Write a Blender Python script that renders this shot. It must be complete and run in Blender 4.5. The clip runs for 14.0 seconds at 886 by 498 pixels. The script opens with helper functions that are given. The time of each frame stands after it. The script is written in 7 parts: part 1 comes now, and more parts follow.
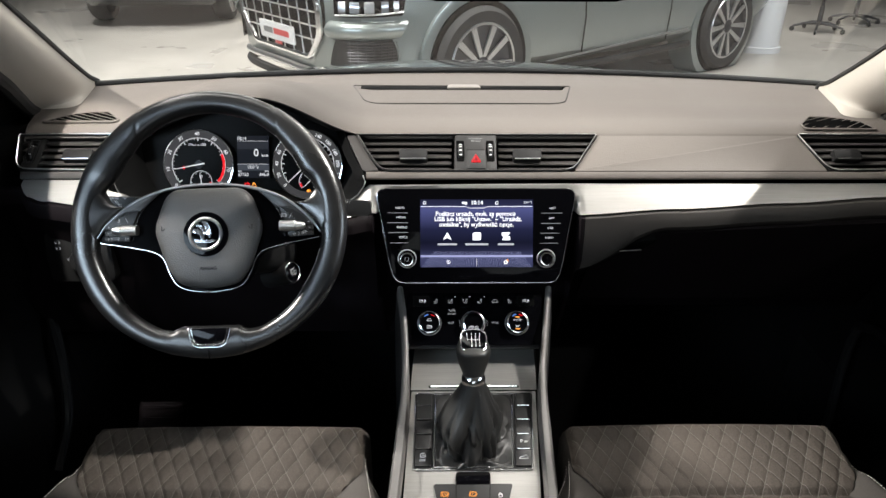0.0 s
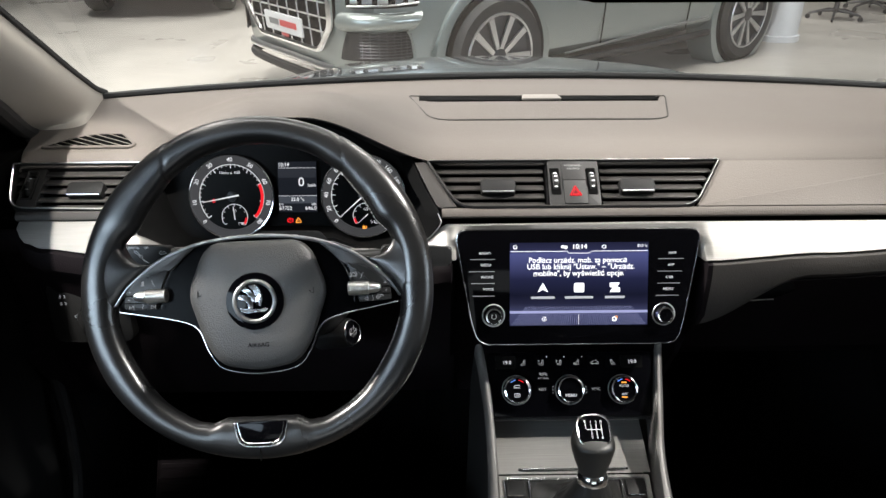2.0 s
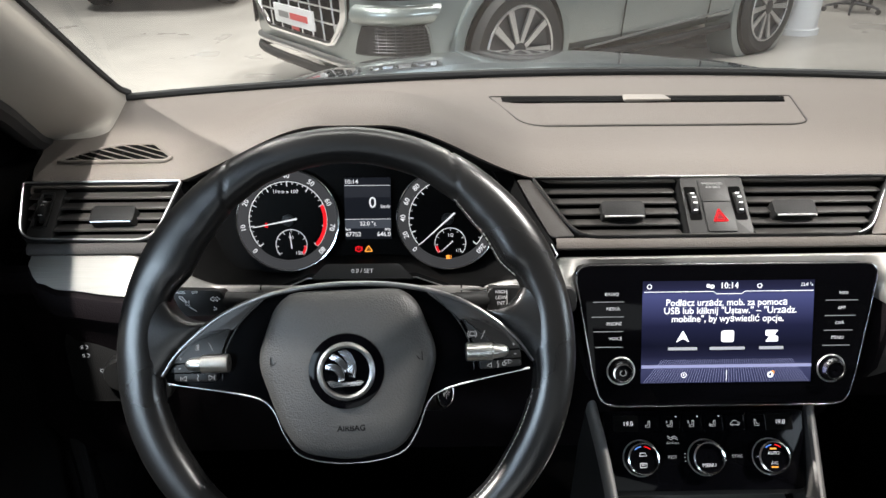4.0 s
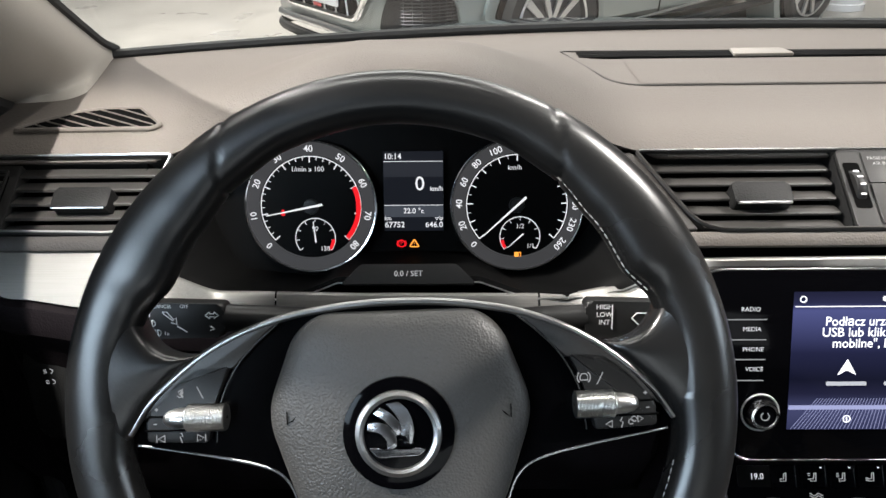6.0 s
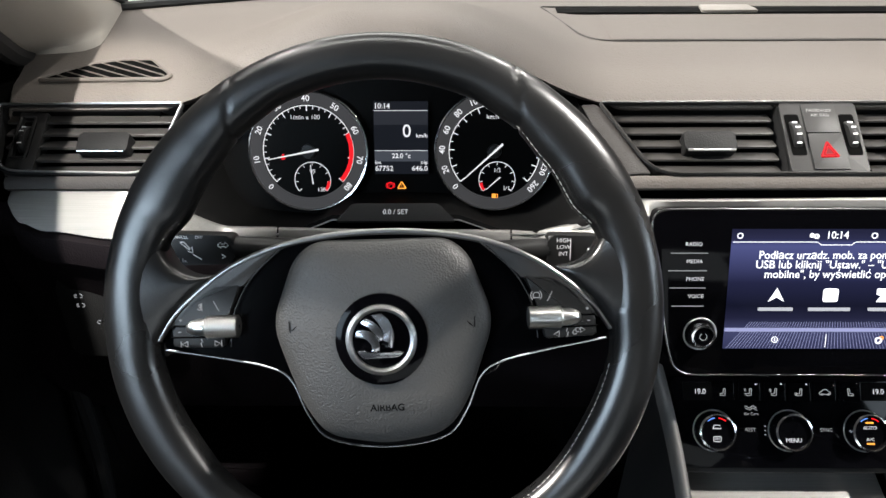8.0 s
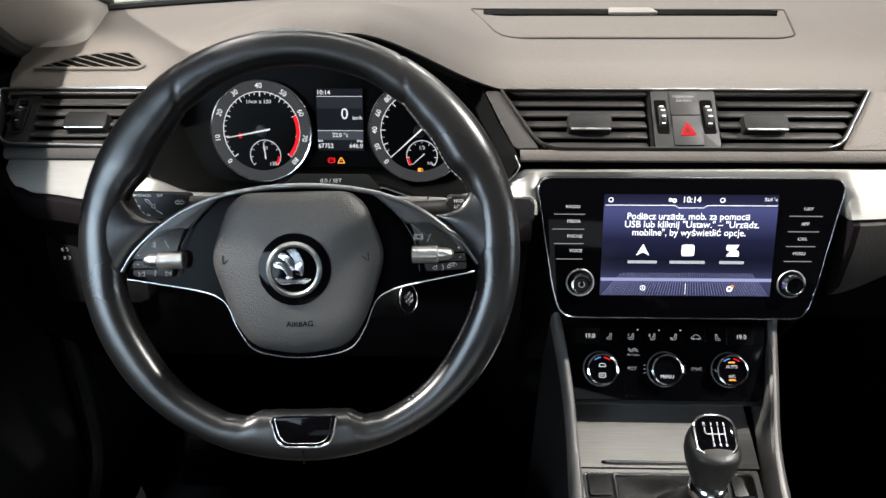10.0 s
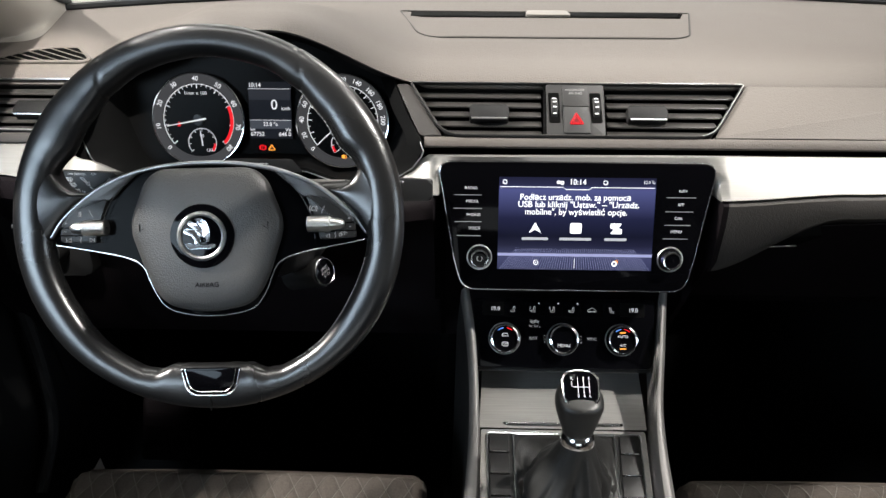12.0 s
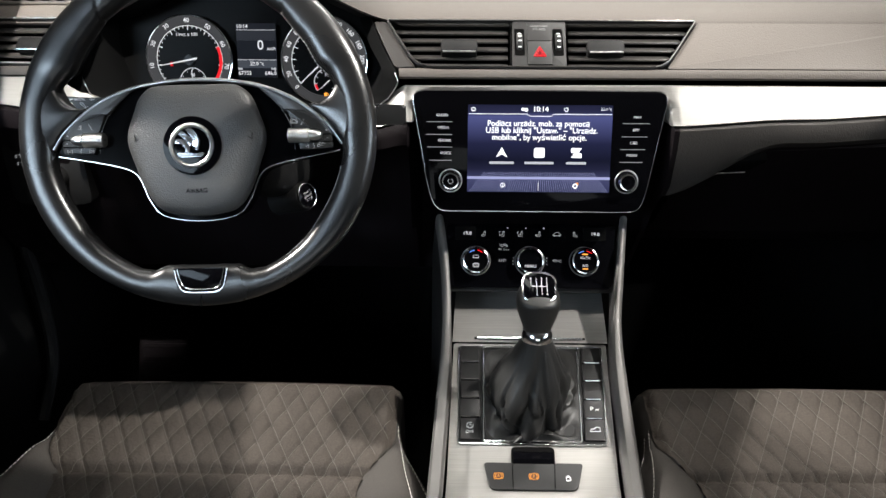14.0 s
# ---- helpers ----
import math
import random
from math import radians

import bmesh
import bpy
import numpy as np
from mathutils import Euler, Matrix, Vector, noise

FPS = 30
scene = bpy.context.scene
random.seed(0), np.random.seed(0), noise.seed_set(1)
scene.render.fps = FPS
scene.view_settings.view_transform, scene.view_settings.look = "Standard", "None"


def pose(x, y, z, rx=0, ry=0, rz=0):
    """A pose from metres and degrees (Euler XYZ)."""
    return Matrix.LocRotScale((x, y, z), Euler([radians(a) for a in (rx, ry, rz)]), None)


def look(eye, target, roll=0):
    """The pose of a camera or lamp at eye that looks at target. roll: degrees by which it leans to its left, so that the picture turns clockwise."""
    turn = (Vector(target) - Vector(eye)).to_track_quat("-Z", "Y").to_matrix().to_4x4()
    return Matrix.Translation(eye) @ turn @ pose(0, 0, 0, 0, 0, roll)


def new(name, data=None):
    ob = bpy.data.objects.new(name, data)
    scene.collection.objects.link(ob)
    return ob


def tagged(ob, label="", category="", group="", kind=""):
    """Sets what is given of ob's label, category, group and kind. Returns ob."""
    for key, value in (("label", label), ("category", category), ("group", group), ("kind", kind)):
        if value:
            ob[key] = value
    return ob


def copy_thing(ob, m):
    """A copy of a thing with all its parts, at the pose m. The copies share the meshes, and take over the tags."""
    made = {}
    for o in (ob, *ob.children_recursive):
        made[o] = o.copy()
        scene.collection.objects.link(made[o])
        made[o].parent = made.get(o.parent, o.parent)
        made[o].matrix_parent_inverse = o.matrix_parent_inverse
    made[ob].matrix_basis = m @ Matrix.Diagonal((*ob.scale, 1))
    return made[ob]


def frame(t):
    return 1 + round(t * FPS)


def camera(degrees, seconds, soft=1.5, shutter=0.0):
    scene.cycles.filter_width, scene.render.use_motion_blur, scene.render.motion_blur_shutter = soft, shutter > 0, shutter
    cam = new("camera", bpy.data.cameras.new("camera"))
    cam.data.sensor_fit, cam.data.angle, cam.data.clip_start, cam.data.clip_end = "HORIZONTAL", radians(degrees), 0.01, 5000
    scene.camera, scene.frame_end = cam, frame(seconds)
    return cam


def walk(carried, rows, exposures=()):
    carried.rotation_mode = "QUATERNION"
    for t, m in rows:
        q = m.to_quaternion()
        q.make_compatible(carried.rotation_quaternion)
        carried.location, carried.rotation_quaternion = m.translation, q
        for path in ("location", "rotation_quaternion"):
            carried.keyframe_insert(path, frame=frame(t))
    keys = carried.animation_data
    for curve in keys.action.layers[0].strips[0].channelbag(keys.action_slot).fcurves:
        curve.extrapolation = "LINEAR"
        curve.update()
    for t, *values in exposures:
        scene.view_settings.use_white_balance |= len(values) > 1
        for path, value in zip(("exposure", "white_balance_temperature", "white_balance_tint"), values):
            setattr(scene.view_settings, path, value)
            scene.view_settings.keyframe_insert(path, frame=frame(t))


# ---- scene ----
cam = camera(66.4, 14.0)
PATH = [
    (0, (-0.0655, 0.1016, 1.3540), (-0.0414, 1.8897, 0.4583), 0.26),
    (0.5, (-0.0922, 0.1542, 1.3488), (-0.0672, 1.9407, 0.4499), 0.27),
    (1, (-0.1208, 0.2118, 1.3465), (-0.0948, 1.9930, 0.4373), 0.07),
    (1.5, (-0.1554, 0.2626, 1.3423), (-0.1265, 2.0400, 0.4259), 0.07),
    (2, (-0.1851, 0.3182, 1.3391), (-0.1551, 2.0917, 0.4151), -0.03),
    (2.5, (-0.2157, 0.3718, 1.3338), (-0.1828, 2.1422, 0.4040), -0.13),
    (3, (-0.2465, 0.4146, 1.3257), (-0.2126, 2.1829, 0.3919), -0.13),
    (3.5, (-0.2765, 0.4505, 1.3176), (-0.2405, 2.2173, 0.3810), -0.13),
    (3.7, (-0.2880, 0.4655, 1.3126), (-0.2521, 2.2323, 0.3760), -0.13),
    (5.8, (-0.3350, 0.6423, 1.2302), (-0.3621, 2.4049, 0.2854), -0.53),
    (6, (-0.3407, 0.6532, 1.2272), (-0.3679, 2.3981, 0.2502), -0.83),
    (6.5, (-0.3493, 0.6681, 1.2173), (-0.3757, 2.3818, 0.1864), -0.82),
    (7, (-0.3427, 0.6542, 1.2272), (-0.3653, 2.3357, 0.1445), -0.72),
    (9.3, (-0.2784, 0.4977, 1.2781), (-0.3132, 2.1585, 0.1642), -0.21),
    (9.5, (-0.2668, 0.4877, 1.2792), (-0.3055, 2.1496, 0.1672), -0.41),
    (10, (-0.2366, 0.4695, 1.2863), (-0.2803, 2.1357, 0.1808), -0.41),
    (10.5, (-0.2024, 0.4552, 1.2934), (-0.2490, 2.1253, 0.1940), -0.42),
    (11, (-0.1702, 0.4370, 1.2985), (-0.2118, 2.1116, 0.2058), -0.22),
    (11.5, (-0.1469, 0.4179, 1.3026), (-0.1875, 2.0933, 0.2111), -0.12),
    (12, (-0.1344, 0.3931, 1.2978), (-0.1761, 2.0701, 0.2088), -0.02),
    (12.5, (-0.1328, 0.3655, 1.2871), (-0.1675, 2.0426, 0.1980), 0.08),
    (13, (-0.1263, 0.3388, 1.2793), (-0.1630, 2.0159, 0.1902), -0.02),
    (13.5, (-0.1168, 0.3120, 1.2676), (-0.1495, 1.9855, 0.1729), -0.02),
    (14, (-0.1043, 0.2921, 1.2559), (-0.1349, 1.9644, 0.1593), -0.01),
]
walk(cam, [(t, look(eye, target, roll)) for t, eye, target, roll in PATH])


# ---- world and lights ----
world = bpy.data.worlds.new("showroom_dusk")
scene.world = world
world.use_nodes = True
world.node_tree.nodes["Background"].inputs[0].default_value = (0.9, 0.93, 1.0, 1)
world.node_tree.nodes["Background"].inputs[1].default_value = 0.02
scene.view_settings.exposure = 0.13


def area_lamp(name, eye, target, size, power, colour=(1.0, 0.96, 0.91), size_y=None):
    data = bpy.data.lights.new(name, "AREA")
    data.shape, data.size, data.size_y = "RECTANGLE", size, size_y or size
    data.energy, data.color = power, colour
    ob = new(name, data)
    ob.matrix_world = look(eye, target)
    return ob


def spot_lamp(name, eye, target, power, degrees=70, radius=0.06, colour=(1.0, 0.96, 0.91)):
    data = bpy.data.lights.new(name, "SPOT")
    data.energy, data.color, data.spot_size, data.spot_blend = power, colour, radians(degrees), 0.6
    data.shadow_soft_size = radius
    ob = new(name, data)
    ob.matrix_world = look(eye, target)
    return ob


# unseen ceiling spots: cabin ones placed by lit patches and shadows, others light parked cars
SPOTS = [
    ((-4.4, 1.3, 4.2), (0.0, 0.85, 0.70), 3000, 24, 0.09),
    ((2.5, 0.7, 4.2), (-0.10, 0.82, 0.70), 1200, 14.5, 0.05),
    ((3.1, -1.9, 4.2), (0.2, 1.2, 1.05), 235, 36, 0.06),
    ((-2.3, 2.8, 4.2), (-0.3, 1.1, 0.95), 175, 60, 0.04),
    # narrow beam added for the bright patch on the driver's trim strip
    ((-0.20, -0.60, 4.2), (-0.68, 1.14, 1.00), 1950, 6.0, 0.03),
    ((1.5, 3.2, 4.2), (0.35, 1.1, 0.9), 340, 60, 0.04),
    # added to brighten the SUV's nose
    ((-1.7, 3.5, 4.2), (-0.9, 5.3, 0.7), 900, 70, 0.10),
    ((-0.5, 5.2, 4.2), (-0.5, 6.0, 0.3), 480, 95, 0.10),
    ((3.2, 5.6, 4.2), (2.4, 6.6, 0.3), 420, 95, 0.10),
    # added to brighten the floor on the left
    ((-3.8, 6.5, 4.2), (-3.0, 8.0, 0.0), 900, 95, 0.10),
    ((4.5, 8.2, 4.2), (4.5, 8.8, 0.0), 260, 95, 0.10),
]
for eye_at, aim, watts, wide, soft_edge in SPOTS:
    spot_lamp("track_spot", eye_at, aim, watts, wide, soft_edge, (1.0, 0.96, 0.91) if eye_at[1] < 4 else (1.0, 0.985, 0.97))
# broad overhead fill, added out of view over the parked cars
area_lamp("ceiling_panel_light", (0.0, 5.5, 4.35), (0.0, 5.5, 0.0), 5.0, 200, (1.0, 0.97, 0.93), 1.2)
area_lamp("ceiling_panel_light", (0.0, 9.5, 4.35), (0.0, 9.5, 0.0), 8.0, 300, (1.0, 0.97, 0.93), 1.2)
# cool panels added out of view beside and behind the car, for rim highlights
area_lamp("shopfront_daylight", (-3.9, -3.8, 3.5), (-0.3, 0.9, 0.95), 3.4, 260, (0.68, 0.83, 1.0), 1.3)
area_lamp("shopfront_daylight", (7.0, -1.6, 3.4), (-0.2, 0.95, 1.0), 4.0, 190, (0.78, 0.88, 1.0), 1.6)
area_lamp("shopfront_daylight", (0.0, -8.0, 2.2), (0.0, 0.5, 1.2), 6.0, 110, (0.92, 0.96, 1.0), 2.4)
# linear lamp over the windscreen
area_lamp("ceiling_line_light", (-1.3, 1.3, 4.35), (-1.3, 1.3, 0.0), 3.4, 60, (1.0, 0.97, 0.93), 0.3)


# ---- materials ----
def mat(name, colour, rough=0.5, metal=0.0, grain=0.0, grain_scale=600.0, spread=0.12, stains=6.0, coat=0.0, stretch=None, spec=0.5, rough_spread=0.0):
    """A procedural surface: two scales of tone, gloss that varies, and a fine relief."""
    m = bpy.data.materials.new(name)
    m.use_nodes = True
    nt = m.node_tree
    b = nt.nodes["Principled BSDF"]
    b.inputs["Roughness"].default_value, b.inputs["Metallic"].default_value = rough, metal
    b.inputs["Specular IOR Level"].default_value = spec
    b.inputs["Coat Weight"].default_value = coat
    b.inputs["Coat Roughness"].default_value = 0.05
    tc = nt.nodes.new("ShaderNodeTexCoord")
    src = tc.outputs["Object"]
    if stretch:
        mp = nt.nodes.new("ShaderNodeMapping")
        mp.inputs["Scale"].default_value = stretch
        nt.links.new(src, mp.inputs["Vector"])
        src = mp.outputs["Vector"]
    big = nt.nodes.new("ShaderNodeTexNoise")
    big.inputs["Scale"].default_value, big.inputs["Detail"].default_value = stains, 5
    nt.links.new(tc.outputs["Object"], big.inputs["Vector"])
    fine = nt.nodes.new("ShaderNodeTexNoise")
    fine.inputs["Scale"].default_value, fine.inputs["Detail"].default_value = grain_scale, 3
    nt.links.new(src, fine.inputs["Vector"])
    add = nt.nodes.new("ShaderNodeMath")
    add.operation = "ADD"
    nt.links.new(big.outputs["Fac"], add.inputs[0])
    nt.links.new(fine.outputs["Fac"], add.inputs[1])
    ramp = nt.nodes.new("ShaderNodeMapRange")
    ramp.inputs["From Min"].default_value, ramp.inputs["From Max"].default_value = 0.6, 1.4
    ramp.inputs["To Min"].default_value, ramp.inputs["To Max"].default_value = 1 - spread, 1 + spread
    nt.links.new(add.outputs[0], ramp.inputs["Value"])
    mul = nt.nodes.new("ShaderNodeVectorMath")
    mul.operation = "SCALE"
    mul.inputs[0].default_value = colour[:3]
    nt.links.new(ramp.outputs[0], mul.inputs["Scale"])
    nt.links.new(mul.outputs[0], b.inputs["Base Color"])
    if rough_spread:
        rr = nt.nodes.new("ShaderNodeMapRange")
        rr.inputs["From Min"].default_value, rr.inputs["From Max"].default_value = 0.3, 0.7
        rr.inputs["To Min"].default_value, rr.inputs["To Max"].default_value = max(0.02, rough - rough_spread), rough + rough_spread
        nt.links.new(big.outputs["Fac"], rr.inputs["Value"])
        nt.links.new(rr.outputs[0], b.inputs["Roughness"])
    if grain:
        bump = nt.nodes.new("ShaderNodeBump")
        bump.inputs["Strength"].default_value, bump.inputs["Distance"].default_value = grain, 0.001
        nt.links.new(fine.outputs["Fac"], bump.inputs["Height"])
        nt.links.new(bump.outputs[0], b.inputs["Normal"])
    return m


def pebbled(name, colour, rough, scale=700.0, depth=0.35, spread=0.12, rough_spread=0.06, spec=0.5):
    """Moulded plastic or leather with a cell-like pebble grain."""
    m = mat(name, colour, rough, spread=spread, grain=0.0, rough_spread=rough_spread, spec=spec)
    nt = m.node_tree
    tc = nt.nodes["Texture Coordinate"]
    vor = nt.nodes.new("ShaderNodeTexVoronoi")
    vor.inputs["Scale"].default_value = scale
    vor.feature = "SMOOTH_F1"
    nt.links.new(tc.outputs["Object"], vor.inputs["Vector"])
    bump = nt.nodes.new("ShaderNodeBump")
    bump.inputs["Strength"].default_value, bump.inputs["Distance"].default_value = depth, 0.0008
    bump.invert = True
    nt.links.new(vor.outputs["Distance"], bump.inputs["Height"])
    nt.links.new(bump.outputs[0], nt.nodes["Principled BSDF"].inputs["Normal"])
    return m


def glow(name, colour, strength):
    m = bpy.data.materials.new(name)
    m.use_nodes = True
    b = m.node_tree.nodes["Principled BSDF"]
    b.inputs["Base Color"].default_value = (0.01, 0.01, 0.012, 1)
    b.inputs["Roughness"].default_value = 0.4
    b.inputs["Specular IOR Level"].default_value = 0.05
    b.inputs["Emission Color"].default_value = (*colour, 1)
    b.inputs["Emission Strength"].default_value = strength
    return m


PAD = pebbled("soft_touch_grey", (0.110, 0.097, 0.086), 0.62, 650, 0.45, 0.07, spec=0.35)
# dark lower trim, its colour deepened further to stand in for footwell shade
PAD_DARK_SHADED = pebbled("soft_touch_dark_shaded", (0.006, 0.0047, 0.0054), 0.62, 650, 0.4, 0.10, spec=0.05)
# the pad's grey, darkened to carry the shade under the trim strip
ROLL_SHADED = pebbled("soft_touch_roll_shaded", (0.030, 0.027, 0.024), 0.62, 650, 0.45, 0.08, spec=0.3)
PLASTIC = pebbled("black_moulded_plastic", (0.009, 0.009, 0.009), 0.55, 800, 0.3, 0.15, spec=0.2)
PLASTIC_SMOOTH = mat("black_satin_plastic", (0.011, 0.011, 0.011), 0.42, grain=0.05, rough_spread=0.08, spec=0.28)
SWITCH_GREY = mat("grey_satin_switch_plastic", (0.022, 0.0215, 0.021), 0.45, grain=0.05, rough_spread=0.06, spec=0.3)
SLAT = mat("vent_slat_plastic", (0.034, 0.032, 0.030), 0.36, grain=0.05)
VOID = mat("dark_cavity_plastic", (0.004, 0.004, 0.004), 0.85, spec=0.0)
PIANO = mat("piano_black", (0.0015, 0.0015, 0.002), 0.06, spread=0.1, spec=0.07)
CLUSTER_BLACK = mat("cluster_black", (0.003, 0.003, 0.003), 0.35, spread=0.1, spec=0.04)
CHROME = mat("chrome", (0.90, 0.90, 0.91), 0.15, 1.0, spread=0.05, rough_spread=0.04)
TRIM_SATIN = mat("satin_trim_chrome", (0.30, 0.30, 0.30), 0.33, 1.0, spread=0.05, rough_spread=0.05)
SPOKE_BLACK = mat("gloss_black_spoke", (0.0015, 0.0015, 0.0018), 0.14, spread=0.1, spec=0.018)
# chrome with dimmer reflections put into its colour
DARK_CHROME = mat("dim_reflection_chrome", (0.42, 0.42, 0.43), 0.22, 1.0, spread=0.05)
SATIN_CHROME = mat("satin_chrome", (0.80, 0.80, 0.79), 0.32, 1.0, spread=0.05, rough_spread=0.05)
BRUSHED = mat("brushed_aluminium", (0.245, 0.239, 0.226), 0.44, 0.70, grain=0.10, grain_scale=60, spread=0.16, stretch=(0.25, 14, 14), rough_spread=0.05)
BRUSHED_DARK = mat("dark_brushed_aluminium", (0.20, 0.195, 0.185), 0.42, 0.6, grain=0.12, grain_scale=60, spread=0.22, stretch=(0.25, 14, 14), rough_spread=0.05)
ROLLER = mat("polished_roller", (0.82, 0.82, 0.80), 0.28, 1.0, spread=0.04)
SHOULDER = pebbled("grey_smooth_leather", (0.022, 0.021, 0.020), 0.42, 620, 0.08, 0.12, 0.05)
RAIL = mat("satin_silver_paint", (0.095, 0.091, 0.087), 0.45, 0.3, grain=0.05, grain_scale=900, spread=0.08)
LEATHER = pebbled("black_smooth_leather", (0.008, 0.008, 0.008), 0.30, 620, 0.04, 0.18, 0.05, spec=0.75)
KNOB_LEATHER = pebbled("worn_knob_leather", (0.014, 0.014, 0.013), 0.42, 620, 0.12, 0.18, 0.05, spec=0.4)
LEATHER_PAD = pebbled("airbag_cover_grain", (0.050, 0.0485, 0.046), 0.48, 800, 0.50, 0.12)
BOOT = pebbled("gaiter_leather", (0.011, 0.011, 0.0105), 0.46, 600, 0.25, 0.2, spec=0.45)
THREAD = mat("grey_thread", (0.36, 0.35, 0.34), 0.8)
THREAD_LIGHT = mat("light_thread", (0.42, 0.40, 0.36), 0.8)
THREAD_QUILT = mat("brown_grey_thread", (0.068, 0.060, 0.052), 0.85)
THREAD_DARK = mat("dark_thread", (0.03, 0.03, 0.03), 0.8)
FABRIC = mat("seat_cloth", (0.044, 0.037, 0.031), 0.92, grain=1.0, grain_scale=520, spread=0.42, spec=0.2)
FABRIC_SIDE = mat("seat_bolster_cloth", (0.042, 0.038, 0.034), 0.88, grain=0.5, grain_scale=700, spread=0.2, spec=0.25)
CARPET = mat("black_carpet", (0.004, 0.004, 0.004), 0.95, grain=0.9, grain_scale=500, spread=0.4, spec=0.1)
DOORCARD = pebbled("door_panel_black", (0.006, 0.006, 0.006), 0.55, 600, 0.35, spec=0.12)
PILLAR = mat("beige_pillar_cloth", (0.36, 0.335, 0.295), 0.8, grain=0.25, grain_scale=900, spread=0.05, spec=0.3)
HEADLINER = mat("headliner_cloth", (0.42, 0.40, 0.36), 0.95, grain=0.4, grain_scale=900, spread=0.08)
RUBBER = mat("black_rubber", (0.012, 0.012, 0.012), 0.7, grain=0.2)
BODY_GREY = mat("graphite_metallic_paint", (0.20, 0.21, 0.23), 0.28, 0.7, coat=1.0, spread=0.05)
SUV_PAINT = mat("grey_green_metallic_paint", (0.27, 0.30, 0.29), 0.30, 0.5, coat=1.0, spread=0.04)
CAR_DARK = mat("dark_car_paint", (0.05, 0.05, 0.055), 0.25, 0.4, coat=1.0, spread=0.05)
TYRE = mat("tyre_rubber", (0.02, 0.02, 0.02), 0.8, grain=0.3, grain_scale=300)
ALLOY = mat("machined_alloy", (0.70, 0.70, 0.70), 0.28, 0.9, spread=0.06)
ALLOY_DARK = mat("dark_alloy", (0.06, 0.06, 0.065), 0.35, 0.6)
CONCRETE = mat("polished_concrete", (0.36, 0.335, 0.305), 0.34, grain=0.05, grain_scale=14, spread=0.20, stains=0.7, stretch=(0.25, 1.0, 1.0), rough_spread=0.12)
WALLPAINT = mat("white_wall_paint", (0.70, 0.68, 0.65), 0.85, grain=0.1, spread=0.04, stains=1.0)
CEILING_PAINT = mat("dark_ceiling_paint", (0.10, 0.10, 0.10), 0.9, spread=0.05, stains=1.0)
COLUMN_PAINT = mat("white_column_paint", (0.72, 0.72, 0.73), 0.5, spread=0.04)
HEADLIGHT = mat("headlight_lens", (0.25, 0.27, 0.30), 0.08, 0.3, coat=1.0)
SENSOR = mat("pale_sensor_plastic", (0.20, 0.185, 0.165), 0.55)
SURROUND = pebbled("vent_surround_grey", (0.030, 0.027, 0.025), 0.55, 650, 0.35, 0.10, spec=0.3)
SIGN_WHITE = mat("white_plate_plastic", (0.75, 0.75, 0.76), 0.4)
SIGN_RED = mat("red_print", (0.60, 0.06, 0.06), 0.4)
MARK_WHITE = glow("white_backlight", (0.95, 0.96, 1.0), 0.9)
MARK_SOFT = glow("soft_white_backlight", (0.9, 0.92, 0.95), 0.35)
PRINT = mat("white_print", (0.72, 0.72, 0.72), 0.5)
PRINT_DIM = mat("grey_print", (0.22, 0.22, 0.22), 0.5)
RED_GLOW = glow("red_backlight", (1.0, 0.012, 0.02), 0.85)
AMBER_GLOW = glow("amber_backlight", (1.0, 0.36, 0.05), 1.4)
BLUE_GLOW = glow("blue_backlight", (0.15, 0.35, 1.0), 0.9)
DIAL_GREY = glow("backlit_grey_ring", (0.13, 0.13, 0.135), 0.36)
HOUSING = mat("cluster_housing", (0.0035, 0.0035, 0.0035), 0.5, grain=0.1, spec=0.025)
SCREEN_TEXT = glow("screen_white", (0.95, 0.96, 1.0), 1.6)


def screen_glow():
    """The lit display: dark blue, paler towards its upper part and its lower band."""
    m = bpy.data.materials.new("display_blue")
    m.use_nodes = True
    nt = m.node_tree
    b = nt.nodes["Principled BSDF"]
    b.inputs["Base Color"].default_value, b.inputs["Roughness"].default_value = (0.003, 0.003, 0.005, 1), 0.08
    b.inputs["Specular IOR Level"].default_value = 0.04
    tc = nt.nodes.new("ShaderNodeTexCoord")
    sep = nt.nodes.new("ShaderNodeSeparateXYZ")
    ramp = nt.nodes.new("ShaderNodeValToRGB")
    nt.links.new(tc.outputs["Generated"], sep.inputs[0])
    nt.links.new(sep.outputs["Y"], ramp.inputs[0])
    cr = ramp.color_ramp
    for at, c in ((0.0, (0.030, 0.034, 0.085)), (0.13, (0.05, 0.055, 0.13)), (0.26, (0.012, 0.013, 0.036)), (0.36, (0.004, 0.005, 0.016)), (0.55, (0.012, 0.014, 0.045)), (0.85, (0.075, 0.085, 0.23)), (0.9, (0.02, 0.022, 0.06)), (1.0, (0.008, 0.009, 0.025))):
        e = cr.elements.new(at) if at not in (0.0, 1.0) else cr.elements[0 if at == 0.0 else -1]
        e.color = (*c, 1)
    nt.links.new(ramp.outputs[0], b.inputs["Emission Color"])
    b.inputs["Emission Strength"].default_value = 1.0
    return m


DISPLAY = screen_glow()


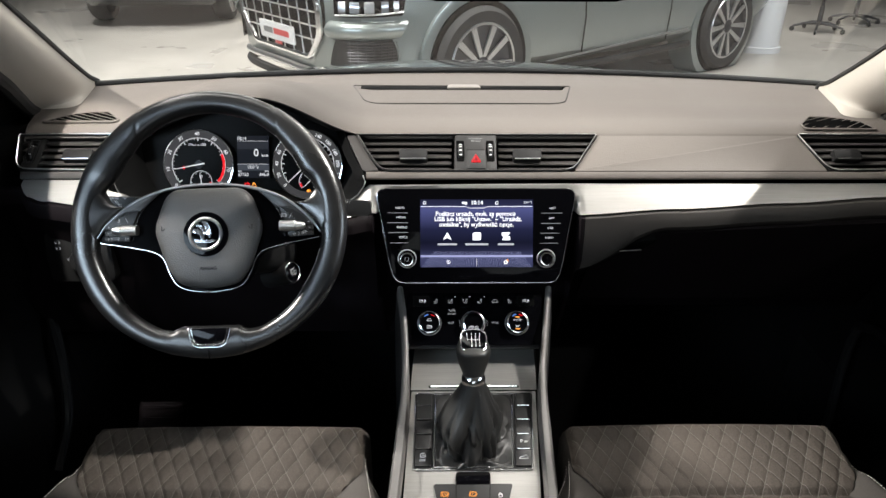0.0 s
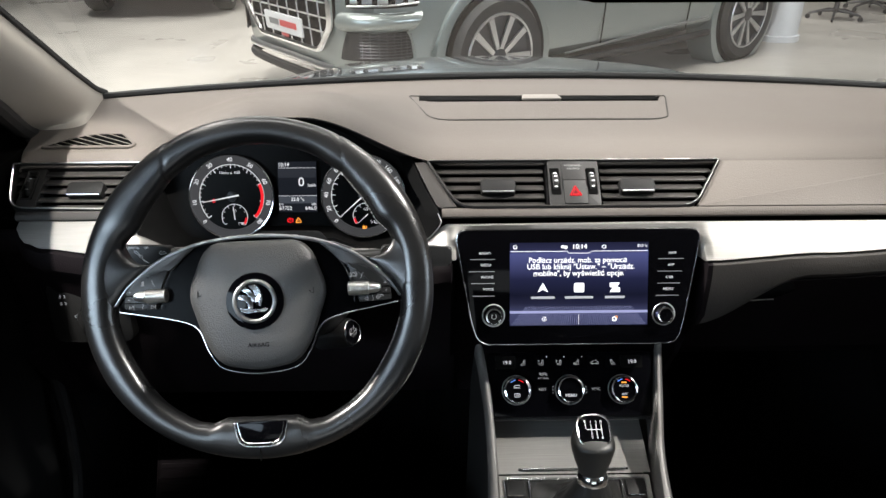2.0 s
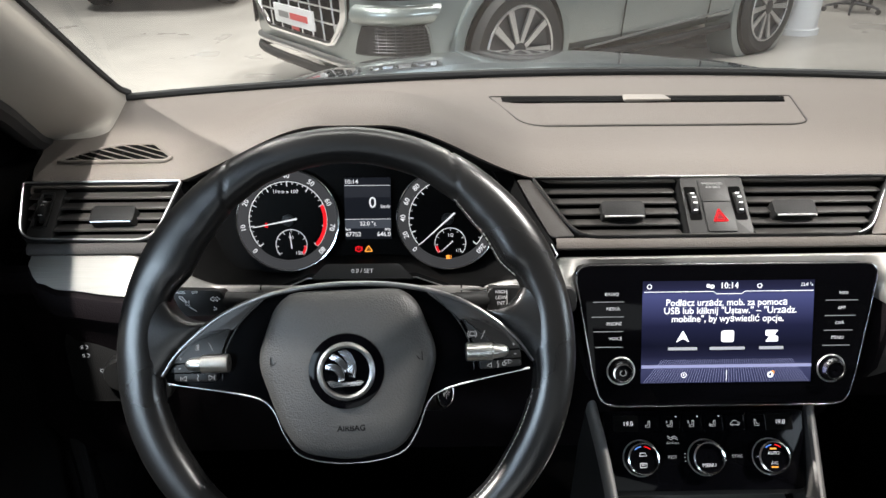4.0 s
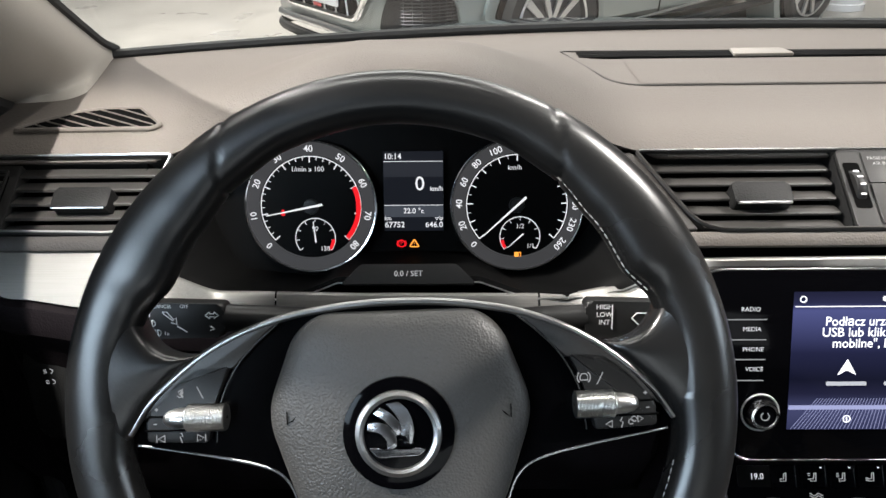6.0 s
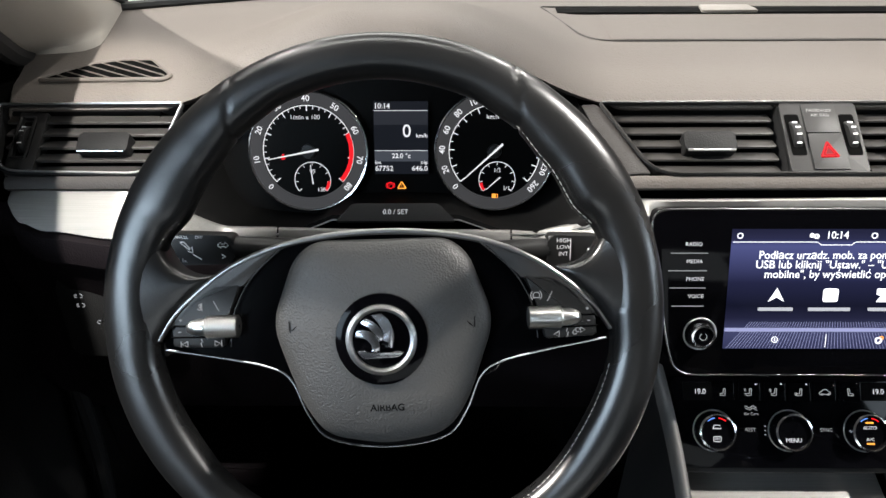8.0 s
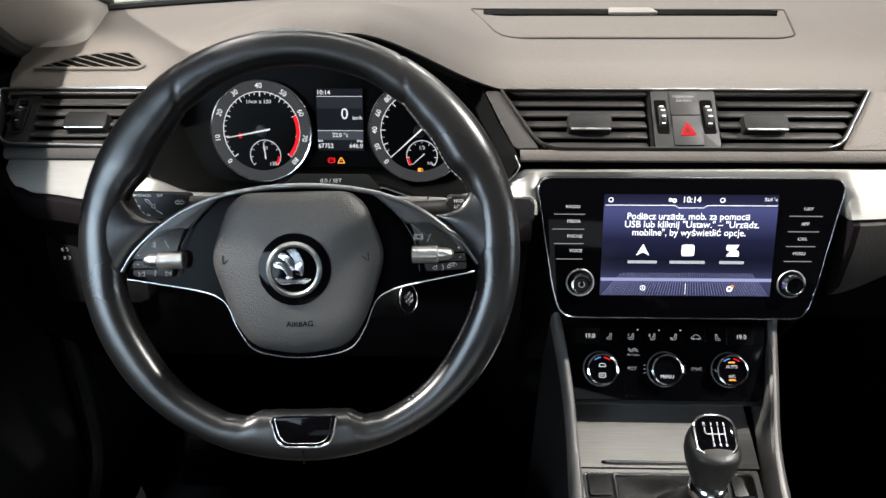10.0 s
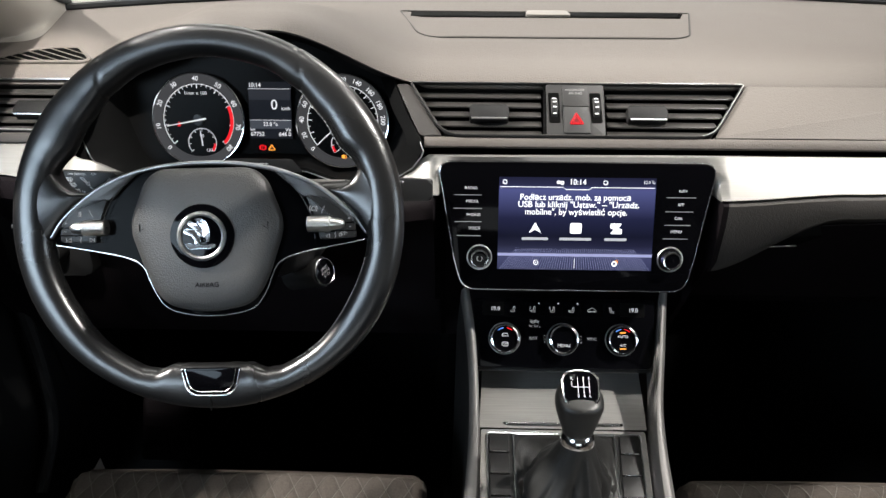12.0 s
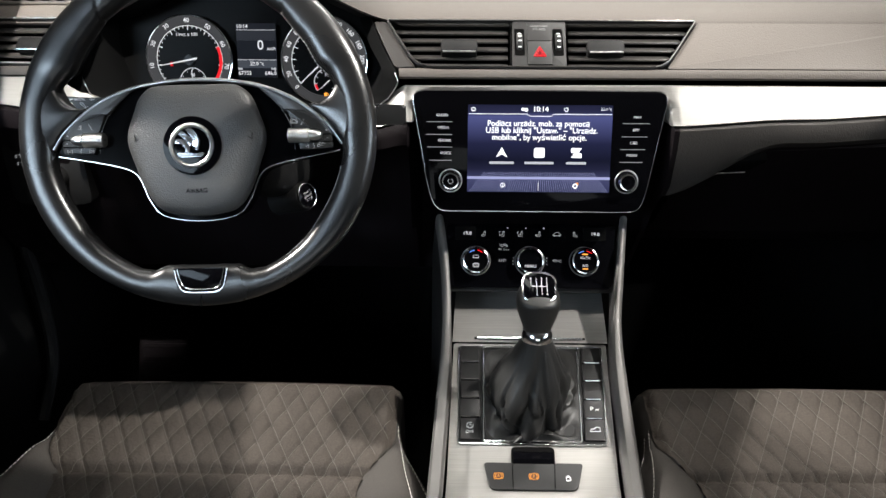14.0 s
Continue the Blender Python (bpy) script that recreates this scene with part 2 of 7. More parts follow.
def glass(name, tint=(0.93, 0.96, 0.95)):
    m = bpy.data.materials.new(name)
    m.use_nodes = True
    nt = m.node_tree
    nt.nodes.remove(nt.nodes["Principled BSDF"])
    tr, gl, mix, fr = (nt.nodes.new("ShaderNode" + k) for k in ("BsdfTransparent", "BsdfGlossy", "MixShader", "Fresnel"))
    tr.inputs[0].default_value = (*tint, 1)
    gl.inputs["Roughness"].default_value = 0.01
    fr.inputs["IOR"].default_value = 1.45
    nt.links.new(fr.outputs[0], mix.inputs[0])
    nt.links.new(tr.outputs[0], mix.inputs[1])
    nt.links.new(gl.outputs[0], mix.inputs[2])
    nt.links.new(mix.outputs[0], nt.nodes["Material Output"].inputs["Surface"])
    return m


GLASS = glass("windscreen_glass")


# ---- building helpers ----
def part(name, bm, material, parent=None, label="", smooth=True, angle=40):
    me = bpy.data.meshes.new(name)
    bmesh.ops.recalc_face_normals(bm, faces=bm.faces)
    for f in bm.faces:
        f.smooth = smooth
    if smooth:
        for e in bm.edges:
            if len(e.link_faces) == 2 and e.calc_face_angle(0) > radians(angle):
                e.smooth = False
    bm.to_mesh(me)
    bm.free()
    me.materials.append(material)
    ob = new(name, me)
    if parent is not None:
        ob.parent = parent
    if label:
        ob["label"] = label
    return ob


def thing(name, label, category, group="", kind=""):
    return tagged(new(name), label, category, group, kind)


def plane_at(x, y, z, lean):
    """A frame on a face that leans back by that many degrees: local x right, y up the face, z out of it."""
    return pose(x, y, z, 90 - lean)


def rounded(poly, r, seg=5):
    """Corner points of an outline, each rounded; r: one radius or one for each corner."""
    out, n = [], len(poly)
    rs = r if isinstance(r, (list, tuple)) else [r] * n
    for i in range(n):
        p, a, b = (Vector(poly[k % n]) for k in (i, i - 1, i + 1))
        ra = min(rs[i], 0.49 * (a - p).length, 0.49 * (b - p).length)
        if ra < 1e-5:
            out.append(tuple(p))
            continue
        s, e = p + (a - p).normalized() * ra, p + (b - p).normalized() * ra
        for k in range(seg + 1):
            t = k / seg
            out.append(tuple((1 - t) ** 2 * s + 2 * t * (1 - t) * p + t * t * e))
    return out


def plate_bm(outline, m, front=0.0, depth=0.004, bevel=0.0, bm=None, seg=2):
    """A flat piece with that outline: its face at height front, its back depth lower."""
    own = bmesh.new()
    vs = [own.verts.new((u, v, front)) for u, v in outline]
    face = own.faces.new(vs)
    if face.normal.z < 0 or sum(outline[i - 1][0] * outline[i][1] - outline[i][0] * outline[i - 1][1] for i in range(len(outline))) < 0:
        face.normal_flip()
    low = [own.verts.new((u, v, front - depth)) for u, v in outline]
    n = len(vs)
    for i in range(n):
        own.faces.new((vs[i], vs[(i + 1) % n], low[(i + 1) % n], low[i]))
    own.faces.new(low)
    if bevel:
        edges = [e for e in own.edges if e.verts[0] in vs and e.verts[1] in vs]
        bmesh.ops.bevel(own, geom=edges, offset=bevel, segments=seg, affect="EDGES", profile=0.6)
    own.transform(m)
    if bm is None:
        return own
    join(bm, own)
    return bm


def join(bm, other):
    me = bpy.data.meshes.new("tmp")
    other.to_mesh(me)
    other.free()
    bm.from_mesh(me)
    bpy.data.meshes.remove(me)
    return bm


def box_bm(cx, cy, cz, sx, sy, sz, m=None, bevel=0.0, seg=2, bm=None):
    own = bmesh.new()
    bmesh.ops.create_cube(own, size=1.0, matrix=Matrix.Translation((cx, cy, cz)) @ Matrix.Diagonal((sx, sy, sz, 1)))
    if bevel:
        bmesh.ops.bevel(own, geom=own.edges[:], offset=bevel, segments=seg, affect="EDGES", profile=0.6)
    if m is not None:
        own.transform(m)
    return own if bm is None else join(bm, own)


def grid_bm(rows, bm=None, close_u=False, cap=False):
    """A sheet through rows of points."""
    bm = bm or bmesh.new()
    vs = [[bm.verts.new(p) for p in r] for r in rows]
    n = len(rows[0])
    for i in range(len(vs) - 1):
        for j in range(n if close_u else n - 1):
            k = (j + 1) % n
            bm.faces.new((vs[i][j], vs[i][k], vs[i + 1][k], vs[i + 1][j]))
    if cap:
        bm.faces.new(vs[0])
        bm.faces.new(vs[-1])
    return bm


def tube_bm(points, r, closed=False, sides=8, bm=None, flat=1.0):
    """A round bar along points; r: one radius or one a point."""
    pts = [Vector(p) for p in points]
    n = len(pts)
    rows, ref = [], None
    for i, p in enumerate(pts):
        a = pts[i - 1] if (i or closed) else p
        b = pts[(i + 1) % n] if (i < n - 1 or closed) else p
        d = (b - a).normalized()
        if ref is None:
            ref = d.orthogonal().normalized()
        ref = (ref - d * ref.dot(d)).normalized()
        side = d.cross(ref)
        ra = r[i] if isinstance(r, (list, tuple)) else r
        rows.append([p + ra * (math.cos(t) * ref + flat * math.sin(t) * side) for t in (2 * math.pi * k / sides for k in range(sides))])
    if closed:
        bm = bm or bmesh.new()
        vs = [[bm.verts.new(q) for q in row] for row in rows]
        # the last ring meets the first at the turn that fits best
        best = min(range(sides), key=lambda s: sum((vs[-1][k].co - vs[0][(k + s) % sides].co).length for k in range(sides)))
        for i in range(n):
            s = best if i == n - 1 else 0
            for k in range(sides):
                nx = vs[(i + 1) % n]
                bm.faces.new((vs[i][k], vs[i][(k + 1) % sides], nx[(k + 1 + s) % sides], nx[(k + s) % sides]))
        return bm
    return grid_bm(rows, bm, close_u=True, cap=True)


def on(m, uv, w=0.0):
    return [m @ Vector((u, v, w)) for u, v in uv]


def circle(cx, cy, r, n=32, a0=0.0, a1=360.0):
    full = abs(a1 - a0 - 360) < 1e-6
    return [(cx + r * math.cos(radians(a0 + (a1 - a0) * i / (n if full else n - 1))), cy + r * math.sin(radians(a0 + (a1 - a0) * i / (n if full else n - 1)))) for i in range(n)]


def lathe_bm(profile, m, sides=40, bm=None):
    """A turned piece: (radius, height) points about local z."""
    own = bmesh.new()
    rows = [[Vector((r * math.cos(a), r * math.sin(a), h)) for a in (2 * math.pi * k / sides for k in range(sides))] for r, h in profile]
    grid_bm(rows, own, close_u=True)
    bmesh.ops.remove_doubles(own, verts=own.verts, dist=1e-6)
    own.transform(m)
    return own if bm is None else join(bm, own)


def text_bm(body, size, m, u, v, w=0.0006, align="CENTER", bold=0.0, spin=0.0, wide=1.0, fit=None):
    """Lettering as a thin mesh, in the built-in font."""
    cu = bpy.data.curves.new("tmp_text", "FONT")
    cu.body, cu.size, cu.align_x, cu.align_y = body, size, align, "CENTER"
    cu.offset, cu.resolution_u = bold, 3
    ob = bpy.data.objects.new("tmp_text", cu)
    me = ob.to_mesh()
    bm = bmesh.new()
    bm.from_mesh(me)
    ob.to_mesh_clear()
    bpy.data.objects.remove(ob)
    bpy.data.curves.remove(cu)
    if fit and bm.verts:
        xs = [q.co.x for q in bm.verts]
        wide = fit / (max(xs) - min(xs))
    bm.transform(m @ pose(u, v, w, 0, 0, spin) @ Matrix.Diagonal((wide, 1, 1, 1)))
    return bm


def lettering(name, items, m, material, parent, label="", bold=0.0):
    """Several short words of one kind, joined: (text, size, u, v)."""
    for it in items:
        part(name, text_bm(it[0], it[1], m, it[2], it[3], bold=bold, align=it[4] if len(it) > 4 else "CENTER"), material, parent, label, smooth=False)


def smoothstep(a, b, x):
    t = min(1.0, max(0.0, (x - a) / (b - a)))
    return t * t * (3 - 2 * t)


def lerp_rows(stations, x):
    """Between stations (x, values...) the values at x."""
    if x <= stations[0][0]:
        return stations[0][1:]
    for a, b in zip(stations, stations[1:]):
        if x <= b[0]:
            t = smoothstep(a[0], b[0], x)
            return tuple(p + (q - p) * t for p, q in zip(a[1:], b[1:]))
    return stations[-1][1:]


def arc_pts(points, n=6):
    """A smooth line through points (Catmull-Rom)."""
    p = [Vector(q) for q in points]
    p = [2 * p[0] - p[1]] + p + [2 * p[-1] - p[-2]]
    out = []
    for i in range(1, len(p) - 2):
        for k in range(n):
            t = k / n
            out.append(0.5 * (2 * p[i] + (p[i + 1] - p[i - 1]) * t + (2 * p[i - 1] - 5 * p[i] + 4 * p[i + 1] - p[i + 2]) * t * t + (3 * p[i] - p[i - 1] - 3 * p[i + 1] + p[i + 2]) * t ** 3))
    out.append(p[-2])
    return out


def stitches(path, length, gap, r, bm=None):
    """Short threads along a line."""
    bm = bm or bmesh.new()
    pts = [Vector(q) for q in path]
    at = 0.0
    seglen = [(b - a).length for a, b in zip(pts, pts[1:])]
    total = sum(seglen)

    def place(s):
        for a, b, l in zip(pts, pts[1:], seglen):
            if s <= l:
                return a + (b - a) * (s / l if l else 0)
            s -= l
        return pts[-1]
    while at + length < total:
        tube_bm([place(at), place(at + length / 2), place(at + length)], [r * 0.6, r, r * 0.6], sides=4, bm=bm)
        at += length + gap
    return bm


# ---- showroom ----
def showroom():
    bm = bmesh.new()
    bmesh.ops.create_grid(bm, x_segments=30, y_segments=30, size=16, matrix=Matrix.Translation((0, 6, 0)))
    tagged(part("floor", bm, CONCRETE), "beige polished concrete showroom floor", "floor", kind="structure")
    for name, x, y, sx, sy in (("wall_north", 0, 22.1, 32.4, 0.2), ("wall_south", 0, -10.1, 32.4, 0.2), ("wall_east", 16.1, 6, 0.2, 32), ("wall_west", -16.1, 6, 0.2, 32)):
        tagged(part(name, box_bm(x, y, 2.25, sx, sy, 4.5), WALLPAINT, smooth=False), "plain white painted showroom wall", "wall", kind="structure")
    tagged(part("ceiling", box_bm(0, 6, 4.6, 32, 32, 0.2), CEILING_PAINT, smooth=False), "plain dark grey showroom ceiling", "ceiling", kind="structure")
    bm = lathe_bm([(0.001, 0.002), (0.23, 0.002), (0.23, 0.06), (0.205, 0.065), (0.205, 4.5), (0.001, 4.5)], pose(3.44, 7.62, 0), 40)
    tagged(part("column", bm, COLUMN_PAINT), "round white painted column standing on the floor", "column", kind="structure")


showroom()


def stool(m):
    s = thing("office_stool", "dark swivel stool with a five-star base", "stool", "stools by the column")
    bm = lathe_bm([(0.001, 0.50), (0.19, 0.50), (0.22, 0.53), (0.21, 0.58), (0.001, 0.60)], Matrix.Identity(4), 28)
    part("seat", bm, RUBBER, s)
    part("column_post", lathe_bm([(0.001, 0.08), (0.03, 0.08), (0.03, 0.30), (0.018, 0.31), (0.018, 0.51), (0.001, 0.51)], Matrix.Identity(4), 16), ALLOY_DARK, s)
    for k in range(5):
        a = radians(72 * k + 10)
        d = Vector((math.cos(a), math.sin(a), 0))
        leg = part("leg", tube_bm([Vector((0, 0, 0.11)), d * 0.15 + Vector((0, 0, 0.10)), d * 0.30 + Vector((0, 0, 0.065))], [0.022, 0.018, 0.013], sides=8), ALLOY_DARK, s)
        part("castor", lathe_bm([(0.001, -0.012), (0.028, -0.012), (0.03, 0), (0.028, 0.012), (0.001, 0.012)], Matrix.Translation(d * 0.30 + Vector((0, 0, 0.031))) @ pose(0, 0, 0, 90, 0, 72 * k + 10), 16), RUBBER, leg)
    s.matrix_basis = m
    return s


first_stool = stool(pose(4.75, 8.9, 0, 0, 0, 12))
copy_thing(first_stool, pose(5.6, 9.6, 0, 0, 0, 50))


def car_wheel(parent, m, r, rim, spokes, rubber=TYRE):
    """A road wheel about local z, its outer face at positive z."""
    tyre = part("wheel", lathe_bm([(rim, -0.20), (r - 0.03, -0.22), (r, -0.18), (r, -0.03), (r - 0.03, 0.01), (rim + 0.005, 0.0), (rim - 0.004, -0.02)], m, 48), rubber, parent, "black tyre on a machined alloy rim")
    part("rim", lathe_bm([(rim + 0.004, -0.012), (rim + 0.002, 0.003), (rim - 0.016, 0.002), (rim - 0.022, -0.03), (rim - 0.03, -0.034), (rim - 0.2, -0.034), (0.001, -0.034)], m, 48), ALLOY_DARK, tyre)
    bm = bmesh.new()
    for k in range(spokes):
        for off in (-1, 1):
            a = 2 * math.pi * k / spokes
            d, s = Vector((math.cos(a), math.sin(a), 0)), Vector((-math.sin(a), math.cos(a), 0))
            p0, p1 = d * 0.045 + s * off * 0.020, d * (rim - 0.012) + s * off * 0.27 * rim
            w0, w1 = s * 0.015, s * 0.024
            own = bmesh.new()
            top = [own.verts.new(q) for q in (p0 - w0 + Vector((0, 0, -0.012)), p0 + w0 + Vector((0, 0, -0.012)), p1 + w1, p1 - w1)]
            low = [own.verts.new(v.co + Vector((0, 0, -0.016))) for v in top]
            own.faces.new(top)
            for i in range(4):
                own.faces.new((top[i], top[(i + 1) % 4], low[(i + 1) % 4], low[i]))
            own.transform(m)
            join(bm, own)
    part("spokes", bm, ALLOY, tyre)
    part("lip", lathe_bm([(rim - 0.016, 0.0), (rim - 0.010, 0.006), (rim, 0.006), (rim + 0.004, 0.0), (rim + 0.004, -0.01), (rim - 0.016, -0.01)], m, 48), ALLOY, tyre)
    part("hub_cap", lathe_bm([(0.001, -0.006), (0.05, -0.008), (0.06, -0.012), (0.06, -0.03), (0.001, -0.03)], m, 24), ALLOY_DARK, tyre)


def car_shell(side):
    """A car body of mirrored cross-sections: side gives (y, sill, belt, roof, width) stations along its length."""
    rows = []
    for y, z0, zb, zr, w, wr in side:
        pr = [(0, z0), (w * 0.86, z0), (w * 0.97, z0 + 0.08), (w, z0 + (zb - z0) * 0.45), (w * 0.985, z0 + (zb - z0) * 0.72), (w * 0.96, zb - 0.02), (w * 0.90, zb + 0.015), (wr, zr - 0.06), (wr * 0.85, zr - 0.012), (0, zr)]
        rows.append([Vector((x, y, z)) for x, z in pr] + [Vector((-x, y, z)) for x, z in pr[::-1][1:-1]])
    bm = grid_bm(rows, close_u=True, cap=True)
    return bm


# ---- parked vehicles seen through the windscreen ----
def suv():
    """A large SUV with an upright grille, nose towards local -y; x to its left."""
    s = thing("parked_suv", "grey-green metallic SUV with chrome-framed grille on the showroom floor", "car")
    st = [(-2.47, 0.35, 0.92, 1.02, 0.70, 0.45), (-2.36, 0.30, 0.98, 1.10, 0.88, 0.60), (-2.05, 0.28, 1.00, 1.14, 0.96, 0.70), (-1.6, 0.30, 1.00, 1.17, 0.99, 0.76), (-1.05, 0.30, 1.00, 1.16, 1.0, 0.80), (-0.75, 0.30, 1.02, 1.30, 1.0, 0.76), (-0.2, 0.30, 1.03, 1.62, 1.0, 0.68), (0.5, 0.30, 1.04, 1.70, 1.0, 0.66), (1.4, 0.32, 1.07, 1.66, 1.0, 0.62), (2.1, 0.36, 1.10, 1.50, 0.97, 0.58), (2.42, 0.45, 1.08, 1.22, 0.90, 0.56), (2.5, 0.55, 1.0, 1.05, 0.80, 0.5)]
    rows = []
    for k in range(len(st) - 1):
        for t in (0.0, 0.34, 0.67):
            rows.append(tuple(a + (b - a) * t for a, b in zip(st[k], st[k + 1])))
    rows.append(st[-1])
    part("body", car_shell(rows), SUV_PAINT, s)
    # wheel arches and wheels
    for y in (-1.50, 1.50):
        for sx in (1, -1):
            m = Matrix.Translation((sx * 0.985, y, 0.395)) @ pose(0, 0, 0, 0, 90 * sx, 0)
            arch = part("wheel_arch", lathe_bm([(0.42, -0.25), (0.50, -0.25), (0.50, 0.004), (0.48, 0.010), (0.435, 0.011), (0.428, 0.003), (0.42, -0.05)], m, 48), SUV_PAINT if y < 0 else SUV_PAINT, s)
            part("arch_gap", lathe_bm([(0.001, -0.02), (0.43, -0.02), (0.43, 0.019), (0.001, 0.019)], m, 40), VOID, arch)
            car_wheel(s, Matrix.Translation((sx * 0.055, 0, 0)) @ m, 0.39, 0.285, 5)
    nose = plane_at(0, -2.50, 0.745, -4)
    oct_out = [(-0.56, 0.20), (0.56, 0.20), (0.62, 0.08), (0.60, -0.10), (0.43, -0.27), (-0.43, -0.27), (-0.60, -0.10), (-0.62, 0.08)]
    grille = part("grille", plate_bm(rounded(oct_out, 0.05), nose, 0.012, 0.16), VOID, s, "black grille with chrome bars")
    part("grille_frame", tube_bm(on(nose, rounded(oct_out, 0.05), 0.015), 0.022, True, 8), CHROME, grille)
    for u in np.linspace(-0.50, 0.50, 8):
        lo = -0.26 + max(0, abs(u) - 0.43) * 1.0
        part("grille_bar", tube_bm(on(nose, [(u, lo), (u * 0.99, -0.04), (u, 0.19)], 0.024), 0.009, sides=6), CHROME, grille)
    for v in (0.12, 0.03, -0.06, -0.15):
        part("grille_bar", tube_bm(on(nose, [(-0.57 + max(0, -v - 0.1), v), (0, v), (0.57 - max(0, -v - 0.1), v)], 0.018), 0.006, sides=6), SATIN_CHROME, grille)
    for k in range(4):
        part("badge_ring", tube_bm(on(nose, circle(-0.135 + 0.09 * k, 0.13, 0.058, 24), 0.04), 0.007, True, 6), CHROME, grille)
    plate = part("plate_holder", plate_bm(rounded([(-0.27, -0.215), (0.27, -0.215), (0.27, -0.095), (-0.27, -0.095)], 0.01), nose, 0.045, 0.012, 0.002), SIGN_WHITE, s, "white advertising plate with printed bars")
    part("print", plate_bm([(-0.20, -0.175), (-0.06, -0.175), (-0.06, -0.135), (-0.20, -0.135)], nose, 0.048, 0.002), PRINT_DIM, plate, "grey print bar")
    part("print", plate_bm([(-0.04, -0.175), (0.20, -0.175), (0.20, -0.135), (-0.04, -0.135)], nose, 0.048, 0.002), SIGN_RED, plate, "red print bar")
    part("print", plate_bm([(-0.05, -0.24), (0.05, -0.24), (0.05, -0.22), (-0.05, -0.22)], nose, 0.04, 0.002), SIGN_RED, plate, "red print bar")
    corner = arc_pts([(0.600, -2.478, 0), (0.700, -2.468, 0), (0.780, -2.420, 0), (0.885, -2.300, 0), (0.922, -2.170, 0), (0.945, -2.060, 0)], 8)

    def wrap(sx, f, z, out):
        """A point on the rounded corner of the nose: f from the grille to the wing, out metres proud of it."""
        g = max(0.0, min(0.9999, f)) * (len(corner) - 1)
        k = int(g)
        p = corner[k].lerp(corner[min(k + 1, len(corner) - 1)], g - k)
        d = (corner[min(k + 1, len(corner) - 1)] - corner[max(k - 1, 0)]).normalized()
        out += 0.022 * math.sin(math.pi * f)
        return Vector((sx * (p.x + d.y * out), p.y - d.x * out, z))

    def band(sx, f0, f1, lines, n=14):
        return grid_bm([[wrap(sx, f0(z) + (f1(z) - f0(z)) * k / n, z, o) for z, o in lines] for k in range(n + 1)])
    for sx in (1, -1):
        lamp = part("headlight", band(sx, lambda z: 0.30, lambda z: 0.93 + 0.4 * (z - 0.80), ((0.760, 0.004), (0.768, 0.022), (0.850, 0.022), (0.895, 0.014), (0.900, 0.0))), PIANO, s, "dark headlight with clear reflectors")
        for k, f in enumerate((0.36, 0.46, 0.56, 0.68, 0.80)):
            part("lamp_cell", band(sx, lambda z: f, lambda z: f + 0.065, ((0.785, 0.0235), (0.790, 0.029), (0.845, 0.029), (0.852, 0.0235)), 3), HEADLIGHT if k % 2 else ALLOY, lamp)
        part("lamp_strip", tube_bm([wrap(sx, 0.32 + 0.60 * k / 12, 0.772 + 0.012 * k / 12, 0.026) for k in range(13)], 0.006, sides=6), ALLOY, lamp, "pale daytime strip")
        # a blade of paint over the intake
        part("bumper_blade", band(sx, lambda z: 0.17 + 0.3 * abs(z - 0.675), lambda z: 0.90 + 1.2 * (z - 0.66), ((0.624, 0.0), (0.634, 0.026), (0.668, 0.048), (0.690, 0.050), (0.722, 0.030), (0.735, 0.0))), SUV_PAINT, s, "painted blade over the air intake")
        intake = part("air_intake", band(sx, lambda z: 0.16 + 0.9 * max(0, z - 0.49), lambda z: 0.86 - 0.35 * (z - 0.47), ((0.455, 0.0), (0.462, 0.010), (0.540, 0.010), (0.618, 0.010), (0.622, 0.0))), RUBBER, s, "dark mesh air intake")
        for k in range(8):
            z = 0.478 + 0.018 * k
            part("intake_slat", tube_bm([wrap(sx, 0.42 + 0.42 * q / 8, z, 0.013) for q in range(9)], 0.0045, sides=5), ALLOY_DARK, intake)
        for k in range(7):
            part("intake_slat", tube_bm([wrap(sx, 0.44 + 0.058 * k, z, 0.012) for z in (0.47, 0.54, 0.615)], 0.003, sides=4), ALLOY_DARK, intake)
        part("intake_edge", tube_bm([wrap(sx, f, z, 0.012) for f, z in ((0.80, 0.622), (0.84, 0.58), (0.87, 0.52), (0.885, 0.46))], 0.008, sides=6), SUV_PAINT, intake)
    part("bumper_lip", tube_bm(arc_pts([(-0.95, -2.05, 0.33), (-0.84, -2.36, 0.36), (-0.60, -2.475, 0.37), (0, -2.50, 0.38), (0.60, -2.475, 0.37), (0.84, -2.36, 0.36), (0.95, -2.05, 0.33)]), 0.026, sides=8), ALLOY, s, "silver lower bumper lip")
    part("bumper_lip", tube_bm(arc_pts([(-0.95, -2.05, 0.28), (-0.84, -2.36, 0.29), (-0.60, -2.475, 0.29), (0, -2.50, 0.29), (0.60, -2.475, 0.29), (0.84, -2.36, 0.29), (0.95, -2.05, 0.28)]), 0.032, sides=8), RUBBER, s, "black lower bumper edge")
    for sx in (1, -1):
        part("side_sill", tube_bm([(sx * 0.97, -0.95, 0.27), (sx * 0.985, 0, 0.27), (sx * 0.97, 0.98, 0.29)], 0.03, sides=8), RUBBER, s)
        part("door_trim", tube_bm([(sx * 1.003, -0.85, 0.34), (sx * 1.006, 0.9, 0.43)], 0.008, sides=6), ALLOY, s)
        for y in (-0.45, 0.62):
            part("door_gap", tube_bm([(sx * 0.985, y, 0.36), (sx * 1.001, y, 0.62), (sx * 0.985, y - 0.02, 0.98)], 0.005, sides=5), VOID, s)
        win = bmesh.new()
